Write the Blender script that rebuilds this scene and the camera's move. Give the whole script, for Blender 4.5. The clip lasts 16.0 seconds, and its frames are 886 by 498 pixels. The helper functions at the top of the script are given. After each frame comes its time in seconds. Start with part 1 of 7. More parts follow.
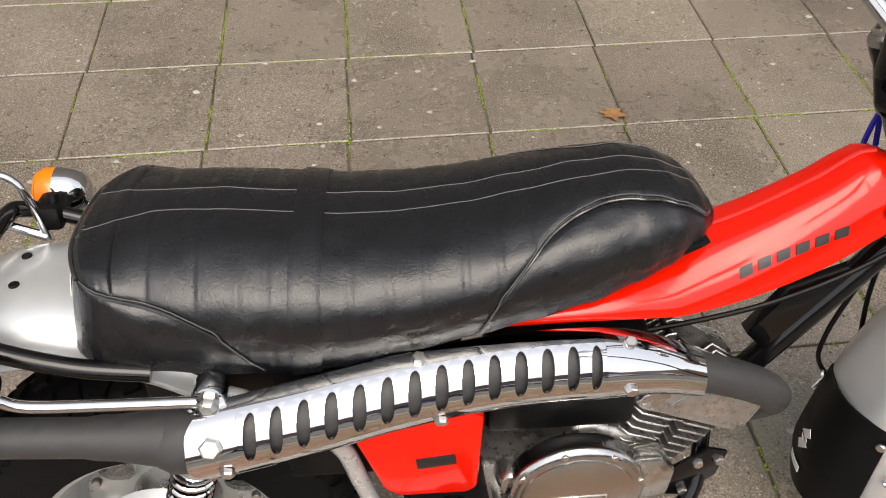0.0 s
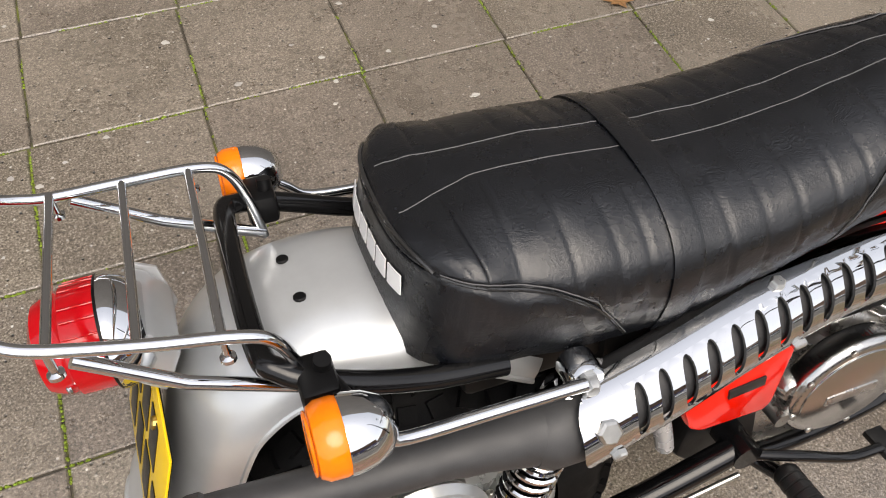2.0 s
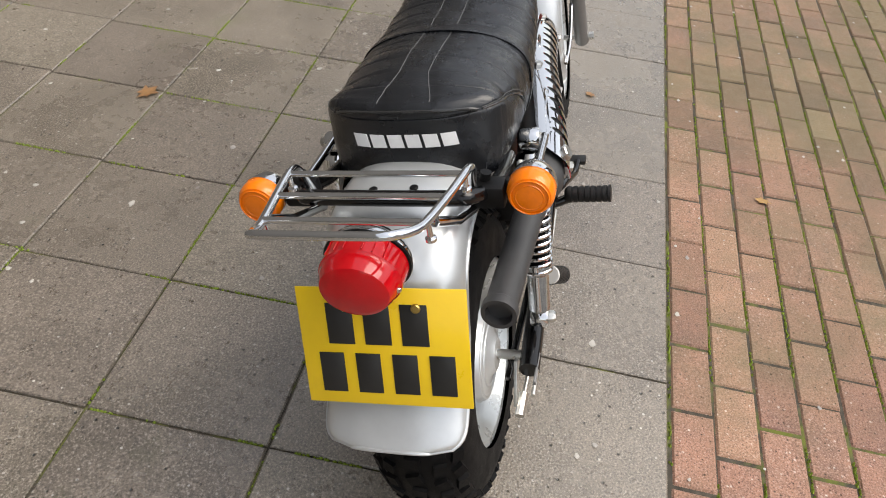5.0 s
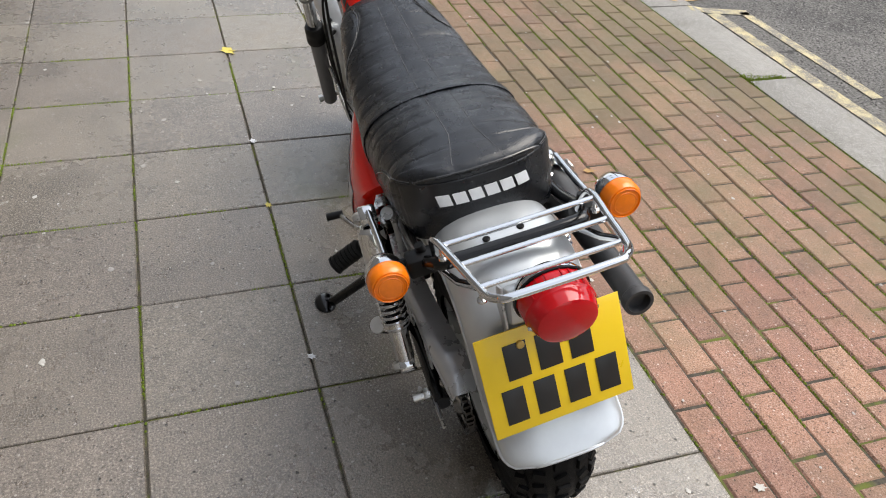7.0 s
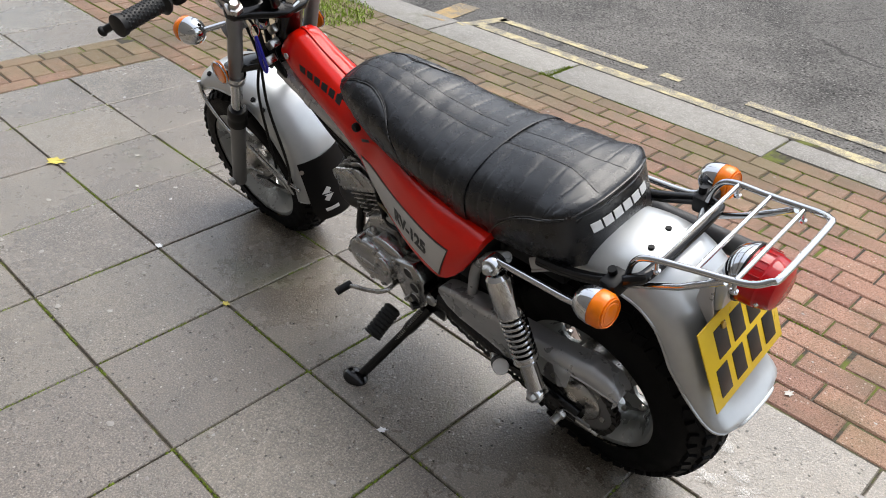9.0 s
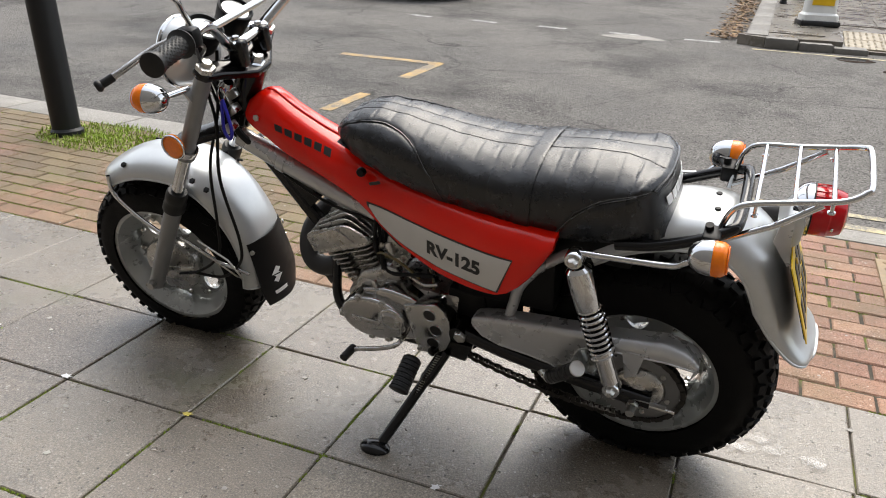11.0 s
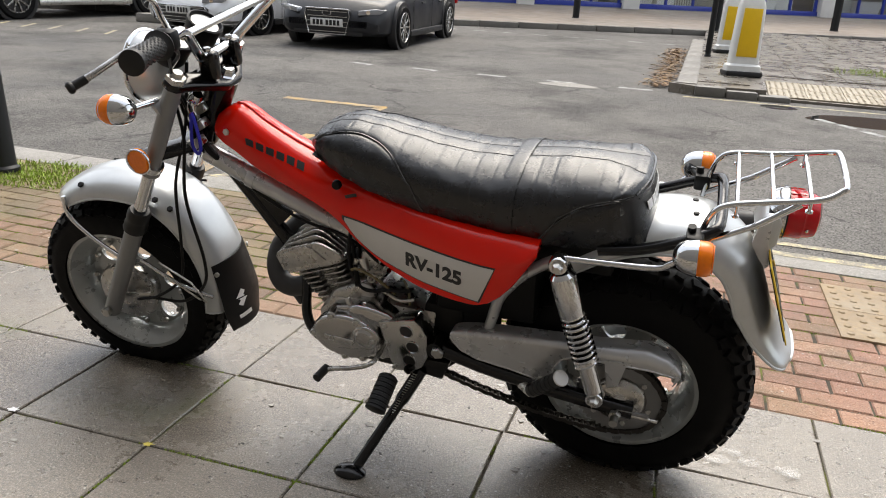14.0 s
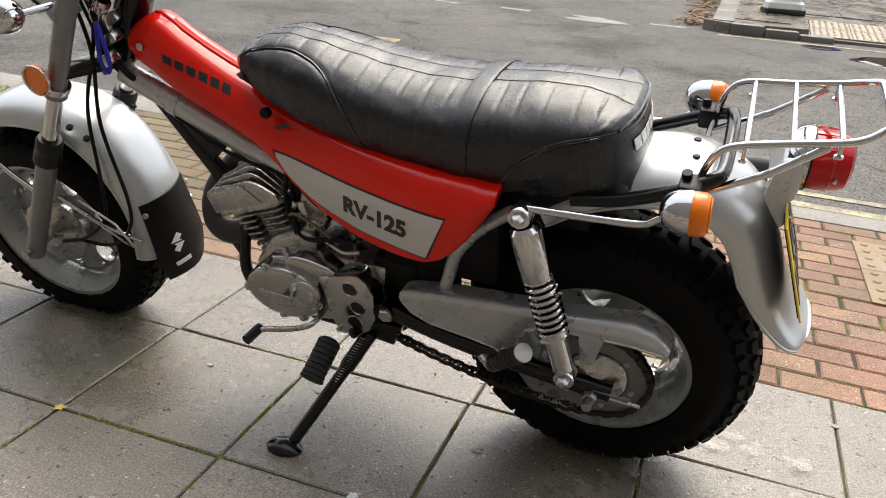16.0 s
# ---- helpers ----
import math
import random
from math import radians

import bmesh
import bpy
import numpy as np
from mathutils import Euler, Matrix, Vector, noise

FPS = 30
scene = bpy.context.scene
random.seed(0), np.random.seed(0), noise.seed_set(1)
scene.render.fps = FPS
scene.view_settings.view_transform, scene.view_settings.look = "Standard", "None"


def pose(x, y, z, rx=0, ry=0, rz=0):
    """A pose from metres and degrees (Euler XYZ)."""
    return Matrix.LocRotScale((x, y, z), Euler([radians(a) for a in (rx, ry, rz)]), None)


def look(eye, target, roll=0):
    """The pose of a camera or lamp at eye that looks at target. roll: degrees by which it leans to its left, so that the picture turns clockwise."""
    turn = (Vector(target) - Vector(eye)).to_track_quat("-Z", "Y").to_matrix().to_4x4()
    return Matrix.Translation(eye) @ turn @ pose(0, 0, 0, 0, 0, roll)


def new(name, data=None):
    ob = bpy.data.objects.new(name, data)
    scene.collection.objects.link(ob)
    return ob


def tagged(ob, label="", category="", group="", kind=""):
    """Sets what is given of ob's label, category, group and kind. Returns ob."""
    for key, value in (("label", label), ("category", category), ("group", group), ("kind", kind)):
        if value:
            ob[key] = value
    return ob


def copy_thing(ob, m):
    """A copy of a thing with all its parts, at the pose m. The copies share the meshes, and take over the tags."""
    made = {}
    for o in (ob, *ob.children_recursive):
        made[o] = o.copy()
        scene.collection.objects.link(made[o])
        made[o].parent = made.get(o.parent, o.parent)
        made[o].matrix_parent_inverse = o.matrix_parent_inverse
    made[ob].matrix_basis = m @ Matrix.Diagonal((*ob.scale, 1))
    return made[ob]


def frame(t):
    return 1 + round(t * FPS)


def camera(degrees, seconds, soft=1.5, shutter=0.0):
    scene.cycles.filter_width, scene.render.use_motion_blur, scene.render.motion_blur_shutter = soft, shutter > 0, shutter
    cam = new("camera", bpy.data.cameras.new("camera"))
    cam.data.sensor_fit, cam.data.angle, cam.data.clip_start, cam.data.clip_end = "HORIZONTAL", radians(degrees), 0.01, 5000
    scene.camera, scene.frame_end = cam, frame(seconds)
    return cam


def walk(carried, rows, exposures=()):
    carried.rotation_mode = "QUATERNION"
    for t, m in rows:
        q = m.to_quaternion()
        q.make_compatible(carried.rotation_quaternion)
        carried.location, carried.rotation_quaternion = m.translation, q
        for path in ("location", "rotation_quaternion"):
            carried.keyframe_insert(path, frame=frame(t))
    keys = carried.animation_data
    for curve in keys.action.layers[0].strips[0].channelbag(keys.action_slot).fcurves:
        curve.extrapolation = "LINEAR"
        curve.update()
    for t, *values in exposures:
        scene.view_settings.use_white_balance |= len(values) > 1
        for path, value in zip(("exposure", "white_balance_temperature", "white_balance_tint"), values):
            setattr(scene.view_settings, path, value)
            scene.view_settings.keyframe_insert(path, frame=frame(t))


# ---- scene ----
cam = camera(59.3, 16.0, soft=1.0)

PATH = [
    (0, (0.06, -0.898, 1.45), (0.217, 0.418, -0.047), 1.7),
    (0.5, (-0.063, -0.885, 1.45), (-0.003, 0.4, -0.081), 0.2),
    (1, (-0.191, -0.863, 1.438), (-0.035, 0.369, -0.13), 0.9),
    (1.5, (-0.298, -0.762, 1.394), (0.017, 0.399, -0.205), 3.09),
    (2, (-0.419, -0.682, 1.355), (0.066, 0.388, -0.267), 4.63),
    (2.5, (-0.598, -0.657, 1.355), (0.138, 0.260, -0.271), 6.35),
    (3, (-0.727, -0.673, 1.346), (0.212, 0.112, -0.243), 6.65),
    (3.5, (-0.877, -0.717, 1.377), (0.226, -0.001, -0.136), 5.75),
    (4, (-1.042, -0.690, 1.402), (0.220, -0.095, -0.033), 5.95),
    (4.5, (-1.206, -0.585, 1.414), (0.186, -0.179, 0.036), 6.2),
    (5, (-1.248, -0.441, 1.394), (0.231, -0.237, 0.064), 6.2),
    (5.2, (-1.261, -0.377, 1.407), (0.24, -0.264, 0.09), 6.5),
    (7.3, (-1.296, 0.343, 1.444), (0.158, -0.33, 0.247), 5.4),
    (7.5, (-1.286, 0.44, 1.451), (0.14, -0.305, 0.263), 5.3),
    (8, (-1.226, 0.617, 1.461), (0.131, -0.274, 0.293), 4.9),
    (8.5, (-1.068, 0.762, 1.452), (0.215, -0.261, 0.309), 3.7),
    (8.7, (-1.013, 0.811, 1.456), (0.223, -0.281, 0.324), 3.4),
    (10.8, (-0.461, 1.314, 1.218), (0.25, -0.369, 0.404), 2.2),
    (11, (-0.428, 1.351, 1.184), (0.262, -0.369, 0.432), 2.7),
    (11.5, (-0.397, 1.41, 1.134), (0.251, -0.365, 0.477), 3.4),
    (12, (-0.386, 1.435, 1.118), (0.24, -0.364, 0.507), 3.4),
    (12.5, (-0.381, 1.43, 1.104), (0.223, -0.382, 0.512), 3.4),
    (13, (-0.369, 1.424, 1.097), (0.214, -0.394, 0.502), 3.5),
    (13.5, (-0.353, 1.415, 1.091), (0.214, -0.406, 0.488), 3.5),
    (14, (-0.347, 1.392, 1.089), (0.211, -0.426, 0.47), 3.6),
    (14.5, (-0.35, 1.359, 1.085), (0.207, -0.452, 0.444), 3.8),
    (15, (-0.355, 1.329, 1.071), (0.212, -0.466, 0.397), 4.0),
    (15.5, (-0.378, 1.243, 1.035), (0.202, -0.531, 0.316), 4.3),
    (16, (-0.408, 1.078, 1.015), (0.193, -0.67, 0.251), 4.4),
]
walk(cam, [(t, look(e, g, r)) for t, e, g, r in PATH],
     exposures=((0, 1.30, 7450, 12), (3, 1.18, 7300, 12), (5, 1.16, 7150, 10), (7.5, 1.23, 6750, 9), (8.5, 1.23, 6700, 9), (11, 1.38, 7000, 9), (12, 1.33, 7000, 9), (16, 1.46, 7250, 9)))

# ---- light ----
world = bpy.data.worlds.new("overcast_sky")
scene.world = world
world.use_nodes = True
wn = world.node_tree
for n_ in list(wn.nodes):
    wn.nodes.remove(n_)
sky = wn.nodes.new("ShaderNodeTexSky")
sky.sky_type, sky.sun_disc = "NISHITA", False
sky.sun_elevation, sky.sun_rotation = radians(60), radians(177)
soft_sky = wn.nodes.new("ShaderNodeHueSaturation")
soft_sky.inputs["Saturation"].default_value = 0.42
bg = wn.nodes.new("ShaderNodeBackground")
bg.inputs["Strength"].default_value = 0.15
wo = wn.nodes.new("ShaderNodeOutputWorld")
wn.links.new(sky.outputs[0], soft_sky.inputs["Color"])
# an overcast sky is about three times brighter overhead than at the horizon
sky_dir = wn.nodes.new("ShaderNodeTexCoord")
sky_xyz = wn.nodes.new("ShaderNodeSeparateXYZ")
sky_ramp = wn.nodes.new("ShaderNodeMapRange")
for key_, val_ in (("From Min", 0.0), ("From Max", 1.0), ("To Min", 0.70), ("To Max", 1.35)):
    sky_ramp.inputs[key_].default_value = val_
sky_mul = wn.nodes.new("ShaderNodeMix")
sky_mul.data_type, sky_mul.blend_type = "RGBA", "MULTIPLY"
sky_mul.inputs["Factor"].default_value = 1.0
wn.links.new(sky_dir.outputs["Generated"], sky_xyz.inputs[0])
wn.links.new(sky_xyz.outputs["Z"], sky_ramp.inputs["Value"])
wn.links.new(soft_sky.outputs[0], sky_mul.inputs["A"])
wn.links.new(sky_ramp.outputs["Result"], sky_mul.inputs["B"])
wn.links.new(sky_mul.outputs["Result"], bg.inputs["Color"])
wn.links.new(bg.outputs[0], wo.inputs[0])
sun = new("sun", bpy.data.lights.new("sun", "SUN"))
sun.data.energy, sun.data.angle, sun.data.color = 1.2, radians(45), (1.0, 0.97, 0.93)
sun.matrix_world = look((0.6, -10.6, 18.8), (0, 0, 0))


# ---- materials ----
def material(name, color, rough=0.5, metal=0.0, var=0.12, scale=40.0, bump=0.0, bscale=300.0, coat=0.0, spots=None, wear=None,
             per_object=0.0, per_island=0.0, spec=0.5, rvar=0.1, transmission=0.0, emission=None, alpha=1.0, world=False, grit=None, wet=None, cracks=None, moss=None, moss_grow=None, pits=None, depth=0.002):
    m = bpy.data.materials.new(name)
    m.use_nodes = True
    nt = m.node_tree
    b = nt.nodes["Principled BSDF"]
    tc = nt.nodes.new("ShaderNodeTexCoord")
    where = nt.nodes.new("ShaderNodeNewGeometry").outputs["Position"] if world else tc.outputs["Object"]

    def noisy(sc, det=4.0, rgh=0.6):
        nz = nt.nodes.new("ShaderNodeTexNoise")
        nz.inputs["Scale"].default_value, nz.inputs["Detail"].default_value, nz.inputs["Roughness"].default_value = sc, det, rgh
        nt.links.new(where, nz.inputs["Vector"])
        return nz.outputs["Fac"]

    def ramp(fac, lo, hi, c0, c1):
        r = nt.nodes.new("ShaderNodeMapRange")
        r.inputs["From Min"].default_value, r.inputs["From Max"].default_value = lo, hi
        r.inputs["To Min"].default_value, r.inputs["To Max"].default_value = c0, c1
        nt.links.new(fac, r.inputs["Value"])
        return r.outputs["Result"]

    def mix(fac, a, c, mode="MIX"):
        x = nt.nodes.new("ShaderNodeMix")
        x.data_type, x.blend_type = "RGBA", mode
        for sock, v in ((x.inputs["Factor"], fac), (x.inputs["A"], a), (x.inputs["B"], c)):
            if isinstance(v, (int, float)):
                sock.default_value = v
            elif isinstance(v, tuple):
                sock.default_value = (*v, 1)
            else:
                nt.links.new(v, sock)
        return x.outputs["Result"]

    dark = tuple(c * (1 - var) for c in color)
    light = tuple(min(1, c * (1 + var)) for c in color)
    col = mix(ramp(noisy(scale), 0.3, 0.7, 0, 1), dark, light)
    col = mix(ramp(noisy(scale * 0.13, 3), 0.35, 0.65, 0, 0.6), col, tuple(c * (1 - var * 0.9) for c in color))
    if wear:
        wcol, wscale, lo, hi = wear
        col = mix(ramp(noisy(wscale, 6, 0.7), lo, hi, 0, 1), col, wcol)
    if spots:
        scol, sscale, size = spots
        vo = nt.nodes.new("ShaderNodeTexVoronoi")
        vo.inputs["Scale"].default_value = sscale
        nt.links.new(where, vo.inputs["Vector"])
        few = nt.nodes.new("ShaderNodeMath")
        few.operation = "MULTIPLY"
        nt.links.new(ramp(vo.outputs["Distance"], size * 0.6, size, 0.9, 0), few.inputs[0])
        sep = nt.nodes.new("ShaderNodeSeparateColor")
        nt.links.new(vo.outputs["Color"], sep.inputs[0])
        nt.links.new(ramp(sep.outputs[0], 0.45, 1.0, 0, 1), few.inputs[1])
        col = mix(few.outputs[0], col, scol)
    if grit:
        gsc, gdark, glight = grit
        gn = noisy(gsc, 2, 0.7)
        col = mix(ramp(gn, 0.36, 0.46, 0.85, 0), col, gdark)
        col = mix(ramp(gn, 0.54, 0.66, 0, 0.85), col, glight)
    pit_mask = None
    if pits:
        pcol, psc, psize = pits
        vp = nt.nodes.new("ShaderNodeTexVoronoi")
        vp.inputs["Scale"].default_value = psc
        nt.links.new(where, vp.inputs["Vector"])
        sp = nt.nodes.new("ShaderNodeSeparateColor")
        nt.links.new(vp.outputs["Color"], sp.inputs[0])
        pm = nt.nodes.new("ShaderNodeMath")
        pm.operation = "MULTIPLY"
        nt.links.new(ramp(vp.outputs["Distance"], psize * 0.5, psize, 1, 0), pm.inputs[0])
        nt.links.new(ramp(sp.outputs[1], 0.3, 0.7, 0, 1), pm.inputs[1])
        pit_mask = pm.outputs[0]
        col = mix(pit_mask, col, pcol)
    if moss:
        mcol, msc, lo, hi = moss
        fac = noisy(msc, 6, 0.65)
        if moss_grow:
            xyz = nt.nodes.new("ShaderNodeSeparateXYZ")
            nt.links.new(where, xyz.inputs[0])
            for axis, start, stop, least, most in moss_grow:
                add = nt.nodes.new("ShaderNodeMath")
                nt.links.new(fac, add.inputs[0])
                nt.links.new(ramp(xyz.outputs[axis], start, stop, least, most), add.inputs[1])
                fac = add.outputs[0]
        col = mix(ramp(fac, lo, hi, 0, 0.8), col, mcol)
    if cracks:
        csc, ccol, cw = cracks
        wob = nt.nodes.new("ShaderNodeVectorMath")
        wob.operation = "MULTIPLY_ADD"
        nzc = nt.nodes.new("ShaderNodeTexNoise")
        nzc.inputs["Scale"].default_value, nzc.inputs["Detail"].default_value = csc * 2.5, 6
        nt.links.new(where, nzc.inputs["Vector"])
        nt.links.new(nzc.outputs["Color"], wob.inputs[0])
        wob.inputs[1].default_value = (0.5 / csc, 0.5 / csc, 0.0)
        nt.links.new(where, wob.inputs[2])
        vc = nt.nodes.new("ShaderNodeTexVoronoi")
        vc.feature = "DISTANCE_TO_EDGE"
        vc.inputs["Scale"].default_value = csc
        nt.links.new(wob.outputs[0], vc.inputs["Vector"])
        brk = nt.nodes.new("ShaderNodeMath")
        brk.operation = "MULTIPLY"
        nt.links.new(ramp(vc.outputs["Distance"], cw * 0.3, cw, 0.85, 0), brk.inputs[0])
        nt.links.new(ramp(noisy(csc * 1.3, 3), 0.48, 0.58, 0, 1), brk.inputs[1])
        col = mix(brk.outputs[0], col, ccol)
    rnd = None
    if per_object:
        rnd = nt.nodes.new("ShaderNodeObjectInfo").outputs["Random"]
    if per_island:
        rnd = nt.nodes.new("ShaderNodeNewGeometry").outputs["Random Per Island"]
    if rnd is not None:
        hs = nt.nodes.new("ShaderNodeHueSaturation")
        amount = per_object or per_island
        nt.links.new(ramp(rnd, 0, 1, 1 - amount, 1 + amount), hs.inputs["Value"])
        nt.links.new(ramp(rnd, 0, 1, 0.497 - amount * 0.03, 0.503 + amount * 0.03), hs.inputs["Hue"])
        nt.links.new(col, hs.inputs["Color"])
        col = hs.outputs["Color"]
    nt.links.new(col, b.inputs["Base Color"])
    b.inputs["Metallic"].default_value = metal
    rsock = ramp(noisy(scale * 0.5, 5), 0.3, 0.7, max(0.02, rough - rvar), min(1, rough + rvar))
    if wet:
        # damp areas: glossier and a little darker
        wsc, wrough, wdark, lo, hi = wet
        damp = ramp(noisy(wsc, 5, 0.6), lo, hi, 0, 1)
        wm = nt.nodes.new("ShaderNodeMix")
        nt.links.new(damp, wm.inputs["Factor"])
        nt.links.new(rsock, wm.inputs["A"])
        wm.inputs["B"].default_value = wrough
        rsock = wm.outputs["Result"]
        col = mix(damp, col, (wdark, wdark, wdark), "MULTIPLY")
        nt.links.new(col, b.inputs["Base Color"])
    nt.links.new(rsock, b.inputs["Roughness"])
    b.inputs["Specular IOR Level"].default_value = spec
    b.inputs["Coat Weight"].default_value = coat
    b.inputs["Coat Roughness"].default_value = 0.06
    b.inputs["Transmission Weight"].default_value = transmission
    b.inputs["Alpha"].default_value = alpha
    if emission:
        b.inputs["Emission Color"].default_value = (*emission[0], 1)
        b.inputs["Emission Strength"].default_value = emission[1]
    if bump:
        bp = nt.nodes.new("ShaderNodeBump")
        bp.inputs["Strength"].default_value, bp.inputs["Distance"].default_value = bump, depth
        height = noisy(bscale, 5, 0.65)
        if pit_mask is not None:
            hm = nt.nodes.new("ShaderNodeMath")
            hm.operation = "SUBTRACT"
            nt.links.new(height, hm.inputs[0])
            nt.links.new(pit_mask, hm.inputs[1])
            height = hm.outputs[0]
        nt.links.new(height, bp.inputs["Height"])
        nt.links.new(bp.outputs[0], b.inputs["Normal"])
    return m


SLAB = dict(color=(0.178, 0.148, 0.116), rough=0.39, var=0.22, scale=45, bump=0.95, bscale=150, rvar=0.14, world=True,
                  spots=((0.62, 0.59, 0.54), 48, 0.17), wear=((0.112, 0.092, 0.070), 2.2, 0.48, 0.70), grit=(210, (0.062, 0.053, 0.042), (0.345, 0.30, 0.245)),
                  pits=((0.03, 0.027, 0.022), 42, 0.17), depth=0.0020, spec=0.90, wet=(1.1, 0.23, 0.84, 0.40, 0.58), moss=((0.10, 0.105, 0.05), 1.7, 0.60, 0.78))
M_SLAB = material("wet_concrete_slab", per_object=0.10, **SLAB)
M_SLAB_FAR = material("wet_concrete_slab_rows", per_island=0.10, **SLAB)
BRICK = dict(color=(0.345, 0.190, 0.133), rough=0.68, var=0.2, scale=55, bump=0.8, bscale=170, depth=0.004, pits=((0.09, 0.06, 0.045), 70, 0.20), rvar=0.14, world=True, spec=0.2,
             spots=((0.70, 0.60, 0.52), 66, 0.23), wear=((0.20, 0.125, 0.10), 5, 0.50, 0.75), grit=(240, (0.13, 0.08, 0.06), (0.44, 0.30, 0.24)),
             wet=(1.3, 0.48, 0.80, 0.48, 0.64), moss=((0.150, 0.128, 0.075), 0.9, 0.43, 0.66), moss_grow=((1, -0.9, -2.1, -0.03, 0.09), (0, -0.9, 1.6, -0.03, 0.09)))
M_BRICK = material("clay_paver", per_object=0.13, **BRICK)
M_BRICK_FAR = material("clay_paver_rows", per_island=0.13, **BRICK)
M_BED = material("joint_sand", (0.075, 0.066, 0.052), 0.9, var=0.5, scale=60, bump=0.8, world=True, spec=0.2, moss=((0.13, 0.15, 0.026), 5.0, 0.50, 0.60))
M_PUDDLE = material("puddle_water", (0.03, 0.029, 0.028), 0.04, var=0.1, scale=5, rvar=0.02)
M_STAIN = material("pale_dried_stain", (0.62, 0.60, 0.56), 0.30, alpha=0.17, var=0.25, scale=60, bump=0.4, world=True, spec=0.75)
M_KERB = material("kerb_concrete", (0.235, 0.22, 0.195), 0.6, var=0.25, scale=70, bump=0.6, bscale=180, per_object=0.08, world=True, wear=((0.15, 0.14, 0.12), 4, 0.47, 0.7), grit=(220, (0.12, 0.11, 0.10), (0.42, 0.40, 0.37)), spots=((0.5, 0.48, 0.45), 60, 0.16), moss=((0.12, 0.12, 0.07), 2.5, 0.58, 0.75))
M_ROAD = material("wet_asphalt", (0.180, 0.171, 0.160), 0.76, var=0.35, scale=90, bump=1.0, bscale=60, rvar=0.12, world=True, spec=0.09, depth=0.012, pits=((0.03, 0.029, 0.027), 38, 0.26),
                  spots=((0.40, 0.385, 0.36), 34, 0.24), wear=((0.06, 0.058, 0.056), 0.6, 0.47, 0.66), grit=(80, (0.035, 0.034, 0.032), (0.24, 0.23, 0.215)),
                  wet=(0.45, 0.50, 0.70, 0.46, 0.62), cracks=(0.75, (0.055, 0.053, 0.050), 0.012))
M_YELLOW_LINE = material("yellow_road_paint", (0.50, 0.42, 0.22), 0.55, var=0.2, scale=60, bump=0.5, world=True, wear=((0.15, 0.14, 0.118), 9, 0.40, 0.54), grit=(140, (0.20, 0.16, 0.09), (0.60, 0.50, 0.28)))
M_BAY_LINE = material("faded_orange_road_paint", (0.48, 0.29, 0.07), 0.6, var=0.2, scale=60, bump=0.5, world=True, wear=((0.14, 0.125, 0.10), 5, 0.38, 0.58), grit=(140, (0.15, 0.11, 0.06), (0.58, 0.38, 0.12)))
M_WHITE_LINE = material("white_road_paint", (0.36, 0.36, 0.34), 0.55, var=0.2, scale=60, bump=0.4, wear=((0.13, 0.13, 0.125), 11, 0.42, 0.56), world=True)
M_KERB_WET = material("wet_kerb_concrete", (0.14, 0.13, 0.115), 0.5, var=0.2, scale=30, bump=0.3, wear=((0.1, 0.095, 0.085), 3, 0.5, 0.75))
M_TACTILE = material("buff_tactile_concrete", (0.25, 0.175, 0.092), 0.55, var=0.25, scale=50, bump=0.3, per_object=0.08, wear=((0.25, 0.2, 0.13), 6, 0.5, 0.75))
M_TACTILE_GREY = material("weathered_tactile_concrete", (0.30, 0.25, 0.175), 0.5, var=0.2, scale=50, bump=0.3)
M_FARSLAB = material("wet_far_paving", (0.155, 0.135, 0.112), 0.30, var=0.3, scale=8, bump=0.3, bscale=80, per_island=0.15, rvar=0.15, world=True, wear=((0.11, 0.10, 0.085), 1.5, 0.45, 0.65))
M_GUM = material("pale_gum", (0.36, 0.34, 0.31), 0.6, var=0.15, scale=200, per_island=0.25)
M_LEAF = material("dead_leaf", (0.28, 0.15, 0.05), 0.6, var=0.35, scale=120, bump=0.3, per_object=0.2)
M_LEAF_YELLOW = material("yellow_leaf", (0.55, 0.45, 0.08), 0.6, var=0.25, scale=120)
M_LITTER = material("leaf_litter", (0.20, 0.11, 0.045), 0.7, var=0.4, scale=60, per_island=0.45)
M_MOSS = material("joint_moss", (0.16, 0.215, 0.03), 0.85, var=0.35, scale=120, per_island=0.4, spec=0.15)
M_GRASS = material("grass_blades", (0.31, 0.42, 0.06), 0.6, var=0.3, scale=60, per_island=0.4)
M_LEATHER = material("black_vinyl", (0.0040, 0.0048, 0.0066), 0.28, var=0.2, scale=40, bump=0.34, bscale=300, rvar=0.05, spec=0.60)
M_THREAD = material("grey_thread", (0.08, 0.08, 0.082), 0.7, var=0.1)
M_PIPING = material("black_piping", (0.02, 0.02, 0.02), 0.2, coat=0.4)
M_RED = material("red_orange_paint", (0.72, 0.010, 0.003), 0.10, var=0.04, scale=6, rvar=0.03, spec=0.42)
M_DECAL = material("silver_decal", (0.56, 0.545, 0.52), 0.35, metal=0.25, var=0.04, scale=20)
M_BLACK = material("black_gloss_paint", (0.003, 0.003, 0.0033), 0.16, var=0.1, coat=0.0, spec=0.4)
M_SATIN = material("satin_black_paint", (0.003, 0.003, 0.0033), 0.45, var=0.2, spec=0.2)
M_CHROME = material("chrome", (0.62, 0.63, 0.64), 0.045, metal=1.0, var=0.02, rvar=0.02)
M_STEEL = material("zinc_steel", (0.55, 0.54, 0.51), 0.32, metal=1.0, var=0.12, scale=90, rvar=0.1)
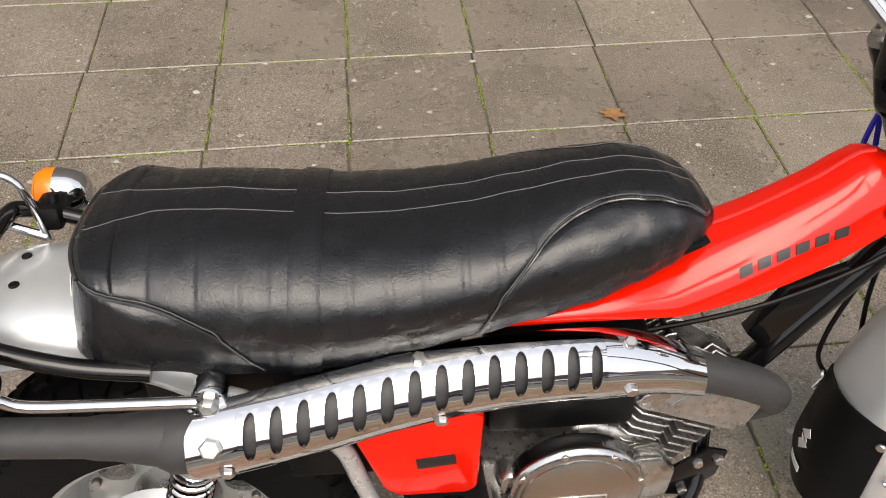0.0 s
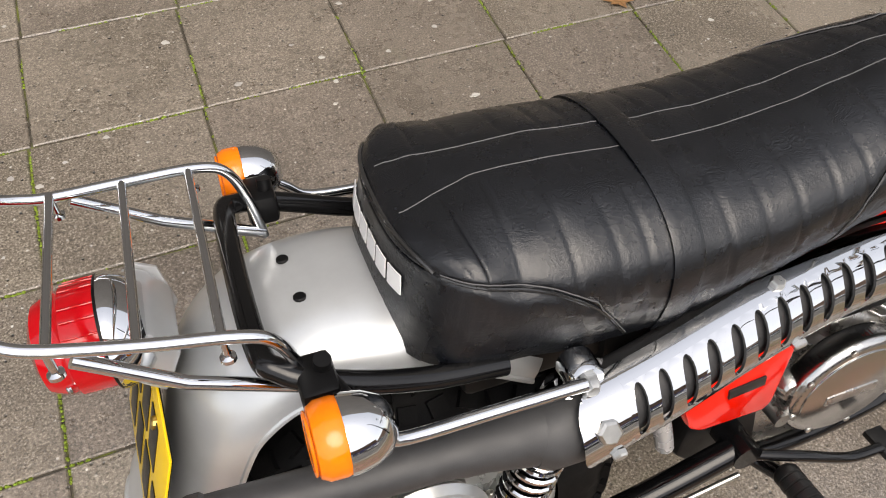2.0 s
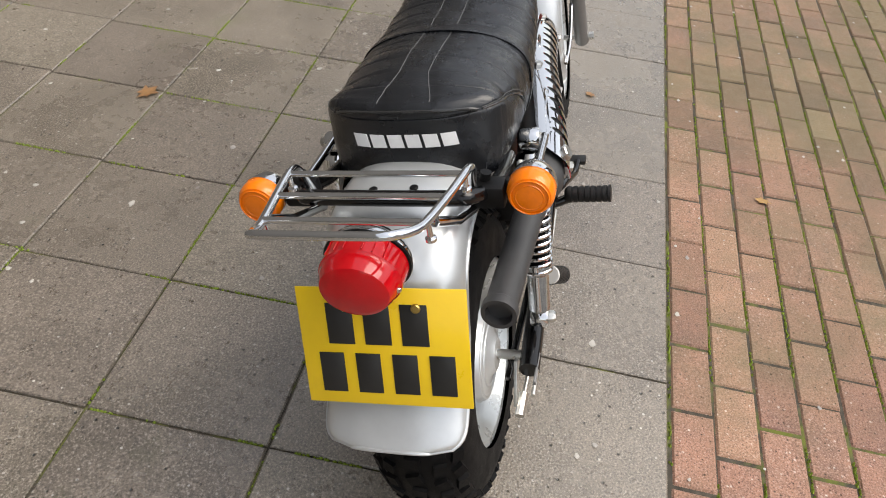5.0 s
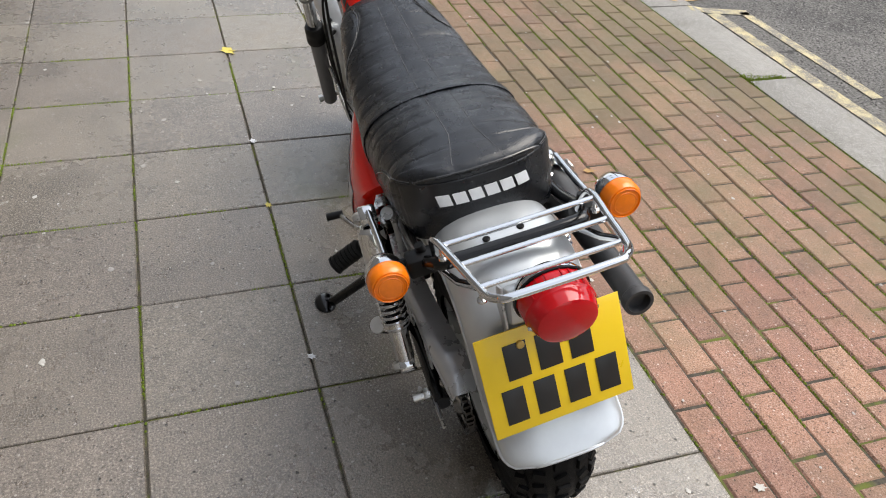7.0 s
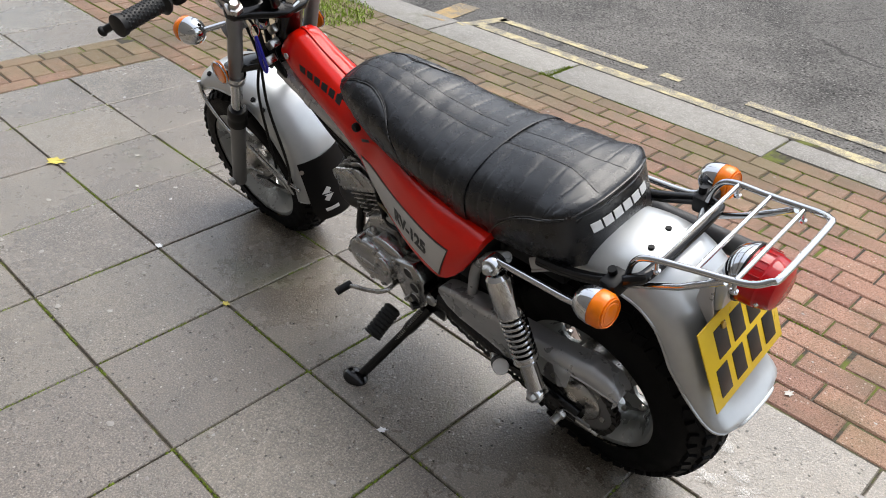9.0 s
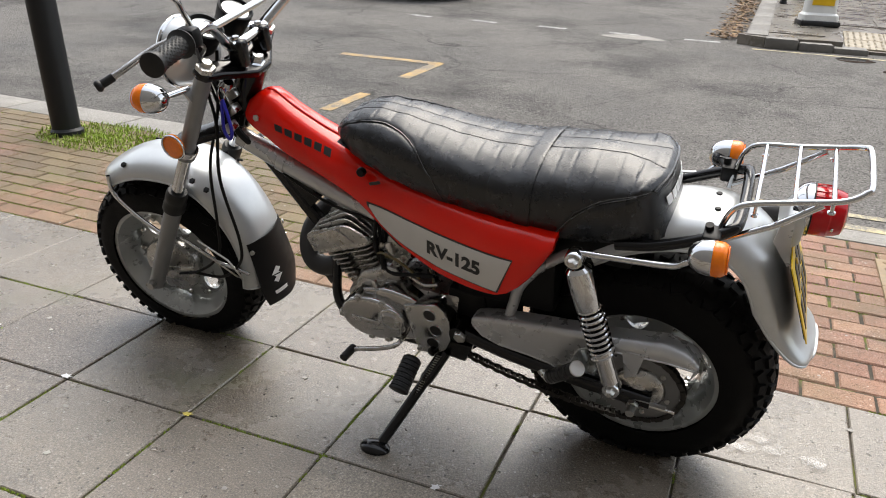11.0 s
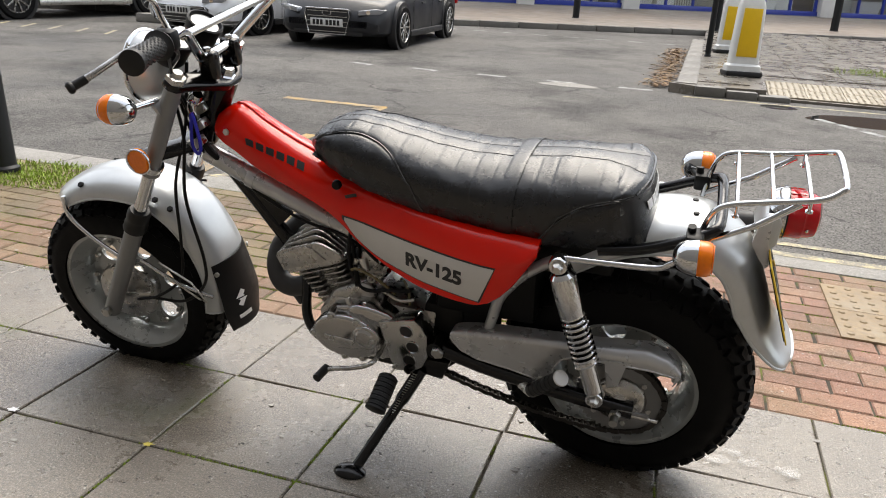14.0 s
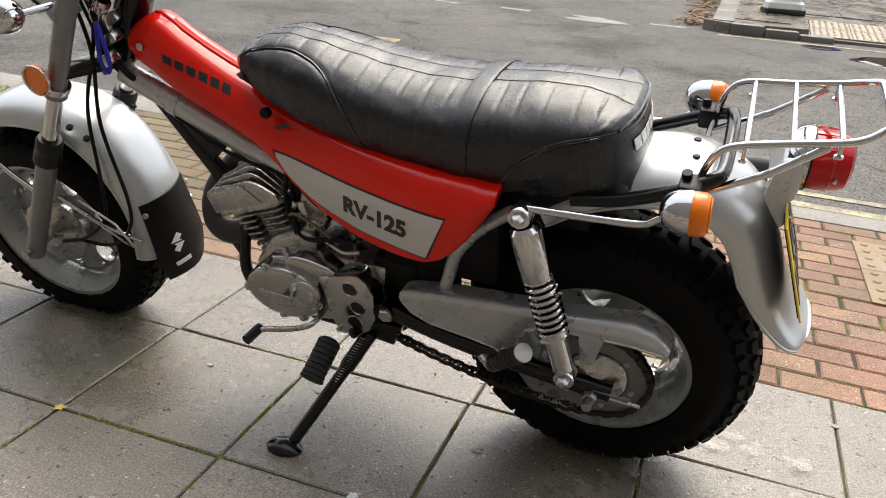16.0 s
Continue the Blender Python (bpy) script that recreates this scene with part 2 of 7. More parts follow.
M_SILVER = material("silver_paint", (0.53, 0.55, 0.56), 0.34, metal=0.55, var=0.05, scale=30, coat=0.5, rvar=0.05)
M_WHEEL = material("silver_wheel_paint", (0.40, 0.42, 0.42), 0.30, metal=0.55, var=0.08, scale=30, coat=0.25)
M_GUARD = material("silver_grey_paint", (0.52, 0.525, 0.53), 0.30, metal=0.55, var=0.06, scale=30)
M_FORK = material("grey_satin_paint", (0.22, 0.22, 0.22), 0.4, metal=0.4, var=0.08, scale=30)
M_ALLOY = material("polished_alloy", (0.50, 0.49, 0.47), 0.25, metal=0.95, var=0.16, scale=50, rvar=0.1, wear=((0.2, 0.19, 0.18), 30, 0.52, 0.72))
M_CAST = material("cast_alloy", (0.52, 0.51, 0.495), 0.30, metal=0.95, var=0.22, scale=90, bump=0.3, bscale=500)
M_COVER = material("satin_alloy_casing", (0.50, 0.495, 0.485), 0.20, metal=1.0, var=0.05, scale=60, rvar=0.04)
M_EXHAUST = material("heat_proof_grey_paint", (0.032, 0.032, 0.033), 0.55, var=0.2, scale=80, bump=0.15, bscale=600)
M_RUBBER = material("tyre_rubber", (0.0035, 0.0035, 0.0038), 0.60, spec=0.12, var=0.3, scale=60, bump=0.3, bscale=300)
M_GRIP = material("grip_rubber", (0.006, 0.006, 0.006), 0.48, spec=0.35, var=0.2)
M_AMBER = material("amber_lens", (0.85, 0.19, 0.005), 0.18, var=0.08, scale=120, coat=0.2, spec=0.4)
M_REDLENS = material("red_lens", (0.46, 0.002, 0.006), 0.08, var=0.08, scale=60, spec=0.5)
M_PLATE = material("yellow_reflective_plate", (0.78, 0.52, 0.01), 0.35, var=0.03, coat=0.3)
M_PLATE_WHITE = material("white_plate", (0.7, 0.7, 0.68), 0.4, var=0.03)
M_INK = material("black_print", (0.012, 0.012, 0.012), 0.4)
M_WHITE_PRINT = material("white_print", (0.72, 0.72, 0.72), 0.45)
M_BLUE_TAG = material("blue_ribbon", (0.02, 0.02, 0.42), 0.5)
M_BRASS = material("dull_brass", (0.5, 0.36, 0.12), 0.35, metal=1.0)
M_HOSE = material("aged_clear_hose", (0.16, 0.13, 0.06), 0.25, var=0.2, spec=0.6)
# pale tone holds the sky's reflection on the dials
M_DIAL = material("dial_reflection", (0.42, 0.43, 0.44), 0.12, var=0.05, coat=1.0)
M_POST = material("black_post_paint", (0.009, 0.010, 0.011), 0.5, spec=0.3, var=0.15, scale=20, bump=0.2, bscale=60)
M_BOLLARD = material("white_bollard_shell", (0.74, 0.74, 0.71), 0.4, var=0.06, scale=10)
M_BOLLARD_Y = material("yellow_bollard_face", (0.80, 0.50, 0.01), 0.4, var=0.05, scale=10)
M_CARGLASS = material("dark_car_glass", (0.015, 0.017, 0.018), 0.06, var=0.1, coat=0.5)
M_CARDARK = material("charcoal_car_paint", (0.016, 0.017, 0.020), 0.38, var=0.06, scale=5, spec=0.35)
M_CARWHITE = material("white_car_paint", (0.72, 0.73, 0.74), 0.25, var=0.03, scale=5, coat=1.0)
M_CARSILVER = material("silver_car_paint", (0.45, 0.45, 0.44), 0.28, metal=0.6, var=0.05, scale=5, coat=1.0)
M_CARPLASTIC = material("black_car_plastic", (0.015, 0.015, 0.016), 0.5, var=0.2)
M_LAMP = material("clear_headlamp", (0.30, 0.31, 0.33), 0.10, metal=0.3, var=0.1, coat=1.0)
M_RENDER = material("white_painted_wall", (0.72, 0.71, 0.68), 0.6, var=0.08, scale=4)
M_BLUEFRAME = material("blue_shop_frame", (0.012, 0.035, 0.30), 0.35, var=0.08, coat=0.3)
M_SHOPGLASS = material("shop_glass", (0.75, 0.8, 0.82), 0.03, var=0.0, transmission=1.0, rvar=0.01)
M_INSIDE = material("shop_interior", (0.30, 0.30, 0.28), 0.7, var=0.3, scale=2)
M_CERAMIC = material("white_ceramic", (0.8, 0.8, 0.78), 0.25, var=0.03)
M_FARPAVE = material("wet_brown_far_paving", (0.19, 0.150, 0.118), 0.5, var=0.25, scale=6, bump=0.3, bscale=60, world=True, wear=((0.12, 0.10, 0.085), 0.8, 0.45, 0.65))
M_WALL = material("dark_unseen_wall", (0.105, 0.098, 0.092), 0.75, var=0.25, scale=6, bump=0.4, bscale=40)
M_FACADE = material("brown_brick_facade", (0.22, 0.14, 0.10), 0.7, var=0.25, scale=20, bump=0.4, bscale=60)


# ---- mesh helpers ----
def V(*a):
    return Vector(a)


def part(name, bm, mat, parent=None, label="", angle=35):
    me = bpy.data.meshes.new(name)
    bmesh.ops.recalc_face_normals(bm, faces=bm.faces)
    bm.to_mesh(me)
    bm.free()
    me.materials.append(mat)
    me.shade_smooth()
    me.set_sharp_from_angle(angle=radians(angle))
    ob = new(name, me)
    ob.parent = parent
    if label:
        tagged(ob, label)
    return ob


def spline(pts, k=6, closed=False):
    p = [Vector(q) for q in pts]
    out = []
    n = len(p)
    for i in range(n if closed else n - 1):
        a = p[i - 1] if (closed or i > 0) else p[i] * 2 - p[i + 1]
        b, c = p[i], p[(i + 1) % n]
        d = p[(i + 2) % n] if (closed or i + 2 < n) else c * 2 - b
        for j in range(k):
            t = j / k
            out.append(0.5 * ((2 * b) + (c - a) * t + (2 * a - 5 * b + 4 * c - d) * t * t + (3 * b - a - 3 * c + d) * t ** 3))
    if not closed:
        out.append(p[-1])
    return out


def tube(pts, r, n=12, closed=False, bm=None, caps=True):
    bm = bm or bmesh.new()
    pts = [Vector(p) for p in pts]
    m = len(pts)
    rings = []
    ref = None
    for i, p in enumerate(pts):
        a = pts[i - 1] if (i > 0 or closed) else p
        b = pts[(i + 1) % m] if (i + 1 < m or closed) else p
        t = (b - a).normalized()
        if ref is None:
            ref = t.orthogonal().normalized()
        ref = (ref - t * ref.dot(t)).normalized()
        w = t.cross(ref)
        rr = r[i] if isinstance(r, (list, tuple)) else r
        rings.append([bm.verts.new(p + rr * (math.cos(2 * math.pi * k / n) * ref + math.sin(2 * math.pi * k / n) * w)) for k in range(n)])
    for i in range(m if closed else m - 1):
        A, B = rings[i], rings[(i + 1) % m]
        for k in range(n):
            bm.faces.new((A[k], A[(k + 1) % n], B[(k + 1) % n], B[k]))
    if caps and not closed:
        bm.faces.new(rings[0][::-1])
        bm.faces.new(rings[-1])
    return bm


def lathe(profile, a, b, n=40, bm=None, closed=False):
    """Revolve (radius, distance along a->b in metres) round the line from a towards b."""
    bm = bm or bmesh.new()
    a, b = Vector(a), Vector(b)
    t = (b - a).normalized()
    u = t.orthogonal().normalized()
    w = t.cross(u)
    rings = []
    for r, d in profile:
        c = a + t * d
        if r < 1e-6:
            rings.append([bm.verts.new(c)])
        else:
            rings.append([bm.verts.new(c + r * (math.cos(2 * math.pi * k / n) * u + math.sin(2 * math.pi * k / n) * w)) for k in range(n)])
    pairs = list(zip(rings, rings[1:])) + ([(rings[-1], rings[0])] if closed else [])
    for A, B in pairs:
        for k in range(n):
            q = [A[k % len(A)], A[(k + 1) % len(A)], B[(k + 1) % len(B)], B[k % len(B)]]
            q = list(dict.fromkeys(q))
            if len(q) > 2:
                bm.faces.new(q)
    return bm


def box(c, size, bevel=0.0, m=None, bm=None, seg=2):
    bm2 = bmesh.new()
    bmesh.ops.create_cube(bm2, size=1)
    bmesh.ops.scale(bm2, vec=size, verts=bm2.verts)
    if bevel:
        bmesh.ops.bevel(bm2, geom=bm2.edges[:], offset=bevel, segments=seg, affect="EDGES", profile=0.5)
    mm = Matrix.Translation(c) @ (m or Matrix.Identity(4))
    bmesh.ops.transform(bm2, matrix=mm, verts=bm2.verts)
    return merge(bm, bm2)


def merge(bm, bm2):
    if bm is None:
        return bm2
    me = bpy.data.meshes.new("tmp")
    bm2.to_mesh(me)
    bm2.free()
    bm.from_mesh(me)
    bpy.data.meshes.remove(me)
    return bm


def prism(poly, y0, y1, bevel=0.0, bm=None, seg=2, plane="xz"):
    """Extrude a flat outline (x, z) from y0 to y1."""
    b2 = bmesh.new()
    put_ = (lambda p, h: (p[0], h, p[1])) if plane == "xz" else (lambda p, h: (p[0], p[1], h)) if plane == "xy" else (lambda p, h: (h, p[0], p[1]))
    A = [b2.verts.new(put_(p, y0)) for p in poly]
    B = [b2.verts.new(put_(p, y1)) for p in poly]
    n = len(poly)
    b2.faces.new(A)
    b2.faces.new(B[::-1])
    for i in range(n):
        b2.faces.new((A[i], B[i], B[(i + 1) % n], A[(i + 1) % n]))
    if bevel:
        bmesh.ops.recalc_face_normals(b2, faces=b2.faces)
        bmesh.ops.bevel(b2, geom=b2.edges[:], offset=bevel, segments=seg, affect="EDGES", profile=0.5)
    return merge(bm, b2)


def grid(f, nu, nv, closed_v=False, bm=None):
    bm = bm or bmesh.new()
    vs = [[bm.verts.new(f(i, j)) for j in range(nv)] for i in range(nu)]
    for i in range(nu - 1):
        for j in range(nv if closed_v else nv - 1):
            bm.faces.new((vs[i][j], vs[i + 1][j], vs[i + 1][(j + 1) % nv], vs[i][(j + 1) % nv]))
    return bm


def thicken(bm, d):
    bmesh.ops.recalc_face_normals(bm, faces=bm.faces)
    bmesh.ops.solidify(bm, geom=bm.faces[:], thickness=d)
    return bm


def empty(name, label, category, m=None, group="", kind=""):
    ob = new(name)
    ob.matrix_world = m or Matrix.Identity(4)
    return tagged(ob, label, category, group, kind)


def lerp(table, x):
    """Piecewise linear rows (x, a, b, ...), x falling or rising."""
    rows = sorted(table)
    if x <= rows[0][0]:
        return rows[0][1:]
    for p, q in zip(rows, rows[1:]):
        if x <= q[0]:
            f = (x - p[0]) / (q[0] - p[0])
            f = f * f * (3 - 2 * f) * 0.5 + f * 0.5
            return tuple(u + (v - u) * f for u, v in zip(p[1:], q[1:]))
    return rows[-1][1:]


def curve(table, x):
    """Smooth curve through rows (x, a, b, ...)."""
    rows = sorted(table)
    if x <= rows[0][0]:
        return rows[0][1:]
    if x >= rows[-1][0]:
        return rows[-1][1:]
    i = max(k for k in range(len(rows) - 1) if rows[k][0] <= x)
    p, q = rows[i], rows[i + 1]
    o, r = rows[max(0, i - 1)], rows[min(len(rows) - 1, i + 2)]
    h = q[0] - p[0]
    f = (x - p[0]) / h
    out = []
    for k in range(1, len(p)):
        m0 = (q[k] - o[k]) / (q[0] - o[0]) * h
        m1_ = (r[k] - p[k]) / (r[0] - p[0]) * h
        out.append((2 * f ** 3 - 3 * f * f + 1) * p[k] + (f ** 3 - 2 * f * f + f) * m0 + (3 * f * f - 2 * f ** 3) * q[k] + (f ** 3 - f * f) * m1_)
    return tuple(out)


def bar_mesh(w, h, t=0.0008):
    return box((0, 0, 0), (w, t, h), min(w, h) * 0.08)


# ---- ground, road, pavement ----
ROAD_Y, RISE = -2.5, 0.035


def road_z(y):
    d = max(0.0, ROAD_Y - y)
    return max(-0.010, -0.035 + RISE * min(d, 60))


ys = [ROAD_Y + 0.02, -2.6, -3, -3.214, -4, -6, -8, -10, -14, -20, -30, -45, -62.5, -120, -400]
xs = [-400, -100, -40, -20, -10, -5, 0, 5, 10, 20, 40, 100, 400]
road = part("road", grid(lambda i, j: (xs[j], ys[i], road_z(ys[i])), len(ys), len(xs)), M_ROAD)
tagged(road, "wet grey worn asphalt road surface", "road", kind="structure")
ground = part("ground", grid(lambda i, j: (xs[j], (-2.48, 4.6, 20, 400)[i], -0.005), 4, len(xs)), M_BED)
tagged(ground, "dark sand bed with mossy joints under the paving", "ground", kind="structure")
pavement = empty("pavement", "damp pavement of square concrete slabs with red brick strip", "pavement", kind="structure")

# ---- the motorcycle, in its own frame: x ahead from the rear axle, y to its left, z up ----
BIKE = pose(-0.29, -0.412, 0, -13.5, 0, -0.5)
bike = empty("motorcycle", "red and silver vintage motorcycle leaning on its side stand", "motorcycle", BIKE)
STEM, RAKE, TURN = V(0.975, 0, 0.93), V(-0.485, 0, 0.875).normalized(), radians(3)
STEER = Matrix.Translation(STEM) @ Matrix.Rotation(TURN, 4, RAKE) @ Matrix.Translation(-STEM)


def steered(name, bm, mat, parent=None, label="", angle=35):
    bmesh.ops.transform(bm, matrix=STEER, verts=bm.verts)
    return part(name, bm, mat, parent or bike, label, angle)


def ring_pts(c, r, axis="y", n=24):
    return [V(c[0] + r * math.cos(2 * math.pi * k / n), c[1], c[2] + r * math.sin(2 * math.pi * k / n)) for k in range(n)]


def bolt(p, d, r=0.007, h=0.006, bm=None):
    p, d = Vector(p), Vector(d).normalized()
    return lathe([(0, h), (r * 0.8, h), (r, h * 0.7), (r, 0), (0, 0)], p, p + d, 6 if r > 0.008 else 10, bm)


# wheels
def disc_with_holes(cx, cz, y, r0, r1, holes, hole_c, ha, hr, phase=0.0):
    """A wheel disc round y with oval holes: each sector is bridged from its outline to the oval."""
    bm = bmesh.new()
    step = 2 * math.pi / holes
    for h in range(holes):
        a0 = h * step + phase
        outl, oval = [], []
        N = 24
        for k in range(N):
            t = 2 * math.pi * k / N
            u, v = math.cos(t), math.sin(t)
            s = 1 / max(abs(u), abs(v))
            aa = a0 + step / 2 + u * s * step / 2
            rr = (r0 + r1) / 2 + v * s * (r1 - r0) / 2
            outl.append((rr, aa))
            oval.append((hole_c + v * hr, a0 + step / 2 + u * ha / hole_c))
        mk = lambda q, dy=0: bm.verts.new((cx + q[0] * math.cos(q[1]), y + dy, cz + q[0] * math.sin(q[1])))
        A = [mk(q) for q in outl]
        B = [mk(q) for q in oval]
        C = [mk((hole_c + (q[0] - hole_c) * 0.93, q[1]), -0.008) for q in oval]
        for k in range(N):
            bm.faces.new((A[k], A[(k + 1) % N], B[(k + 1) % N], B[k]))
            bm.faces.new((B[k], B[(k + 1) % N], C[(k + 1) % N], C[k]))
    bmesh.ops.remove_doubles(bm, verts=bm.verts, dist=1e-5)
    return bm


def make_wheel(name, cx, cz, R, w, rim_r, mover, label, holes, phase):
    c = V(cx, 0, cz)
    ax = V(0, 1, 0)
    lip = rim_r
    prof = [(lip - 0.006, -w * 0.86), (lip + 0.004, -w * 0.88), (lip + 0.006, -w * 0.82), (lip - 0.012, -w * 0.70), (lip - 0.022, -w * 0.45), (lip - 0.028, -w * 0.15),
            (lip - 0.028, w * 0.15), (lip - 0.022, w * 0.45), (lip - 0.012, w * 0.70), (lip + 0.006, w * 0.82), (lip + 0.004, w * 0.88), (lip - 0.006, w * 0.86),
            (lip - 0.020, w * 0.66), (lip - 0.034, w * 0.40), (lip - 0.040, w * 0.1), (lip - 0.040, -w * 0.1), (lip - 0.034, -w * 0.40), (lip - 0.020, -w * 0.66)]
    rim = mover(name, lathe(prof, c, c + ax, 72, closed=True), M_WHEEL, bike, label)
    disc = disc_with_holes(cx, cz, 0.004, 0.062, rim_r - 0.036, holes, (0.062 + rim_r - 0.036) / 2 + 0.006, 0.027, 0.029, phase)
    mover("wheel_disc", disc, M_WHEEL, rim)
    hub = [(0, -0.062), (0.022, -0.062), (0.028, -0.05), (0.055, -0.044), (0.066, -0.036), (0.068, 0.034), (0.060, 0.044), (0.03, 0.05), (0.022, 0.062), (0, 0.062)]
    mover("hub", lathe(hub, c, c + ax, 48), M_CAST, rim, "cast alloy brake drum hub")
    for k in range(holes * 2):
        a = 2 * math.pi * (k + 0.5) / (holes * 2) + phase
        r_ = rim_r - 0.052
        for s in (1, -1):
            mover("wheel_bolt", bolt((cx + r_ * math.cos(a), s * 0.010, cz + r_ * math.sin(a)), (0, s, 0), 0.0075, 0.009), M_STEEL, rim)
    tp = []
    for k in range(25):
        ph = -math.pi / 2 + math.pi * k / 24
        y = w * math.copysign(abs(math.sin(ph)) ** 0.85, math.sin(ph))
        tp.append((rim_r + 0.004 + (R - 0.007 - rim_r - 0.004) * abs(math.cos(ph)) ** 0.72, y * (1 if abs(math.cos(ph)) > 0.25 else 0.97)))
    tyre = mover("tyre", lathe(tp, c, c + ax, 96), M_RUBBER, rim, "fat knobbly black tyre")
    bm = bmesh.new()
    rows = [(0.0, 0.30, 0), (0.42, 0.26, 1), (-0.42, 0.26, 1), (0.80, 0.24, 0), (-0.80, 0.24, 0)]
    N = 46
    for f, wd, odd in rows:
        for k in range(N):
            a = 2 * math.pi * (k + 0.5 * odd) / N
            ph = f * 1.02
            rr = rim_r + 0.004 + (R - 0.0095 - rim_r - 0.004) * abs(math.cos(ph)) ** 0.72
            y = w * math.copysign(abs(math.sin(ph)) ** 0.85, math.sin(ph))
            da = 2 * math.pi / N * R * 0.62
            turn_ = Matrix.Rotation(-a, 4, "Y") @ Matrix.Translation((rr, y, 0)) @ Matrix.Rotation(ph * 0.9, 4, "Z") @ Matrix.Rotation(random.uniform(-0.12, 0.12) + 0.25 * (1 if k % 2 else -1), 4, "X")
            sx, sy, sz = 0.017, w * wd * 1.1, da
            pts = [(x * sx / 2, yy * sy / 2 * (0.86 if x > 0 else 1), z * sz / 2 * (0.86 if x > 0 else 1)) for x in (-1, 1) for yy in (-1, 1) for z in (-1, 1)]
            v = [bm.verts.new(Matrix.Translation(c) @ turn_ @ Vector(p)) for p in pts]
            for q in ((0, 1, 3, 2), (4, 6, 7, 5), (0, 4, 5, 1), (2, 3, 7, 6), (0, 2, 6, 4), (1, 5, 7, 3)):
                bm.faces.new([v[i] for i in q])
    mover("tread", bm, M_RUBBER, tyre)
    return rim


def plain(name, bm, mat, parent=None, label="", angle=35):
    return part(name, bm, mat, parent or bike, label, angle)


rear_wheel = make_wheel("rear_wheel", 0.012, 0.287, 0.294, 0.086, 0.173, plain, "silver painted disc wheel with oval holes", 6, radians(-14))
FX, FZ = 1.387, 0.262
front_wheel = make_wheel("front_wheel", FX, FZ, 0.280, 0.075, 0.190, steered, "silver painted disc wheel with oval holes", 6, radians(18))

# rear brake plate, axle, sprocket, chain
plain("brake_plate", lathe([(0.0, 0), (0.03, 0), (0.045, 0.012), (0.085, 0.016), (0.092, 0.028), (0.0, 0.028)][::-1], (0.005, -0.088, 0.287), (0.005, 0, 0.287), 48), M_SILVER, rear_wheel, "satin silver brake drum cover")
for r_, y_ in ((0.060, -0.0745), (0.078, -0.0725)):
    plain("drum_ridge", tube(ring_pts((0.005, y_, 0.287), r_, n=40), 0.0022, 6, True), M_SILVER, rear_wheel)
plain("axle", tube([(0.005, -0.150, 0.287), (0.005, 0.205, 0.287)], 0.0095), M_STEEL)
for s in (1, -1):
    plain("axle_nut", lathe([(0, 0.016), (0.008, 0.016), (0.009, 0.011), (0.0125, 0.010), (0.0135, 0.007), (0.0135, 0), (0, 0)], (0.005, 0.172 if s > 0 else -0.148, 0.287), (0.005, s * 2, 0.287), 6), M_STEEL)
    plain("chain_adjuster", box((-0.03, s * 0.166, 0.287), (0.070, 0.005, 0.022), 0.002), M_FORK)
    plain("adjuster_bolt", tube([(-0.03, s * 0.166, 0.287), (-0.085, s * 0.166, 0.284)], 0.004, 8), M_STEEL)
bm = bmesh.new()
NT = 44
outer, inner_r = [], 0.045
for k in range(NT * 4):
    a = 2 * math.pi * k / (NT * 4)
    r_ = 0.099 if k % 4 in (0, 1) else 0.092
    outer.append((0.005 + r_ * math.cos(a), 0.287 + r_ * math.sin(a)))
plain("rear_sprocket", prism(outer, 0.112, 0.118), M_FORK, rear_wheel, "worn steel rear sprocket")
plain("sprocket_carrier", lathe([(0.0, 0.046), (0.020, 0.046), (0.026, 0.040), (0.040, 0.036), (0.052, 0.031), (0.059, 0.024), (0.062, 0.018), (0.062, 0), (0.0, 0)], (0.005, 0.1, 0.287), (0.005, 1, 0.287), 48), M_ALLOY, rear_wheel, "polished domed sprocket carrier")
for k in range(6):
    a = 2 * math.pi * k / 6 + 0.3
    plain("carrier_bolt", bolt((0.005 + 0.071 * math.cos(a), 0.118, 0.287 + 0.071 * math.sin(a)), (0, 1, 0), 0.006, 0.005), M_STEEL, rear_wheel)
lower = spline([(0.44, 0.115, 0.262), (0.3, 0.115, 0.222), (0.15, 0.115, 0.194), (0.04, 0.115, 0.187), (-0.05, 0.115, 0.208), (-0.092, 0.115, 0.268), (-0.088, 0.115, 0.32), (-0.045, 0.115, 0.372), (0.02, 0.115, 0.385), (0.2, 0.115, 0.375), (0.44, 0.115, 0.345)], 40)
bm = bmesh.new()
acc, last, k = 0, lower[0], 0
for p, q in zip(lower, lower[1:]):
    acc += (q - p).length
    if acc > 0.0125:
        acc = 0
        k += 1
        t = (q - p).normalized()
        ang = math.atan2(t.z, t.x)
        wy = 0.017 if k % 2 else 0.012
        for s in (1, -1):
            box((q.x, q.y + s * wy / 2, q.z), (0.017, 0.0024, 0.0115), 0.0, Matrix.Rotation(-ang, 4, "Y"), bm)
        box((q.x, q.y, q.z), (0.007, wy, 0.007), 0.0, None, bm)
plain("drive_chain", bm, material("oily_chain", (0.06, 0.055, 0.05), 0.4, metal=0.8, var=0.3), bike, "dark oily drive chain")

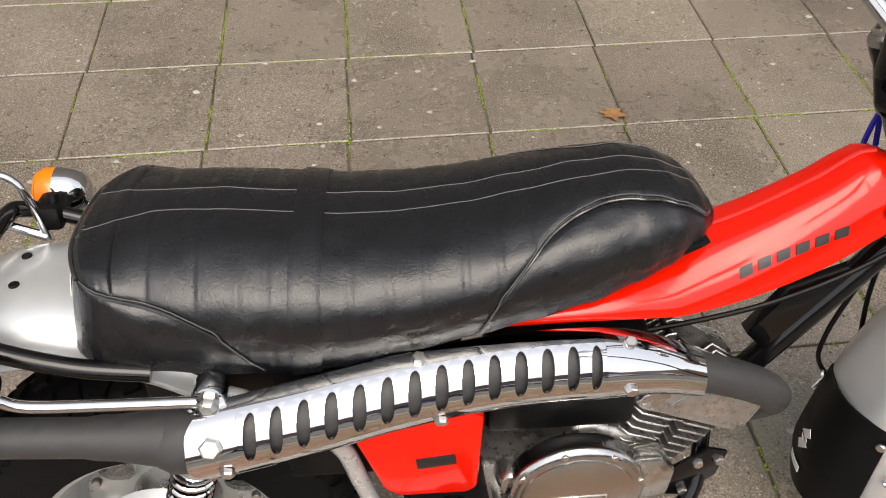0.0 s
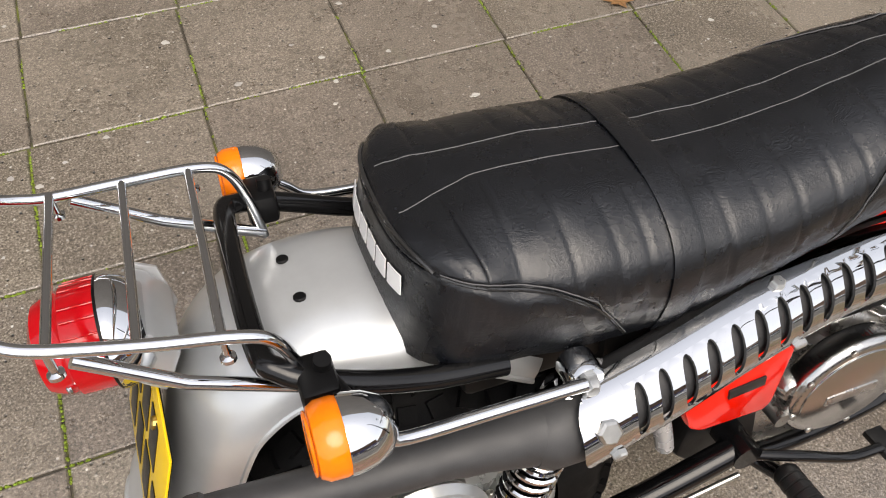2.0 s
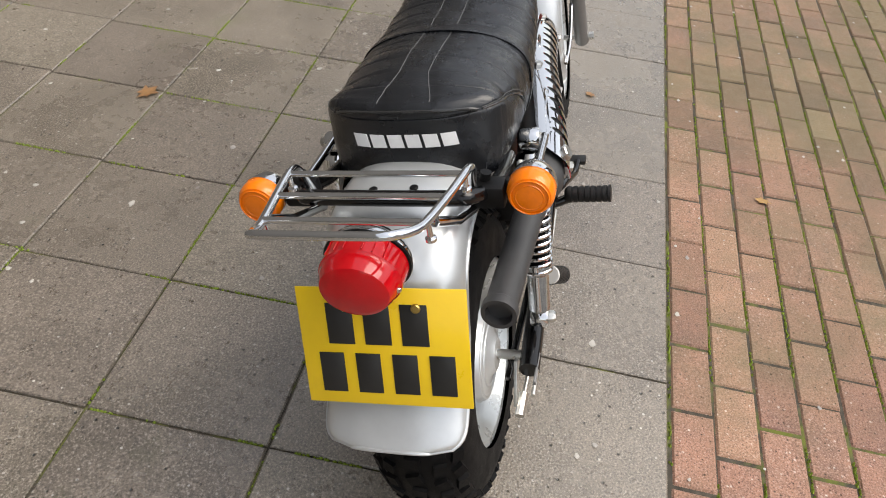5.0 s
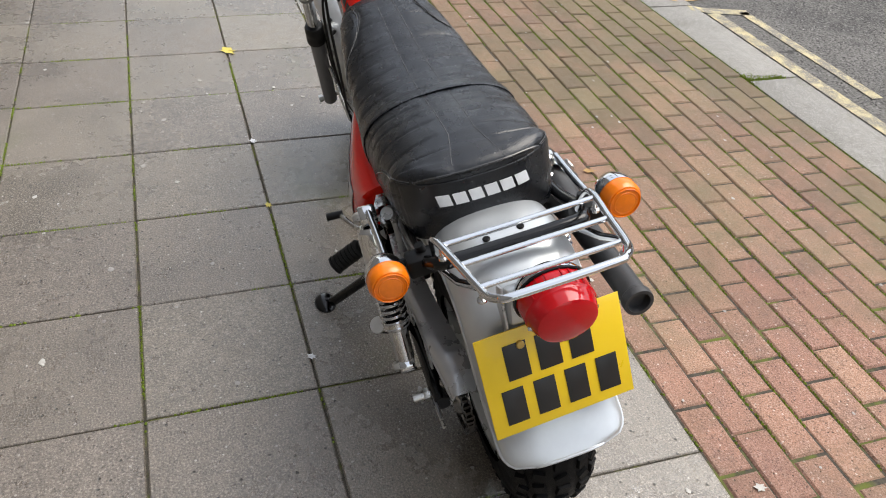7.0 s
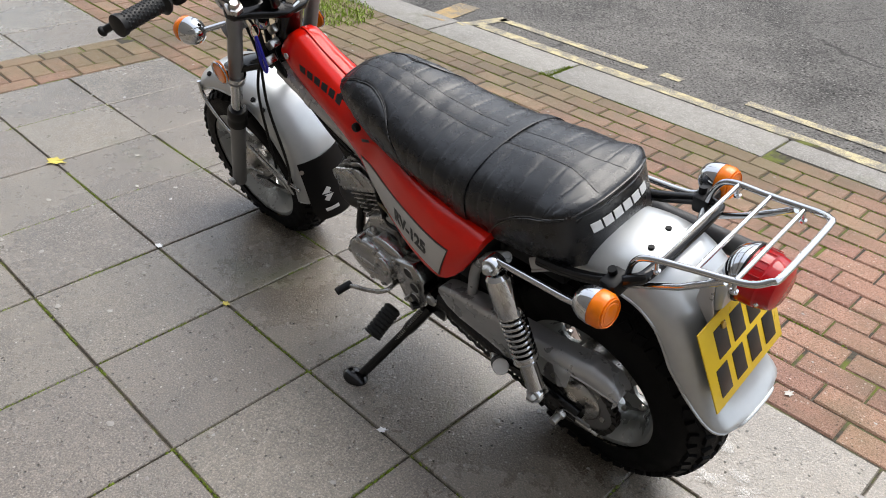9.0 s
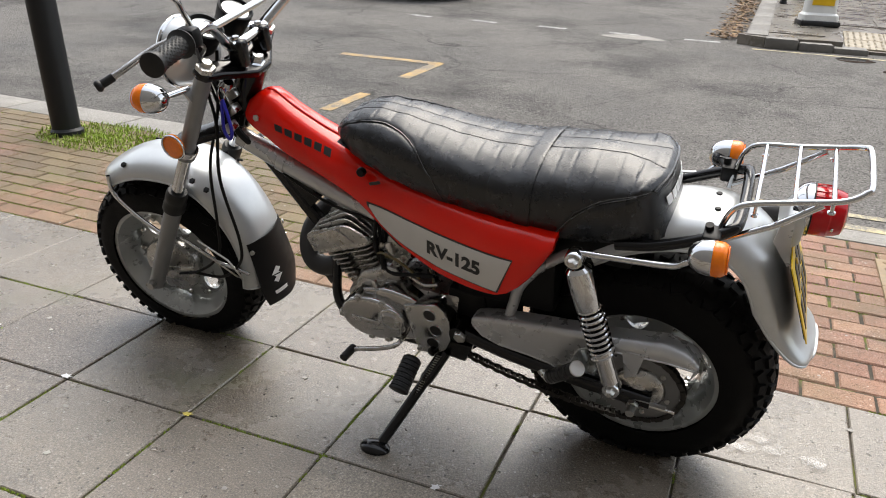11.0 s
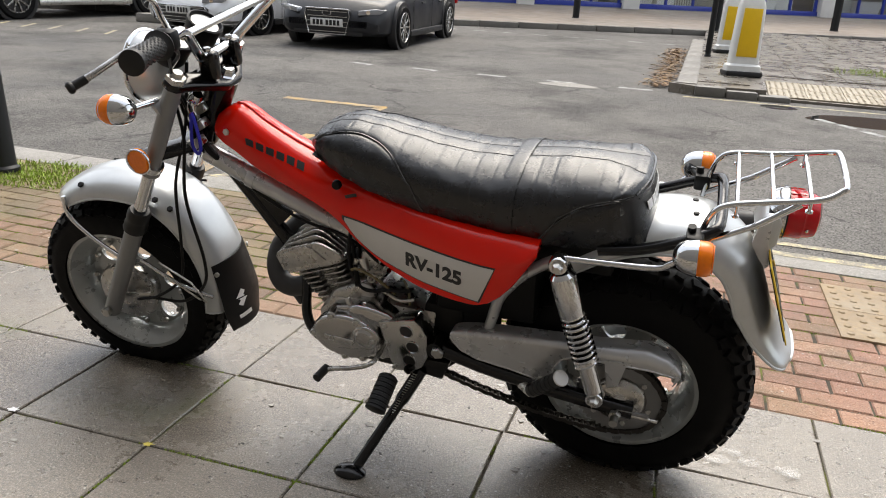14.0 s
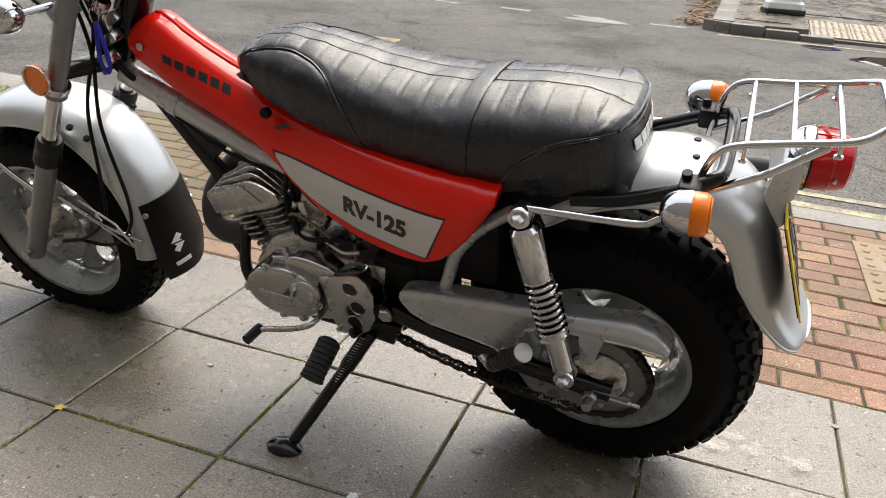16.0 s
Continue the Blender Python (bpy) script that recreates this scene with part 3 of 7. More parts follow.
# swingarm, frame
for s in (1, -1):
    plain("swingarm_tube", tube(spline([(0.43, s * 0.135, 0.345), (0.30, s * 0.140, 0.318), (0.15, s * 0.146, 0.300), (-0.03, s * 0.152, 0.287)]), 0.019), M_BLACK)
    plain("subframe_tube", tube(spline([(0.318, s * 0.118, 0.385), (0.302, s * 0.120, 0.445), (0.284, s * 0.122, 0.508), (0.242, s * 0.130, 0.570), (0.194, s * 0.142, 0.618), (0.150, s * 0.152, 0.650)]), 0.0125), M_GUARD)
plain("grab_loop", tube(spline([(0.08, 0.135, 0.672), (0.0, 0.138, 0.690), (-0.08, 0.138, 0.722), (-0.125, 0.125, 0.742), (-0.140, 0.09, 0.748), (-0.140, -0.09, 0.748), (-0.125, -0.125, 0.742), (-0.08, -0.138, 0.722), (0.0, -0.138, 0.690), (0.08, -0.135, 0.672)]), 0.0115), M_BLACK, bike, "black tubular loop behind the seat")
for s in (1, -1):
    plain("loop_stub", tube([(-0.092, s * 0.132, 0.73), (-0.090, s * 0.138, 0.757)], 0.008), M_SATIN)
plain("swingarm_cross", tube([(0.43, -0.155, 0.345), (0.43, 0.155, 0.345)], 0.022), M_BLACK)
plain("pivot_bolt", bolt((0.422, 0.150, 0.345), (0, 1, 0), 0.016, 0.014), M_STEEL)
plain("rear_frame_plate", prism([(0.47, 0.44), (0.38, 0.44), (0.36, 0.31), (0.42, 0.25), (0.50, 0.26)], -0.10, 0.10, 0.006), M_SATIN)
plain("air_box", box((0.37, -0.01, 0.52), (0.14, 0.20, 0.15), 0.012), M_SATIN, bike, "black air filter box under the seat")
# the next two black blocks stand for shade in the hollow under the seat
plain("inner_fender", box((0.17, 0, 0.625), (0.24, 0.20, 0.075), 0.01), M_SATIN)
plain("battery_box", box((0.325, 0.0, 0.545), (0.235, 0.22, 0.22), 0.012), M_SATIN, bike, "black filler block in the dark hollow under the seat")
plain("chain_backplate", box((0.36, 0.085, 0.39), (0.14, 0.02, 0.13), 0.006), M_SATIN)
plain("backbone_tube", tube([(1.045, 0.038, 0.722), (0.90, 0.042, 0.662), (0.755, 0.045, 0.602), (0.62, 0.045, 0.555)], 0.0245, 20), M_GUARD, bike, "grey painted frame backbone tube")
plain("backbone_collar", tube([(0.935, 0.041, 0.676), (0.915, 0.0415, 0.668)], 0.0270, 20), M_GUARD)
plain("down_tube", tube([(1.035, 0, 0.70), (0.86, 0, 0.46), (0.82, 0, 0.38)], 0.019), M_BLACK)
plain("gusset", prism([(1.03, 0.70), (0.99, 0.665), (0.905, 0.63), (0.86, 0.56), (0.885, 0.535), (0.90, 0.52), (0.945, 0.575)], -0.012, 0.012, 0.002), M_BLACK)
plain("head_tube", tube([STEM - RAKE * 0.03, STEM - RAKE * 0.21], 0.034, 24), M_BLACK, bike, "black steering head tube")
for s in (1, -1):
    plain("cradle_tube", tube(spline([(0.82, s * 0.03, 0.40), (0.80, s * 0.08, 0.30), (0.72, s * 0.10, 0.262), (0.5, s * 0.11, 0.262), (0.44, s * 0.10, 0.33)]), 0.013), M_BLACK)

# shocks
for s in (1, -1):
    top, bot = V(0.148, 0.188 if s > 0 else -0.160, 0.660), V(0.050, 0.196 if s > 0 else -0.166, 0.346)
    d = (bot - top).normalized()
    L_ = (bot - top).length
    shock = plain("shock_absorber", lathe([(0.0, 0.02), (0.020, 0.02), (0.027, 0.028), (0.029, 0.05), (0.029, 0.115), (0.025, 0.122), (0.0, 0.122)], top, bot, 32), M_CHROME, bike, "chrome shock absorber with coil spring")
    coil = []
    turns = 9.5
    for k in range(int(turns * 18) + 1):
        a = 2 * math.pi * k / 18
        f = 0.115 + 0.125 * k / (turns * 18)
        u = d.orthogonal().normalized()
        coil.append(top + d * f + 0.0245 * (math.cos(a) * u + math.sin(a) * d.cross(u)))
    plain("spring", tube(coil, 0.0042, 8), M_CHROME, shock, "chrome coil spring")
    plain("damper_rod", lathe([(0, 0.11), (0.013, 0.11), (0.013, 0.235), (0.0, 0.235)], top, bot, 20), M_SATIN, shock)
    plain("damper_body", lathe([(0, 0.225), (0.027, 0.225), (0.027, 0.238), (0.0195, 0.245), (0.0195, L_ - 0.016), (0, L_ - 0.016)], top, bot, 24), M_CHROME, shock)
    for p in (top, bot):
        plain("shock_eye", lathe([(0, -0.016), (0.018, -0.016), (0.02, -0.012), (0.02, 0.012), (0.018, 0.016), (0, 0.016)], p, p + V(0, 1, 0), 20), M_CHROME, shock)
        plain("shock_nut", lathe([(0, 0.013), (0.007, 0.013), (0.011, 0.008), (0.012, 0.0), (0, 0)], p + V(0, s * 0.016, 0), p + V(0, s * 1, 0), 6), M_STEEL, shock)
    plain("signal_stay", tube(spline([(0.14, s * 0.186, 0.672), (0.05, s * 0.186, 0.676), (-0.035, s * 0.188, 0.683), (-0.062, s * 0.192, 0.700), (-0.085, s * 0.197, 0.718)], 4), 0.0068), M_CHROME, bike, "bent chrome stay tube")

# rear mudguard
FEND = spline([(0.16, 0, 0.645), (0.09, 0, 0.690), (0.0, 0, 0.722), (-0.08, 0, 0.731), (-0.15, 0, 0.716), (-0.205, 0, 0.675), (-0.236, 0, 0.625), (-0.258, 0, 0.570), (-0.279, 0, 0.515), (-0.303, 0, 0.472), (-0.333, 0, 0.438)], 6)


def fender_sheet(path, half, drop, tail, nose=0.0, hub=None):
    n = len(path)

    def f(i, j):
        p = path[i]
        t = (path[min(i + 1, n - 1)] - path[max(i - 1, 0)]).normalized()
        a = -1 + 2 * j / 20
        e = (n - 1 - i) / (n - 1)
        k = 1.0
        if tail and e < tail:
            k = max(0.0, 1 - (1 - e / tail) ** 2.6) ** 0.42 * 0.45 + 0.55
        e2 = i / (n - 1)
        if nose and e2 < nose:
            k = math.sqrt(max(0.0, 1 - (1 - e2 / nose) ** 2)) * 0.9 + 0.1
        y = half * k * math.copysign(abs(math.sin(a * math.pi / 2)) ** 0.9, a)
        down = drop * (1 - math.cos(a * math.pi / 2)) ** 1.15 * (0.35 + 0.65 * k)
        if tail:
            down *= 1 - 0.72 * max(0.0, 1 - e / 0.30)
        inward = V(t.z, 0, -t.x)
        if inward.dot(hub - p) < 0:
            inward = -inward
        return p + V(0, y, 0) + inward * down
    return grid(f, n, 21)


def edge_line(path, half, drop, tail, nose=0.0, hub=None):
    bm = fender_sheet(path, half, drop, tail, nose, hub)
    bm.verts.ensure_lookup_table()
    n = len(path)
    a = [bm.verts[i * 21].co.copy() for i in range(n)]
    m_ = [bm.verts[(n - 1) * 21 + j].co.copy() for j in range(1, 20)]
    b = [bm.verts[i * 21 + 20].co.copy() for i in range(n)]
    bm.free()
    return a + m_ + b[::-1]


rear_fender = plain("rear_mudguard", thicken(fender_sheet(FEND, 0.108, 0.062, 0.10, 0, V(0, 0, 0.287)), 0.002), M_SILVER, bike, "silver painted rear mudguard", 50)
plain("rolled_edge", tube(edge_line(FEND, 0.108, 0.062, 0.10, 0, V(0, 0, 0.287)), 0.0032, 8), M_SILVER, rear_fender)
for x, y in ((-0.095, 0.03), (-0.09, -0.03)):
    plain("mudguard_bolt", bolt((x, y, 0.729), (0, 0, 1), 0.0065, 0.003), M_SATIN, rear_fender)

# seat
SEAT = [(-0.018, 0.119, 0.688, 0.800), (-0.014, 0.126, 0.687, 0.806), (-0.006, 0.132, 0.686, 0.810), (0.010, 0.138, 0.684, 0.813), (0.040, 0.144, 0.680, 0.817), (0.09, 0.149, 0.673, 0.822), (0.16, 0.152, 0.664, 0.821), (0.24, 0.152, 0.660, 0.813),
        (0.30, 0.150, 0.664, 0.806), (0.37, 0.145, 0.676, 0.805), (0.45, 0.138, 0.688, 0.812), (0.52, 0.130, 0.701, 0.825), (0.59, 0.121, 0.716, 0.838), (0.65, 0.109, 0.734, 0.844), (0.69, 0.097, 0.748, 0.838),
        (0.725, 0.080, 0.763, 0.824), (0.745, 0.060, 0.778, 0.808), (0.752, 0.042, 0.788, 0.799)]
PLEATS = [0.045, 0.095, 0.145, 0.190, 0.222] + [0.312 + 0.0425 * k for k in range(10)]
REAR_SEAM = [(-0.018, 0.790), (0.0, 0.788), (0.03, 0.785), (0.06, 0.780), (0.095, 0.772), (0.13, 0.757), (0.17, 0.724), (0.208, 0.668)]
FRONT_SEAM = [(0.456, 0.692), (0.481, 0.745), (0.523, 0.796), (0.56, 0.818), (0.60, 0.829), (0.65, 0.833), (0.70, 0.822), (0.735, 0.803)]


def seat_base_point(x, a):
    w, zb, zt = lerp(SEAT, x)
    q = max(0.0, min(1.0, (0.09 - x) / 0.09))
    mid = zb + (zt - zb) * (0.42 + 0.16 * q)
    if a < 0.62:
        t = a / 0.62 * math.pi / 2
        return w * math.sin(t) ** (0.95 - 0.34 * q), mid + (zt - mid) * math.cos(t) ** (0.74 - 0.40 * q), w, mid, zt
    t = (a - 0.62) / 0.38
    return w * (1 - (0.10 - 0.06 * q) * t ** 2), mid - (mid - zb) * t, w, mid, zt


def seam_place(x, z):
    lo, hi = 0.0, 1.0
    for _ in range(24):
        m_ = (lo + hi) / 2
        if seat_base_point(x, m_)[1] > z:
            lo = m_
        else:
            hi = m_
    return lo


SEAM_AT = {}


def seam_a(x):
    """Where the pleated top ends on the flank: 1 is the lower edge."""
    k = round(x, 4)
    if k not in SEAM_AT:
        a = 1.2
        if x < 0.208:
            a = seam_place(x, curve(REAR_SEAM, x)[0])
        elif x > 0.456:
            a = seam_place(x, curve(FRONT_SEAM, x)[0])
        SEAM_AT[k] = a
    return SEAM_AT[k]


def rear_bend(x, y):
    """The seat's tail is rounded in plan."""
    return 0.030 * max(0.0, (0.09 - x) / 0.108) ** 1.5 * (abs(y) / 0.12) ** 3


def seat_point(x, u, lift=0.0, pleat=True):
    """u runs from -1 (right lower edge) over the top to 1 (left lower edge)."""
    s, a = (1 if u >= 0 else -1), abs(u)
    y, z, w, mid, zt = seat_base_point(x, a)
    n = V(0, s * (y / w) ** 3, max(0.0, (z - mid) / max(1e-4, zt - mid))).normalized()
    d = lift
    if pleat:
        g = 0.0
        sa = seam_a(x)
        if a > 0.057 and a < sa:
            fade = min(1, (a - 0.057) / 0.05) * min(1.0, (sa - a) / 0.06) * (1.0 if a < 0.62 else max(0.25, 1 - (a - 0.62) / 0.36))
            for p in PLEATS:
                e = (x - p - 0.003 * noise.noise(V(p * 40, u * 2.5, 2))) / 0.0022
                if abs(e) < 3.2:
                    g += 0.0019 * math.exp(-e * e) * fade
        e = (a - 0.057) / 0.014
        g += 0.0016 * math.exp(-e * e)
        e = (a - sa) / 0.022
        g += 0.0032 * math.exp(-e * e)
        wr = noise.noise(V(x * 26, a * 9 * s, 1.7)) * 0.0014 + noise.noise(V(x * 75, u * 11, 5.1)) * 0.0003
        crease = noise.noise(V(x * 40 + u * 6, u * 22, 9.3))
        wr -= 0.0007 * math.exp(-(crease / 0.05) ** 2) * (1 if a > 0.5 else 0.0)
        d = lift - g + wr
    shear = max(0.0, (0.09 - x) / 0.108) * (0.22 * (z - 0.70) - 0.004)
    return V(x + shear + rear_bend(x, y), s * y, z) + n * d


NX = 230
sx = [-0.018 + 0.770 * (0.5 - 0.5 * math.cos(math.pi * i / (NX - 1))) * 0.35 + (0.770 * i / (NX - 1)) * 0.65 for i in range(NX)]
bm = grid(lambda i, j: seat_point(sx[i], -1 + 2 * j / 96), NX, 97)
bm.verts.ensure_lookup_table()


def tail(i, j):
    edge = seat_point(-0.018, i / 48)
    y = edge.y * (1 - j / 8)
    return V(edge.x + rear_bend(-0.018, y) - rear_bend(-0.018, edge.y), y, edge.z)


bm.faces.new([bm.verts[(NX - 1) * 97 + j] for j in range(97)][::-1])
grid(tail, 49, 17, False, bm)
bmesh.ops.remove_doubles(bm, verts=bm.verts, dist=4e-4)
bmesh.ops.recalc_face_normals(bm, faces=bm.faces)
seat = plain("seat", bm, M_LEATHER, bike, "black pleated vinyl dual seat with grey stitching", 60)
plain("seat_base", prism([(0.022, 0.70), (0.04, 0.678), (0.16, 0.662), (0.3, 0.662), (0.45, 0.686), (0.65, 0.730), (0.74, 0.775), (0.5, 0.74), (0.05, 0.74)], -0.085, 0.085, 0.004), M_SATIN, seat)
plain("base_trim", tube([(-0.0265 + rear_bend(-0.018, 0.082 - 0.164 * k / 16), 0.082 - 0.164 * k / 16, 0.6875) for k in range(17)], 0.0022, 8), M_STEEL, seat)
for s in (1, -1):
    for x0, x1 in ((-0.006, 0.250), (0.284, 0.74)):
        plain("stitching", tube([seat_point(x0 + (x1 - x0) * k / 60, s * 0.057, 0.0005) for k in range(61)], 0.0008, 6), M_THREAD, seat, "grey stitched seam")
    for x0, x1 in ((-0.016, 0.2075), (0.457, 0.740)):
        plain("piping", tube([seat_point(x0 + (x1 - x0) * k / 60, s * seam_a(x0 + (x1 - x0) * k / 60), 0.0022) for k in range(61)], 0.0019, 8), M_PIPING, seat)
        plain("stitching", tube([seat_point(x0 + (x1 - x0) * k / 60, s * (seam_a(x0 + (x1 - x0) * k / 60) - 0.022), 0.0022) for k in range(61)], 0.0007, 6), M_THREAD, seat)
ua = seam_a(-0.018)
plain("piping", tube([seat_point(-0.018, ua * (-1 + k / 30), 0.0012, False) for k in range(61)], 0.0026, 8), M_PIPING, seat)


def strap_x(x, u):
    return x - 0.018 + 0.011 * u


strap = grid(lambda i, j: seat_point(strap_x(0.268 + 0.034 * i / 8, -1 + 2 * j / 72), -1 + 2 * j / 72, 0.0014 - 0.0010 * (1 if i in (0, 8) else 0), False), 9, 73)
plain("strap", thicken(strap, -0.002), M_LEATHER, seat, "black seat strap", 60)
for xx in (0.2725, 0.2975):
    plain("stitching", tube([seat_point(strap_x(xx, -0.97 + 1.94 * k / 90), -0.97 + 1.94 * k / 90, 0.0018, False) for k in range(91)], 0.0006, 6), M_PIPING, seat)
# white brand mark on the seat's rear face, as plain blocks
for k in range(6):
    y = 0.069 - k * 0.0276

    def tail_mark(i, j):
        yy, zz = y + 0.0112 - 0.0224 * i / 4 + 0.002 * (j - 1), 0.758 + 0.0098 * (j - 1)
        return V(-0.0245 + 0.22 * (zz - 0.70) + rear_bend(-0.018, yy), yy, zz)
    plain("brand_mark", thicken(grid(tail_mark, 5, 3), 0.0012), M_WHITE_PRINT, seat)

# tank and side cover
TANK = [(1.005, 0.822, 0.030, 0.815, 0.050, 0.775), (0.985, 0.836, 0.033, 0.828, 0.056, 0.762), (0.95, 0.842, 0.035, 0.832, 0.060, 0.744), (0.90, 0.808, 0.037, 0.798, 0.066, 0.714), (0.80, 0.755, 0.042, 0.745, 0.078, 0.676),
        (0.709, 0.725, 0.054, 0.714, 0.0945, 0.643), (0.659, 0.714, 0.068, 0.706, 0.107, 0.614), (0.625, 0.7085, 0.079, 0.7005, 0.117, 0.589), (0.553, 0.704, 0.107, 0.697, 0.142, 0.557), (0.493, 0.6995, 0.129, 0.6935, 0.161, 0.540),
        (0.452, 0.697, 0.140, 0.691, 0.174, 0.533), (0.372, 0.6925, 0.158, 0.6875, 0.194, 0.530), (0.313, 0.690, 0.1675, 0.684, 0.2035, 0.534), (0.285, 0.6895, 0.169, 0.6835, 0.202, 0.546), (0.246, 0.6885, 0.169, 0.6825, 0.196, 0.584), (0.194, 0.686, 0.166, 0.680, 0.181, 0.664)]


def tank_side(x, f, off=0.0):
    zt, ws, zs, wl, zb = curve(TANK, x)
    bulge = 0.010 * math.sin(math.pi * min(1, f))
    return V(x, ws + (wl - ws) * f ** 0.8 + bulge + off, zs + (zb - zs) * f)


RIGHT_LOW = [(0.19, 0.668), (0.40, 0.670), (0.55, 0.674), (0.65, 0.673), (0.75, 0.673), (0.82, 0.684), (0.90, 0.712), (0.95, 0.740), (1.0, 0.772)]


def tank_section(x):
    zt, ws, zs, wl, zb = curve(TANK, x)
    wr = min(wl, 0.094)
    zr = curve(RIGHT_LOW, x)[0]
    wsr = min(ws, 0.078)

    def right_side(f):
        return V(x, wsr + (wr - wsr) * f ** 0.8 + 0.008 * math.sin(math.pi * f), zs + (zr - zs) * f)

    def flank(w_, side, low):
        """Crown, a rounded shoulder, the side and its turned-in lower edge."""
        f0 = min(0.30, 0.020 / max(0.02, zs - low))
        a, c, e = V(x, w_ * 0.80, zt + (zs - zt) * 0.35), V(x, w_ * 1.02, zt + (zs - zt) * 0.6), side(f0)
        row = [V(x, w_ * t, zt + (zs - zt) * t ** 4) for t in (0.35, 0.65)]
        row += [a * (1 - t) ** 2 + c * 2 * t * (1 - t) + e * t * t for t in (0, 0.2, 0.4, 0.6, 0.8, 1)]
        row += [side(f0 + (1 - f0) * f) for f in (0.12, 0.3, 0.5, 0.7, 0.85, 0.95, 1.0)]
        e = row[-1]
        return row + [V(x, e.y - 0.006, e.z - 0.004), V(x, e.y - 0.022, e.z + 0.002)]
    left = flank(ws, lambda f: tank_side(x, f), zb)
    right = [V(p.x, -p.y, p.z) for p in flank(wsr, right_side, zr)]
    return right[::-1] + [V(x, 0, zt)] + left


xs_t = [1.005, 0.998, 0.985, 0.97] + [0.95 - 0.0236 * k for k in range(33)]
secs = [tank_section(x) for x in xs_t]
bm = grid(lambda i, j: secs[i][j], len(secs), len(secs[0]))
bm.verts.ensure_lookup_table()
nn = len(secs[0])
bm.faces.new([bm.verts[j] for j in range(nn)])
bm.faces.new([bm.verts[(len(secs) - 1) * nn + j] for j in range(nn)][::-1])
tank = plain("fuel_tank", bm, M_RED, bike, "glossy red-orange fuel tank and side cover", 45)
for s in (1, -1):
    plain("tank_bolt", bolt(V(0.968, s * 0.061, 0.792), (0, s, 0.2), 0.0085, 0.004), M_STEEL, tank)
plain("tank_seam", tube([V(x, 0, curve(TANK, x)[0] + 0.001) for x in [0.965 - 0.02 * k for k in range(14)]], 0.003, 8), M_RED, tank)


DECAL_LOW = [(0.67, 0.642), (0.655, 0.630), (0.640, 0.612), (0.622, 0.597), (0.575, 0.576), (0.529, 0.565), (0.486, 0.558), (0.446, 0.553), (0.369, 0.549), (0.311, 0.545), (0.27, 0.541)]


def on_side(x, z, off):
    zt, ws, zs, wl, zb = curve(TANK, x)
    return tank_side(x, (z - zs) / (zb - zs), off)


def side_decal(name, grow, off, mat, label=""):
    N = 44

    def f(i, j):
        s_ = j / 10
        x = 0.657 + 2.2 * grow + (0.280 + 0.031 * s_ - 0.657 - 3.2 * grow) * i / N
        top, low = 0.640 - 0.016 * (0.655 - x) / 0.375 + grow, curve(DECAL_LOW, x)[0] - grow
        return on_side(x, top + (min(low, top - 0.001) - top) * s_, off)
    return plain(name, thicken(grid(f, N + 1, 11), 0.001), mat, tank, label, 50)


side_decal("decal_border", 0.0032, 0.0012, M_INK)
side_decal("side_decal", 0.0, 0.0022, M_DECAL, "grey side decal with black border")


def text_mesh(body, size):
    cu = bpy.data.curves.new("txt", "FONT")
    cu.body, cu.size, cu.extrude, cu.offset = body, size, 0.0004, 0.0020
    ob = bpy.data.objects.new("txt", cu)
    scene.collection.objects.link(ob)
    dg = bpy.context.evaluated_depsgraph_get()
    me = bpy.data.meshes.new_from_object(ob.evaluated_get(dg))
    bm = bmesh.new()
    bm.from_mesh(me)
    bpy.data.objects.remove(ob)
    bpy.data.curves.remove(cu)
    bpy.data.meshes.remove(me)
    return bm


bm = text_mesh("RV-125", 0.047)
xmax, ymax = max(v.co.x for v in bm.verts), max(v.co.y for v in bm.verts)
for v in bm.verts:
    u = v.co.x / xmax
    v.co = on_side(0.489 - u * 0.140, 0.582 - 0.007 * u + 0.030 * v.co.y / ymax, 0.0030 + v.co.z)
plain("model_lettering", bm, M_INK, tank, "black model lettering")
# brand mark on the tank as plain slanted blocks
for s in (1,):
    for k in range(6):
        x = 0.910 - k * 0.0252
        z = 0.772 - k * 0.0085
        b2 = grid(lambda i, j: on_side(x + 0.0092 - 0.0184 * i / 4 - 0.003 * (j / 3 - 0.5), z + 0.0072 - 0.0144 * j / 3 - 0.0032 * (i / 4 - 0.5) * 2, 0.002), 5, 4)
        thicken(b2, 0.001)
        bmesh.ops.scale(b2, vec=(1, s, 1), verts=b2.verts)
        plain("brand_mark", b2, M_INK, tank)
for k in range(6):
    x0_, z0_ = 0.913 - k * 0.0228, 0.764 - k * 0.0090

    def right_flank(i, j):
        x = x0_ + 0.0078 - 0.0156 * i / 4
        z = z0_ + 0.006 - 0.012 * j / 3 - 0.0031 * (i / 2 - 1)
        zt, ws, zs, wl, zb = curve(TANK, x)
        zr, wr, wsr = curve(RIGHT_LOW, x)[0], min(wl, 0.094), min(ws, 0.078)
        f = max(0.0, min(1.0, (z - zs) / (zr - zs)))
        return V(x, -(wsr + (wr - wsr) * f ** 0.8 + 0.008 * math.sin(math.pi * f) + 0.002), z)
    plain("brand_mark", thicken(grid(right_flank, 5, 4), 0.001), M_INK, tank)
plain("fuel_tap_knob", lathe([(0, 0.012), (0.009, 0.012), (0.011, 0.008), (0.011, 0), (0, 0)], (0.676, 0.088, 0.712), (0.676, 1, 0.75), 16), M_SATIN, tank)
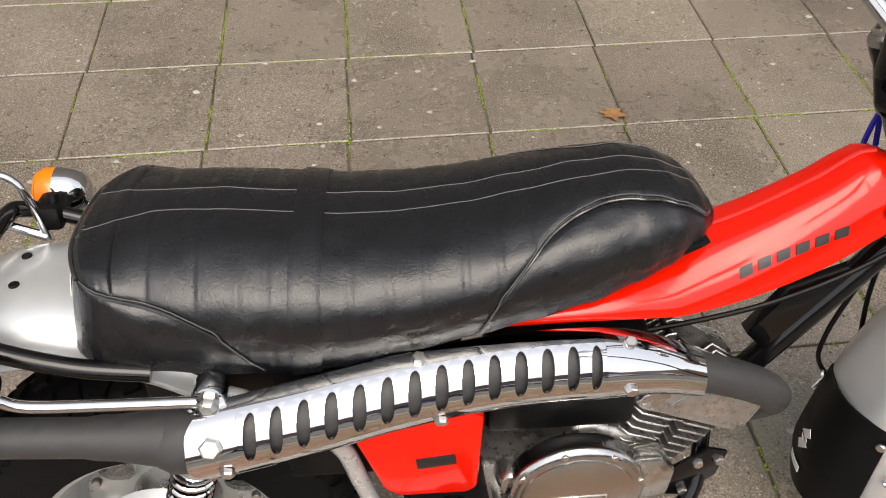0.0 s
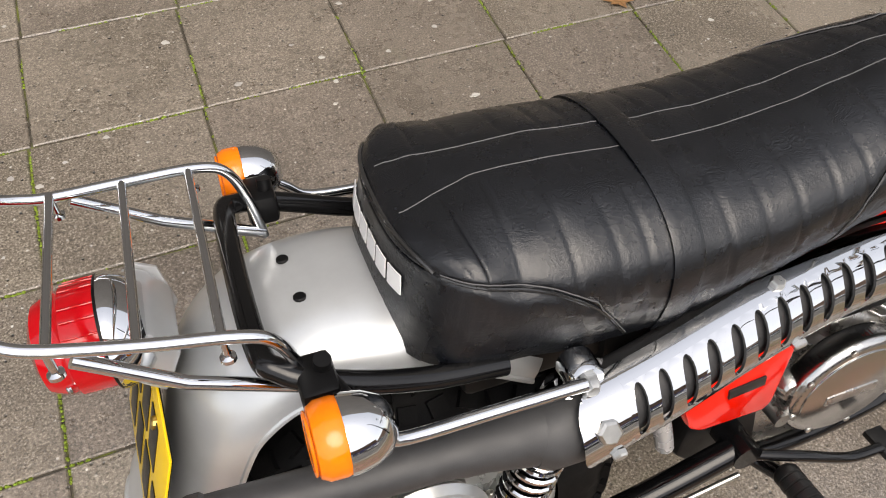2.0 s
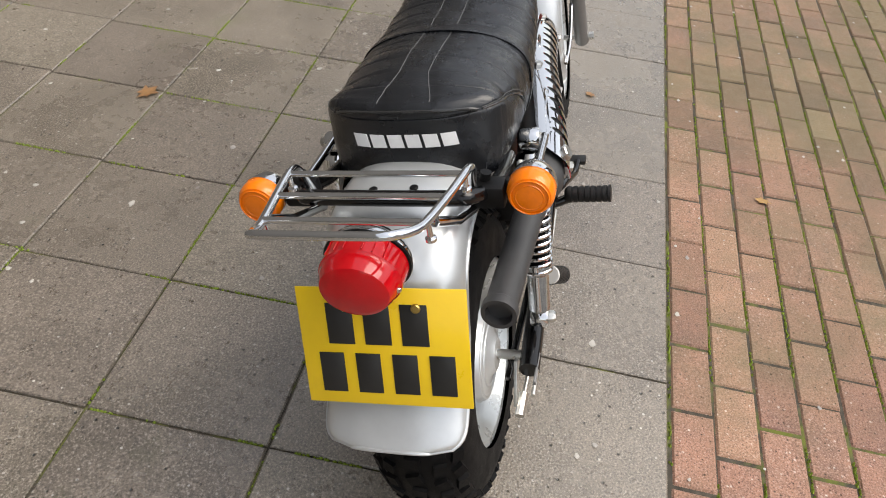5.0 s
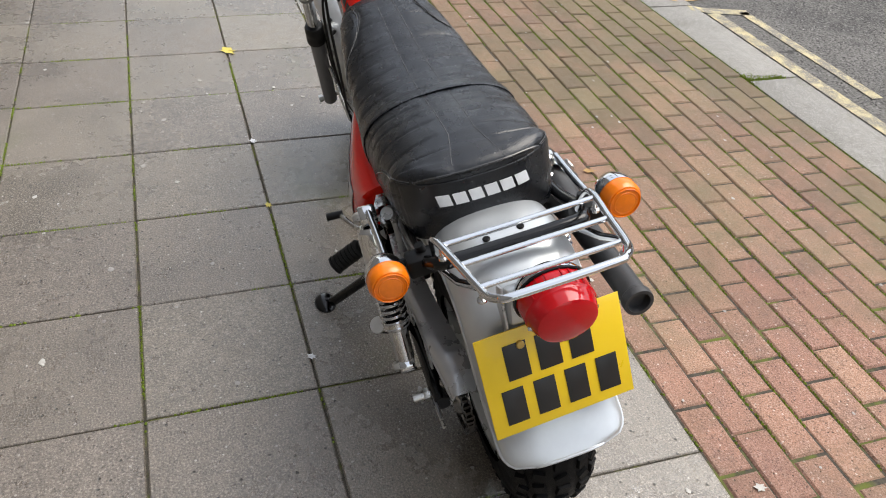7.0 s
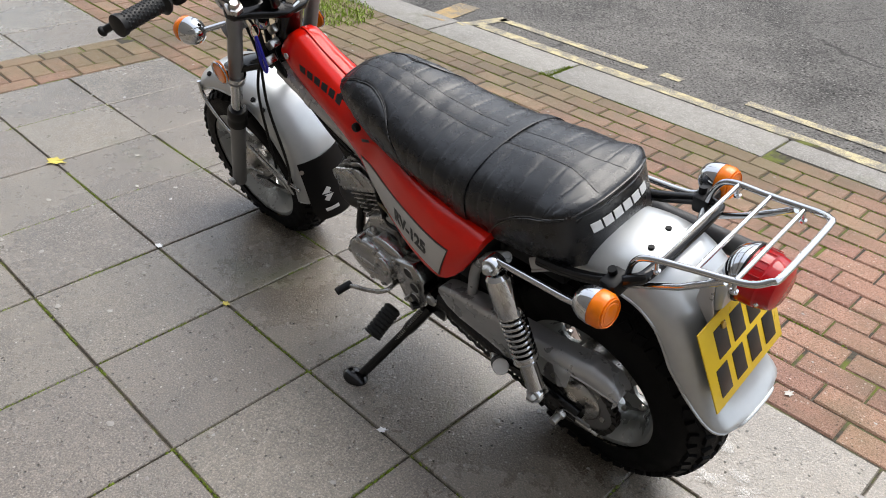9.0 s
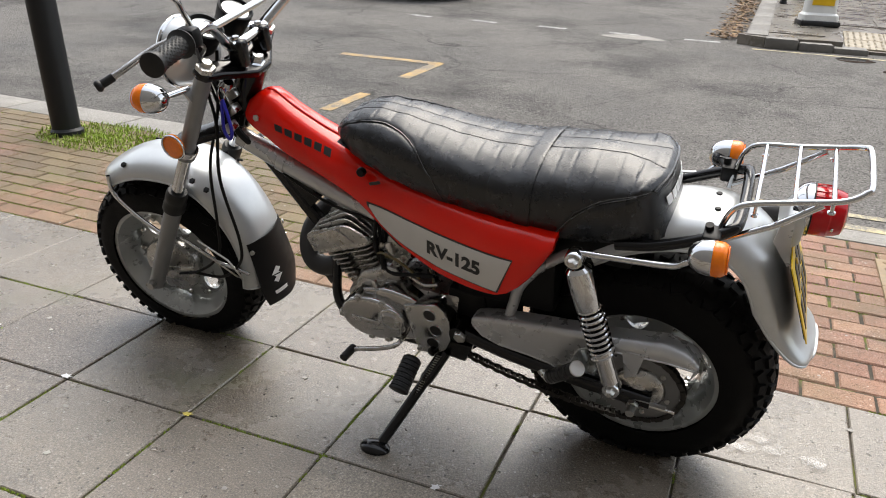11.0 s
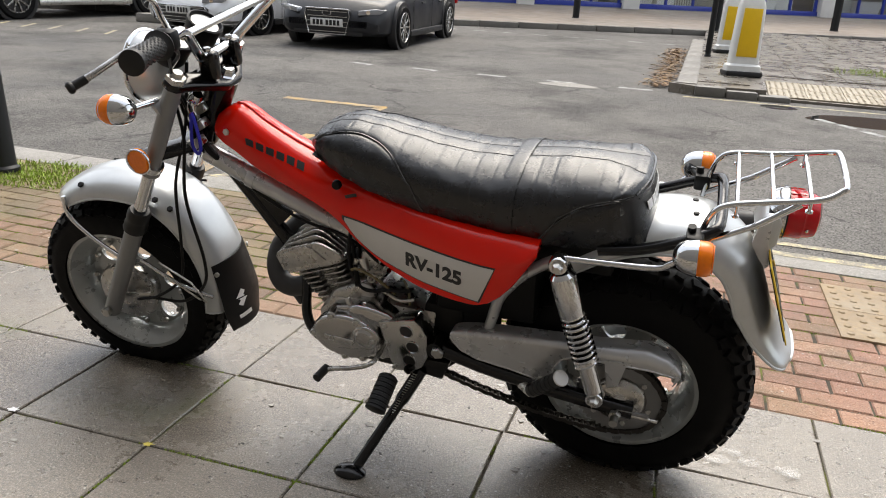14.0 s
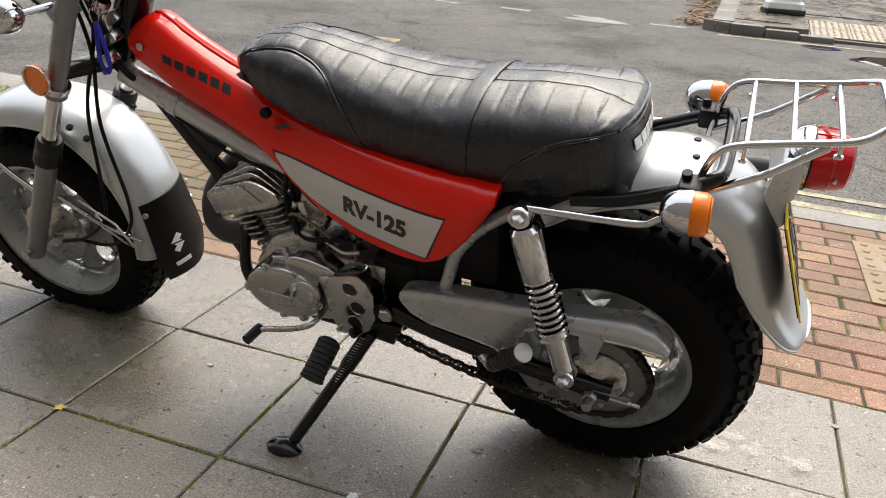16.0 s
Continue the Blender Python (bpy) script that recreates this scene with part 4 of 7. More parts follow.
plain("small_logo", bar_mesh(0.03, 0.008), M_INK, tank).matrix_local = Matrix.Translation((0.64, 0.100, 0.693)) @ Matrix.Rotation(radians(18), 4, "Y")
right_cover = plain("right_side_cover", prism([(0.30, 0.53), (0.335, 0.43), (0.355, 0.415), (0.45, 0.412), (0.462, 0.425), (0.468, 0.56), (0.40, 0.60)], -0.135, -0.105, 0.008), M_RED, bike, "red side cover below the exhaust shield")
# black bar laid on for the dark inside of an uncut slot
plain("cover_slot", box((0.405, -0.136, 0.485), (0.052, 0.004, 0.017), 0.001, Matrix.Rotation(radians(-6), 4, "Y")), M_INK, right_cover)

# rack, tail light, plate
rail_l = [(-0.103, 0.112, 0.700), (-0.110, 0.118, 0.745), (-0.124, 0.121, 0.784), (-0.150, 0.118, 0.801), (-0.218, 0.107, 0.811), (-0.287, 0.096, 0.819), (-0.315, 0.092, 0.827), (-0.334, 0.083, 0.838), (-0.343, 0.067, 0.844)]
rail_r = [(-0.103, -0.116, 0.700), (-0.110, -0.123, 0.745), (-0.124, -0.129, 0.784), (-0.150, -0.130, 0.801), (-0.218, -0.122, 0.811), (-0.287, -0.113, 0.824), (-0.315, -0.106, 0.832), (-0.334, -0.092, 0.841), (-0.343, -0.068, 0.845)]
rack = plain("luggage_rack", tube(spline(rail_l + rail_r[::-1], 5), 0.0058, 16), M_CHROME, bike, "chrome tubular luggage rack")
for x, yl, yr, z in ((-0.162, 0.116, -0.128, 0.803), (-0.224, 0.106, -0.121, 0.812), (-0.287, 0.096, -0.113, 0.8215)):
    plain("rack_bar", tube([(x, yl, z), (x, yr, z)], 0.0044, 14), M_CHROME, rack)
    if x != -0.224:
        for y in (yl, yr):
            plain("rack_peg", lathe([(0, 0), (0.0035, 0), (0.0035, 0.02), (0.007, 0.022), (0.007, 0.026), (0, 0.026)], (x, y, z), (x, y, z - 1), 12), M_CHROME, rack)
for s in (1, -1):
    plain("rack_strut", tube([(-0.103, s * 0.115 - 0.004, 0.705), (-0.20, s * 0.113 - 0.008, 0.757), (-0.272, s * 0.107 - 0.009, 0.811)], 0.0065), M_CHROME, rack)
TL = V(-0.254, -0.013, 0.737)


def tail_lathe(profile):
    """The lamp is wider than high."""
    bm2 = lathe(profile, TL, TL + V(-1, 0, -0.015), 48)
    bmesh.ops.transform(bm2, matrix=Matrix.Translation(TL) @ Matrix.Diagonal((1, 1, 0.87, 1)) @ Matrix.Translation(-TL), verts=bm2.verts)
    return bm2


tail = plain("tail_light", tail_lathe([(0, 0.070), (0.034, 0.069), (0.045, 0.064), (0.0495, 0.054), (0.0515, 0.044), (0.0525, 0.041), (0.0545, 0.039), (0.0555, 0.0), (0, 0)]), M_REDLENS, bike, "deep oval red tail light lens with chrome base")
plain("light_base", tail_lathe([(0, -0.026), (0.040, -0.026), (0.052, -0.016), (0.057, -0.006), (0.0595, 0.0), (0.0595, 0.005), (0, 0.005)]), M_CHROME, tail)
plain("lens_gasket", tail_lathe([(0.0555, 0.004), (0.0585, 0.0045), (0.0585, 0.008), (0.0555, 0.0085)]), M_SATIN, tail)
for s in (1, -1):
    plain("lens_screw", bolt(TL + V(-0.046, s * 0.050, -0.010), (-1, s * 0.6, 0), 0.004, 0.003), M_CHROME, tail)
    for k in range(3):
        plain("lens_rib", tube([TL + V(-0.008 - 0.003 * q, s * (0.012 + 0.013 * k), 0.87 * math.sqrt(0.0560 ** 2 - (0.012 + 0.013 * k) ** 2)) for q in range(11)], 0.0009, 6), M_REDLENS, tail)
bracket = plain("plate_bracket", prism([(-0.205, 0.716), (-0.225, 0.748), (-0.244, 0.757), (-0.256, 0.74), (-0.2525, 0.690), (-0.230, 0.668), (-0.218, 0.690)], -0.046, 0.050, 0.006), M_SILVER, bike, "silver light and plate bracket")
plain("bracket_cheek", prism([(-0.206, 0.692), (-0.214, 0.742), (-0.236, 0.755), (-0.236, 0.705), (-0.246, 0.648), (-0.240, 0.640), (-0.224, 0.662)], 0.052, 0.056, 0.0008), M_GUARD, bracket)
PM = Matrix.Translation((-0.270, -0.008, 0.588)) @ Matrix.Rotation(radians(19), 4, "Y") @ Matrix.Rotation(radians(2.5), 4, "Z")
plate = plain("number_plate", box((0, 0, 0), (0.003, 0.240, 0.180), 0.0012), M_PLATE, bike, "yellow number plate with black characters as bars")
plate.matrix_local = PM
# added black sheet keeps the plate's yellow bounce off the mudguard
plain("plate_backing", box((0.0026, 0, 0), (0.002, 0.228, 0.168), 0.0004), M_SATIN, plate)
for row, (count, z, x0) in enumerate(((3, 0.036, 0.060), (4, -0.040, 0.078))):
    for k in range(count):
        c = plain("plate_character", box((-0.0022, x0 - k * 0.053, z), (0.0012, 0.036 if count == 4 else 0.038, 0.062), 0.0004), M_INK, plate)
for s in (1, -1):
    plain("plate_screw", bolt((-0.0016, s * 0.05, 0.062), (-1, 0, 0), 0.007, 0.005), M_BRASS, plate)


# turn signals
def signal(c, d, stalk_to, mover, steer_parent=None):
    c, d = Vector(c), Vector(d).normalized()
    body = mover("turn_signal", lathe([(0.0, -0.036), (0.014, -0.033), (0.025, -0.025), (0.0315, -0.011), (0.034, 0.004), (0.034, 0.010), (0, 0.010)], c, c + d, 36), M_CHROME, steer_parent or bike, "chrome turn signal with amber lens")
    mover("amber_lens", lathe([(0.0325, 0.010), (0.0335, 0.013), (0.033, 0.027), (0.029, 0.034), (0.017, 0.0375), (0, 0.038)], c, c + d, 36), M_AMBER, body, "ribbed amber lens")
    for rr in (0.026, 0.019, 0.011):
        mover("lens_rib", tube([c + d * 0.0365 + rr * (math.cos(a) * V(0, 1, 0) + math.sin(a) * V(0, 1, 0).cross(d)) for a in [2 * math.pi * k / 28 for k in range(28)]], 0.0012, 6, True), M_AMBER, body)
    mover("signal_stalk", tube([c - d * 0.015, stalk_to], 0.0075), M_CHROME if mover is steered else M_SATIN, body)
    return body


for s in (1, -1):
    signal((-0.082 if s < 0 else -0.098, s * 0.200, 0.732 if s < 0 else 0.725), (-1, 0, 0.05), (-0.095, s * 0.120, 0.735), plain)
    plain("signal_bracket", box((-0.098, s * 0.140, 0.728), (0.034, 0.05, 0.036), 0.006), M_SATIN)

# exhaust on the right side
EX = spline([(0.790, 0.012, 0.398), (0.828, 0.024, 0.372), (0.868, 0.030, 0.362), (0.902, 0.024, 0.374), (0.921, 0.004, 0.404), (0.921, -0.022, 0.440), (0.902, -0.044, 0.472), (0.866, -0.064, 0.510), (0.82, -0.082, 0.544), (0.765, -0.095, 0.574), (0.70, -0.101, 0.600)], 6)
exhaust = plain("exhaust_pipe", tube(EX, 0.0265, 24), M_EXHAUST, bike, "matt grey exhaust header pipe")
plain("header_plug", tube([(0.858, 0.030, 0.345), (0.836, 0.036, 0.322)], 0.0125, 16), M_EXHAUST, exhaust)
SILC = spline([(0.765, -0.095, 0.574), (0.69, -0.100, 0.604), (0.60, -0.106, 0.621), (0.48, -0.118, 0.628), (0.36, -0.138, 0.625), (0.24, -0.160, 0.614), (0.13, -0.176, 0.604)], 8)
plain("expansion_chamber", tube(SILC + [V(0.10, -0.178, 0.605), V(0.085, -0.179, 0.606)], [0.026 + 0.0012 * k for k in range(12)] + [0.040] * (len(SILC) - 12) + [0.038, 0.030], 24), M_EXHAUST, exhaust)
plain("silencer", lathe([(0.0, 0.014), (0.018, 0.014), (0.019, 0.0), (0.0245, 0.0), (0.0255, 0.004), (0.0255, 0.014), (0.0225, 0.018), (0.0235, 0.24), (0.026, 0.255), (0.0265, 0.275), (0.033, 0.32), (0.038, 0.36), (0, 0.36)], (-0.236, -0.166, 0.628), (0.13, -0.176, 0.606), 32), M_EXHAUST, exhaust, "matt dark grey silencer tube")


def shield_point(s, a, r=0.050):
    """s 0..1 from rear to front along the chamber, a the angle from straight up towards the right."""
    f = 47.6 - 37.6 * s
    i = min(int(f), len(SILC) - 2)
    p = SILC[i].lerp(SILC[i + 1], f - i)
    rr = r * (1.0 if s < 0.86 else 1 - 0.34 * (s - 0.86) / 0.38)
    return p + V(0, -math.sin(a) * rr, math.cos(a) * rr)


bm = bmesh.new()
NS, A0, A1 = 14, radians(-5), radians(128)
slot0, slot1 = radians(27), radians(93)
s0, s1 = 0.085, 0.865
for k in range(NS):
    ua, ub = s0 + (s1 - s0) * k / NS, s0 + (s1 - s0) * (k + 1) / NS
    outl, oval = [], []
    for q in range(24):
        t = 2 * math.pi * q / 24
        u, v = math.cos(t), math.sin(t)
        m_ = 1 / max(abs(u), abs(v))
        outl.append(((ua + ub) / 2 + u * m_ * (ub - ua) / 2, (slot0 + slot1) / 2 + v * m_ * (slot1 - slot0) * 0.56))
        oval.append(((ua + ub) / 2 + u * (ub - ua) * 0.25 - v * (ub - ua) * 0.04, (slot0 + slot1) / 2 + math.copysign(abs(v) ** 0.7, v) * (slot1 - slot0) / 2))
    A = [bm.verts.new(shield_point(*q)) for q in outl]
    B = [bm.verts.new(shield_point(*q)) for q in oval]
    C = [bm.verts.new(shield_point(*q, 0.0465)) for q in oval]
    for q in range(24):
        bm.faces.new((A[q], A[(q + 1) % 24], B[(q + 1) % 24], B[q]))
        bm.faces.new((B[q], B[(q + 1) % 24], C[(q + 1) % 24], C[q]))
lo, hi = (slot0 + slot1) / 2 - (slot1 - slot0) * 0.56, (slot0 + slot1) / 2 + (slot1 - slot0) * 0.56
for a0, a1 in ((A0, lo), (hi, A1)):
    grid(lambda i, j: shield_point(s0 + (s1 - s0) * i / 56, a0 + (a1 - a0) * j / 5), 57, 6, False, bm)
grid(lambda i, j: shield_point(s1 + (1.23 - s1) * i / 12, A0 + (A1 - A0) * j / 18), 13, 19, False, bm)


def shield_tail(i, j):
    """The rear end of the shield closes in a half round."""
    f = 1 - math.cos(math.pi / 2 * i / 12)
    span = (0.25 + 0.75 * math.sin(math.pi / 2 * i / 12)) * (A1 - A0) / 2
    return shield_point(-0.022 + (s0 + 0.022) * f, (A0 + A1) / 2 + span * (j / 9 - 1))


grid(shield_tail, 13, 19, False, bm)
bmesh.ops.remove_doubles(bm, verts=bm.verts, dist=1e-4)
shield = plain("heat_shield", bm, M_CHROME, exhaust, "chrome slotted exhaust heat shield", 40)
for s_, a_ in ((0.032, radians(60)), (0.058, radians(104)), (0.46, radians(12)), (0.50, radians(112)), (0.94, radians(22)), (0.94, radians(98))):
    p = shield_point(s_, a_)
    big = 0.013 if s_ == 0.032 else 0.0085
    plain("shield_bolt", bolt(p, (0, -math.sin(a_), math.cos(a_)), big, 0.007), M_STEEL, exhaust)

# engine
engine = plain("engine", prism([(0.44, 0.42), (0.46, 0.27), (0.52, 0.245), (0.68, 0.25), (0.745, 0.30), (0.755, 0.36), (0.71, 0.410), (0.62, 0.422), (0.52, 0.418)], -0.095, 0.105, 0.012), M_CAST, bike, "cast alloy single cylinder engine")
ell = lambda cx, cz, a, b, n=40: [(cx + a * math.cos(2 * math.pi * k / n), cz + b * math.sin(2 * math.pi * k / n)) for k in range(n)]
plain("left_engine_cover", prism(ell(0.655, 0.337, 0.090, 0.063, 56), 0.10, 0.163, 0.012, None, 4), M_COVER, engine, "polished alloy engine cover")
plain("case_web", prism([(0.700, 0.402), (0.640, 0.418), (0.575, 0.412), (0.535, 0.388), (0.515, 0.33), (0.525, 0.285), (0.575, 0.270), (0.660, 0.268), (0.74, 0.30), (0.748, 0.345)], 0.095, 0.136, 0.009, None, 3), M_COVER, engine)
plain("cover_boss", prism(ell(0.601, 0.349, 0.036, 0.034, 32), 0.12, 0.166, 0.006, None, 3), M_COVER, engine)
plain("cover_boss", lathe([(0, 0.006), (0.020, 0.005), (0.026, 0)], (0.603, 0.166, 0.350), (0.603, 1, 0.350), 28), M_COVER, engine)
plain("cover_bolt", bolt((0.583, 0.166, 0.347), (0, 1, 0), 0.0075, 0.006), M_STEEL, engine)
plain("brand_mark", box((0.672, 0.1632, 0.330), (0.078, 0.004, 0.014), 0.0015, Matrix.Rotation(radians(-3), 4, "Y")), M_CAST, engine)
plain("cover_crease", box((0.650, 0.1630, 0.308), (0.052, 0.003, 0.003), 0.0012, Matrix.Rotation(radians(9), 4, "Y")), M_COVER, engine)
for x, z in ((0.690, 0.392), (0.741, 0.331), (0.664, 0.279), (0.617, 0.282), (0.625, 0.388)):
    plain("screw_lug", lathe([(0.012, -0.04), (0.012, -0.004), (0.009, 0.0), (0, 0)], (x, 0.160, z), (x, 1, z), 16), M_COVER, engine)
    plain("cover_screw", bolt((x, 0.160, z), (0, 1, 0), 0.0062, 0.004), M_STEEL, engine)
bm = prism([(0.570, 0.400), (0.478, 0.424), (0.462, 0.408), (0.447, 0.380), (0.447, 0.322), (0.462, 0.288), (0.486, 0.270), (0.532, 0.262), (0.548, 0.30)], 0.11, 0.156, 0.006)
spr = plain("sprocket_cover", bm, M_COVER, engine, "alloy sprocket cover with three black discs for holes")
# flush black discs paint the dark inside of the holes; nothing is cut
for x, z in ((0.499, 0.388), (0.485, 0.345), (0.494, 0.303)):
    plain("cover_hole", lathe([(0.0, 0.0005), (0.0150, 0.0005), (0.0160, -0.003)], (x, 0.156, z), (x, 1, z), 28), M_INK, spr)
    plain("hole_rim", tube(ring_pts((x, 0.1565, z), 0.0165), 0.0017, 6, True), M_COVER, spr)
for x, z in ((0.553, 0.392), (0.461, 0.384), (0.534, 0.274)):
    plain("cover_screw", bolt((x, 0.156, z), (0, 1, 0), 0.0055, 0.003), M_STEEL, spr)
plain("top_cover", prism([(0.655, 0.392), (0.650, 0.415), (0.632, 0.426), (0.590, 0.424), (0.545, 0.414), (0.520, 0.400), (0.53, 0.37), (0.64, 0.37)], 0.05, 0.146, 0.009, None, 3), M_COVER, engine, "ribbed alloy clutch release cover")
plain("crankcase_neck", prism([(0.755, 0.36), (0.71, 0.425), (0.63, 0.462), (0.60, 0.452), (0.60, 0.38), (0.70, 0.345)], -0.07, 0.10, 0.014, None, 3), M_CAST, engine)
plain("ignition_window", box((0.655, 0.125, 0.415), (0.012, 0.014, 0.034), 0.004, Matrix.Rotation(radians(12), 4, "Y")), M_STEEL, engine)
plain("gear_lever", tube(spline([(0.575, 0.135, 0.300), (0.578, 0.185, 0.298), (0.62, 0.205, 0.288), (0.665, 0.222, 0.288), (0.690, 0.228, 0.278)]), 0.006), M_ALLOY, engine, "bent alloy gear lever with rubber")
plain("lever_rubber", tube([(0.683, 0.218, 0.284), (0.688, 0.262, 0.284)], 0.0105), M_GRIP, engine)
AX = V(0.37, 0, 0.929).normalized()
SIDE = V(AX.z, 0, -AX.x)
ROT = Matrix((SIDE, V(0, 1, 0), AX)).transposed().to_4x4()
base = V(0.715, 0.0, 0.335)


def on_cylinder(bm2, d):
    bmesh.ops.transform(bm2, matrix=Matrix.Translation(base + AX * d) @ ROT, verts=bm2.verts)
    return bm2


plain("cylinder_barrel", tube([base, base + AX * 0.15], 0.043, 28), M_CAST, engine)
for k in range(7):
    back, front, w_ = -0.078, 0.040 + 0.0045 * k, 0.074
    notch = 0.020 if k in (1, 2, 3, 4, 5) else 0.003
    out = []
    for q in (1, -1):
        row = [(back, w_ - 0.012), (back + 0.012, w_), (-0.018, w_), (-0.018, w_ - notch), (0.002, w_ - notch), (0.002, w_), (front - 0.014, w_), (front, w_ - 0.014)]
        out += row if q > 0 else [(x, -y) for x, y in row[::-1]]
    plain("cylinder_fin", on_cylinder(prism(out, -0.0019, 0.0019, 0.0009, None, 1, "xy"), 0.042 + 0.0144 * k), M_CAST, engine)
plain("cylinder_head", on_cylinder(prism([(-0.088, 0.062), (-0.074, 0.077), (0.080, 0.077), (0.092, 0.064), (0.092, -0.064), (0.080, -0.077), (-0.074, -0.077), (-0.088, -0.062)], -0.004, 0.010, 0.003, None, 2, "xy"), 0.142), M_CAST, engine, "finned cast alloy cylinder head")
plain("head_crown", on_cylinder(prism([(-0.075, 0), (-0.062, 0.012), (0.072, 0.014), (0.084, 0)], -0.062, 0.062, 0.004), 0.150), M_CAST, engine)
for k in range(11):
    y = -0.0730 + 0.0146 * k
    top_ = 0.054 + 0.034 * (1 - (y / 0.074) ** 2)
    out = [(-0.086, 0), (-0.084, 0.012), (-0.052, top_ * 0.80), (-0.036, top_ * 0.97), (-0.020, top_), (0.066, 0.056 + 0.30 * (top_ - 0.054)), (0.086, 0.051), (0.0925, 0.042), (0.0915, 0)]
    if 4 <= k <= 6:
        out = [(-0.086, 0), (-0.084, 0.012), (-0.052, top_ * 0.80), (-0.040, top_ * 0.88), (-0.026, 0.036), (0.022, 0.036), (0.034, 0.066), (0.086, 0.052), (0.0925, 0.042), (0.0915, 0)]
    th = 0.008 if k in (0, 10) else 0.0036
    plain("head_fin", on_cylinder(prism(out, y - th / 2, y + th / 2, 0.0011, None, 1), 0.150), M_CAST, engine)
for q in (1, -1):
    plain("head_side_panel", on_cylinder(prism([(0.082, 0.006), (0.084, 0.042), (0.080, 0.047), (0.072, 0.050), (0.006, 0.055), (-0.006, 0.054), (-0.015, 0.049), (-0.022, 0.040), (-0.044, 0.006)], q * 0.0765, q * 0.0815, 0.002), 0.148), M_CAST, engine)
plain("exhaust_port", tube([base + AX * 0.085 + SIDE * 0.03, base + AX * 0.075 + SIDE * 0.085], 0.029, 24), M_CAST, engine)
plain("spark_plug_cap", tube([base + AX * 0.17, base + AX * 0.20, base + AX * 0.215 + V(-0.03, 0.01, 0)], 0.010), M_SATIN, engine)
plain("plug_lead", tube(spline([base + AX * 0.215 + V(-0.03, 0.01, 0), (0.70, 0.03, 0.64), (0.68, 0.04, 0.58), (0.655, 0.075, 0.48), (0.648, 0.09, 0.455)]), 0.0042), M_SATIN, engine)
plain("cable_boot", tube([(0.650, 0.088, 0.50), (0.645, 0.092, 0.448)], [0.005, 0.008]), M_SATIN, engine)
plain("carburettor", box((0.612, 0.045, 0.505), (0.06, 0.07, 0.07), 0.016), M_CAST, engine, "alloy carburettor behind the cylinder")
plain("float_bowl", box((0.612, 0.050, 0.463), (0.046, 0.05, 0.026), 0.008), M_ALLOY, engine)
# added black block darkens the cavity above the crankcase and stops light
plain("coil_box", box((0.585, -0.040, 0.548), (0.21, 0.07, 0.18), 0.012), M_SATIN, engine)
plain("inlet_manifold", tube([(0.64, 0.035, 0.500), (0.69, 0.015, 0.475), (0.735, 0.0, 0.455)], [0.020, 0.022, 0.026], 20), M_SATIN, engine, "black rubber inlet manifold")
plain("cable_sleeve", tube(spline([(0.66, 0.07, 0.60), (0.665, 0.085, 0.53), (0.655, 0.09, 0.47), (0.62, 0.10, 0.445), (0.56, 0.11, 0.462), (0.50, 0.115, 0.475)]), 0.005, 10), M_SATIN, engine)
plain("breather_hose", tube(spline([(0.64, 0.055, 0.455), (0.665, 0.08, 0.475), (0.64, 0.10, 0.50), (0.59, 0.105, 0.485), (0.54, 0.11, 0.455)]), 0.0036, 10), M_HOSE, engine)
for x, y, z, r_ in ((0.640, 0.083, 0.488, 0.006), (0.588, 0.083, 0.522, 0.005), (0.598, 0.080, 0.470, 0.004)):
    plain("carburettor_screw", bolt((x, y, z), (0, 1, 0), r_, 0.005), M_STEEL, engine)
for k in range(3):
    plain("banjo_ring", tube(ring_pts((0.566 + 0.020 * k, 0.090 + 0.004 * k, 0.505 - 0.014 * k), 0.0085), 0.0024, 6, True), M_STEEL, engine)
plain("throttle_cable", tube(spline([(0.70, 0.05, 0.66), (0.66, 0.085, 0.60), (0.635, 0.075, 0.56), (0.614, 0.055, 0.552)]), 0.0036, 8), M_SATIN, engine)
plain("choke_lever", prism([(0.640, 0.515), (0.652, 0.518), (0.660, 0.498), (0.650, 0.492)], 0.082, 0.085, 0.001), M_STEEL, engine)
plain("pump_pipe", tube(spline([(0.60, 0.09, 0.44), (0.57, 0.105, 0.452), (0.53, 0.112, 0.44), (0.49, 0.115, 0.452)]), 0.004, 8), M_STEEL, engine)
plain("starter_plunger", tube([(0.575, 0.085, 0.49), (0.555, 0.105, 0.515)], [0.008, 0.006], 12), M_CHROME, engine)
plain("carburettor_cap", lathe([(0, 0.02), (0.016, 0.02), (0.019, 0.014), (0.019, 0), (0, 0)], (0.612, 0.05, 0.535), (0.612, 0.06, 1.5), 20), M_SATIN, engine)
plain("throttle_slide", tube([(0.632, 0.080, 0.520), (0.622, 0.088, 0.490)], 0.011, 12), M_STEEL, engine)
plain("fuel_hose", tube(spline([(0.66, 0.06, 0.63), (0.63, 0.09, 0.575), (0.60, 0.092, 0.535), (0.575, 0.07, 0.50), (0.555, 0.06, 0.487)]), 0.0042, 8), M_SATIN, engine)
plain("overflow_hose", tube(spline([(0.545, 0.06, 0.465), (0.525, 0.085, 0.475), (0.51, 0.10, 0.455), (0.505, 0.11, 0.43)]), 0.0032, 8), M_HOSE, engine)
plain("intake_rubber", tube([(0.51, 0.02, 0.525), (0.44, 0.0, 0.53)], 0.028), M_SATIN, engine)
plain("oil_cable", tube(spline([(0.60, 0.06, 0.47), (0.56, 0.09, 0.52), (0.58, 0.085, 0.57), (0.66, 0.05, 0.62)]), 0.004), M_CHROME, engine)
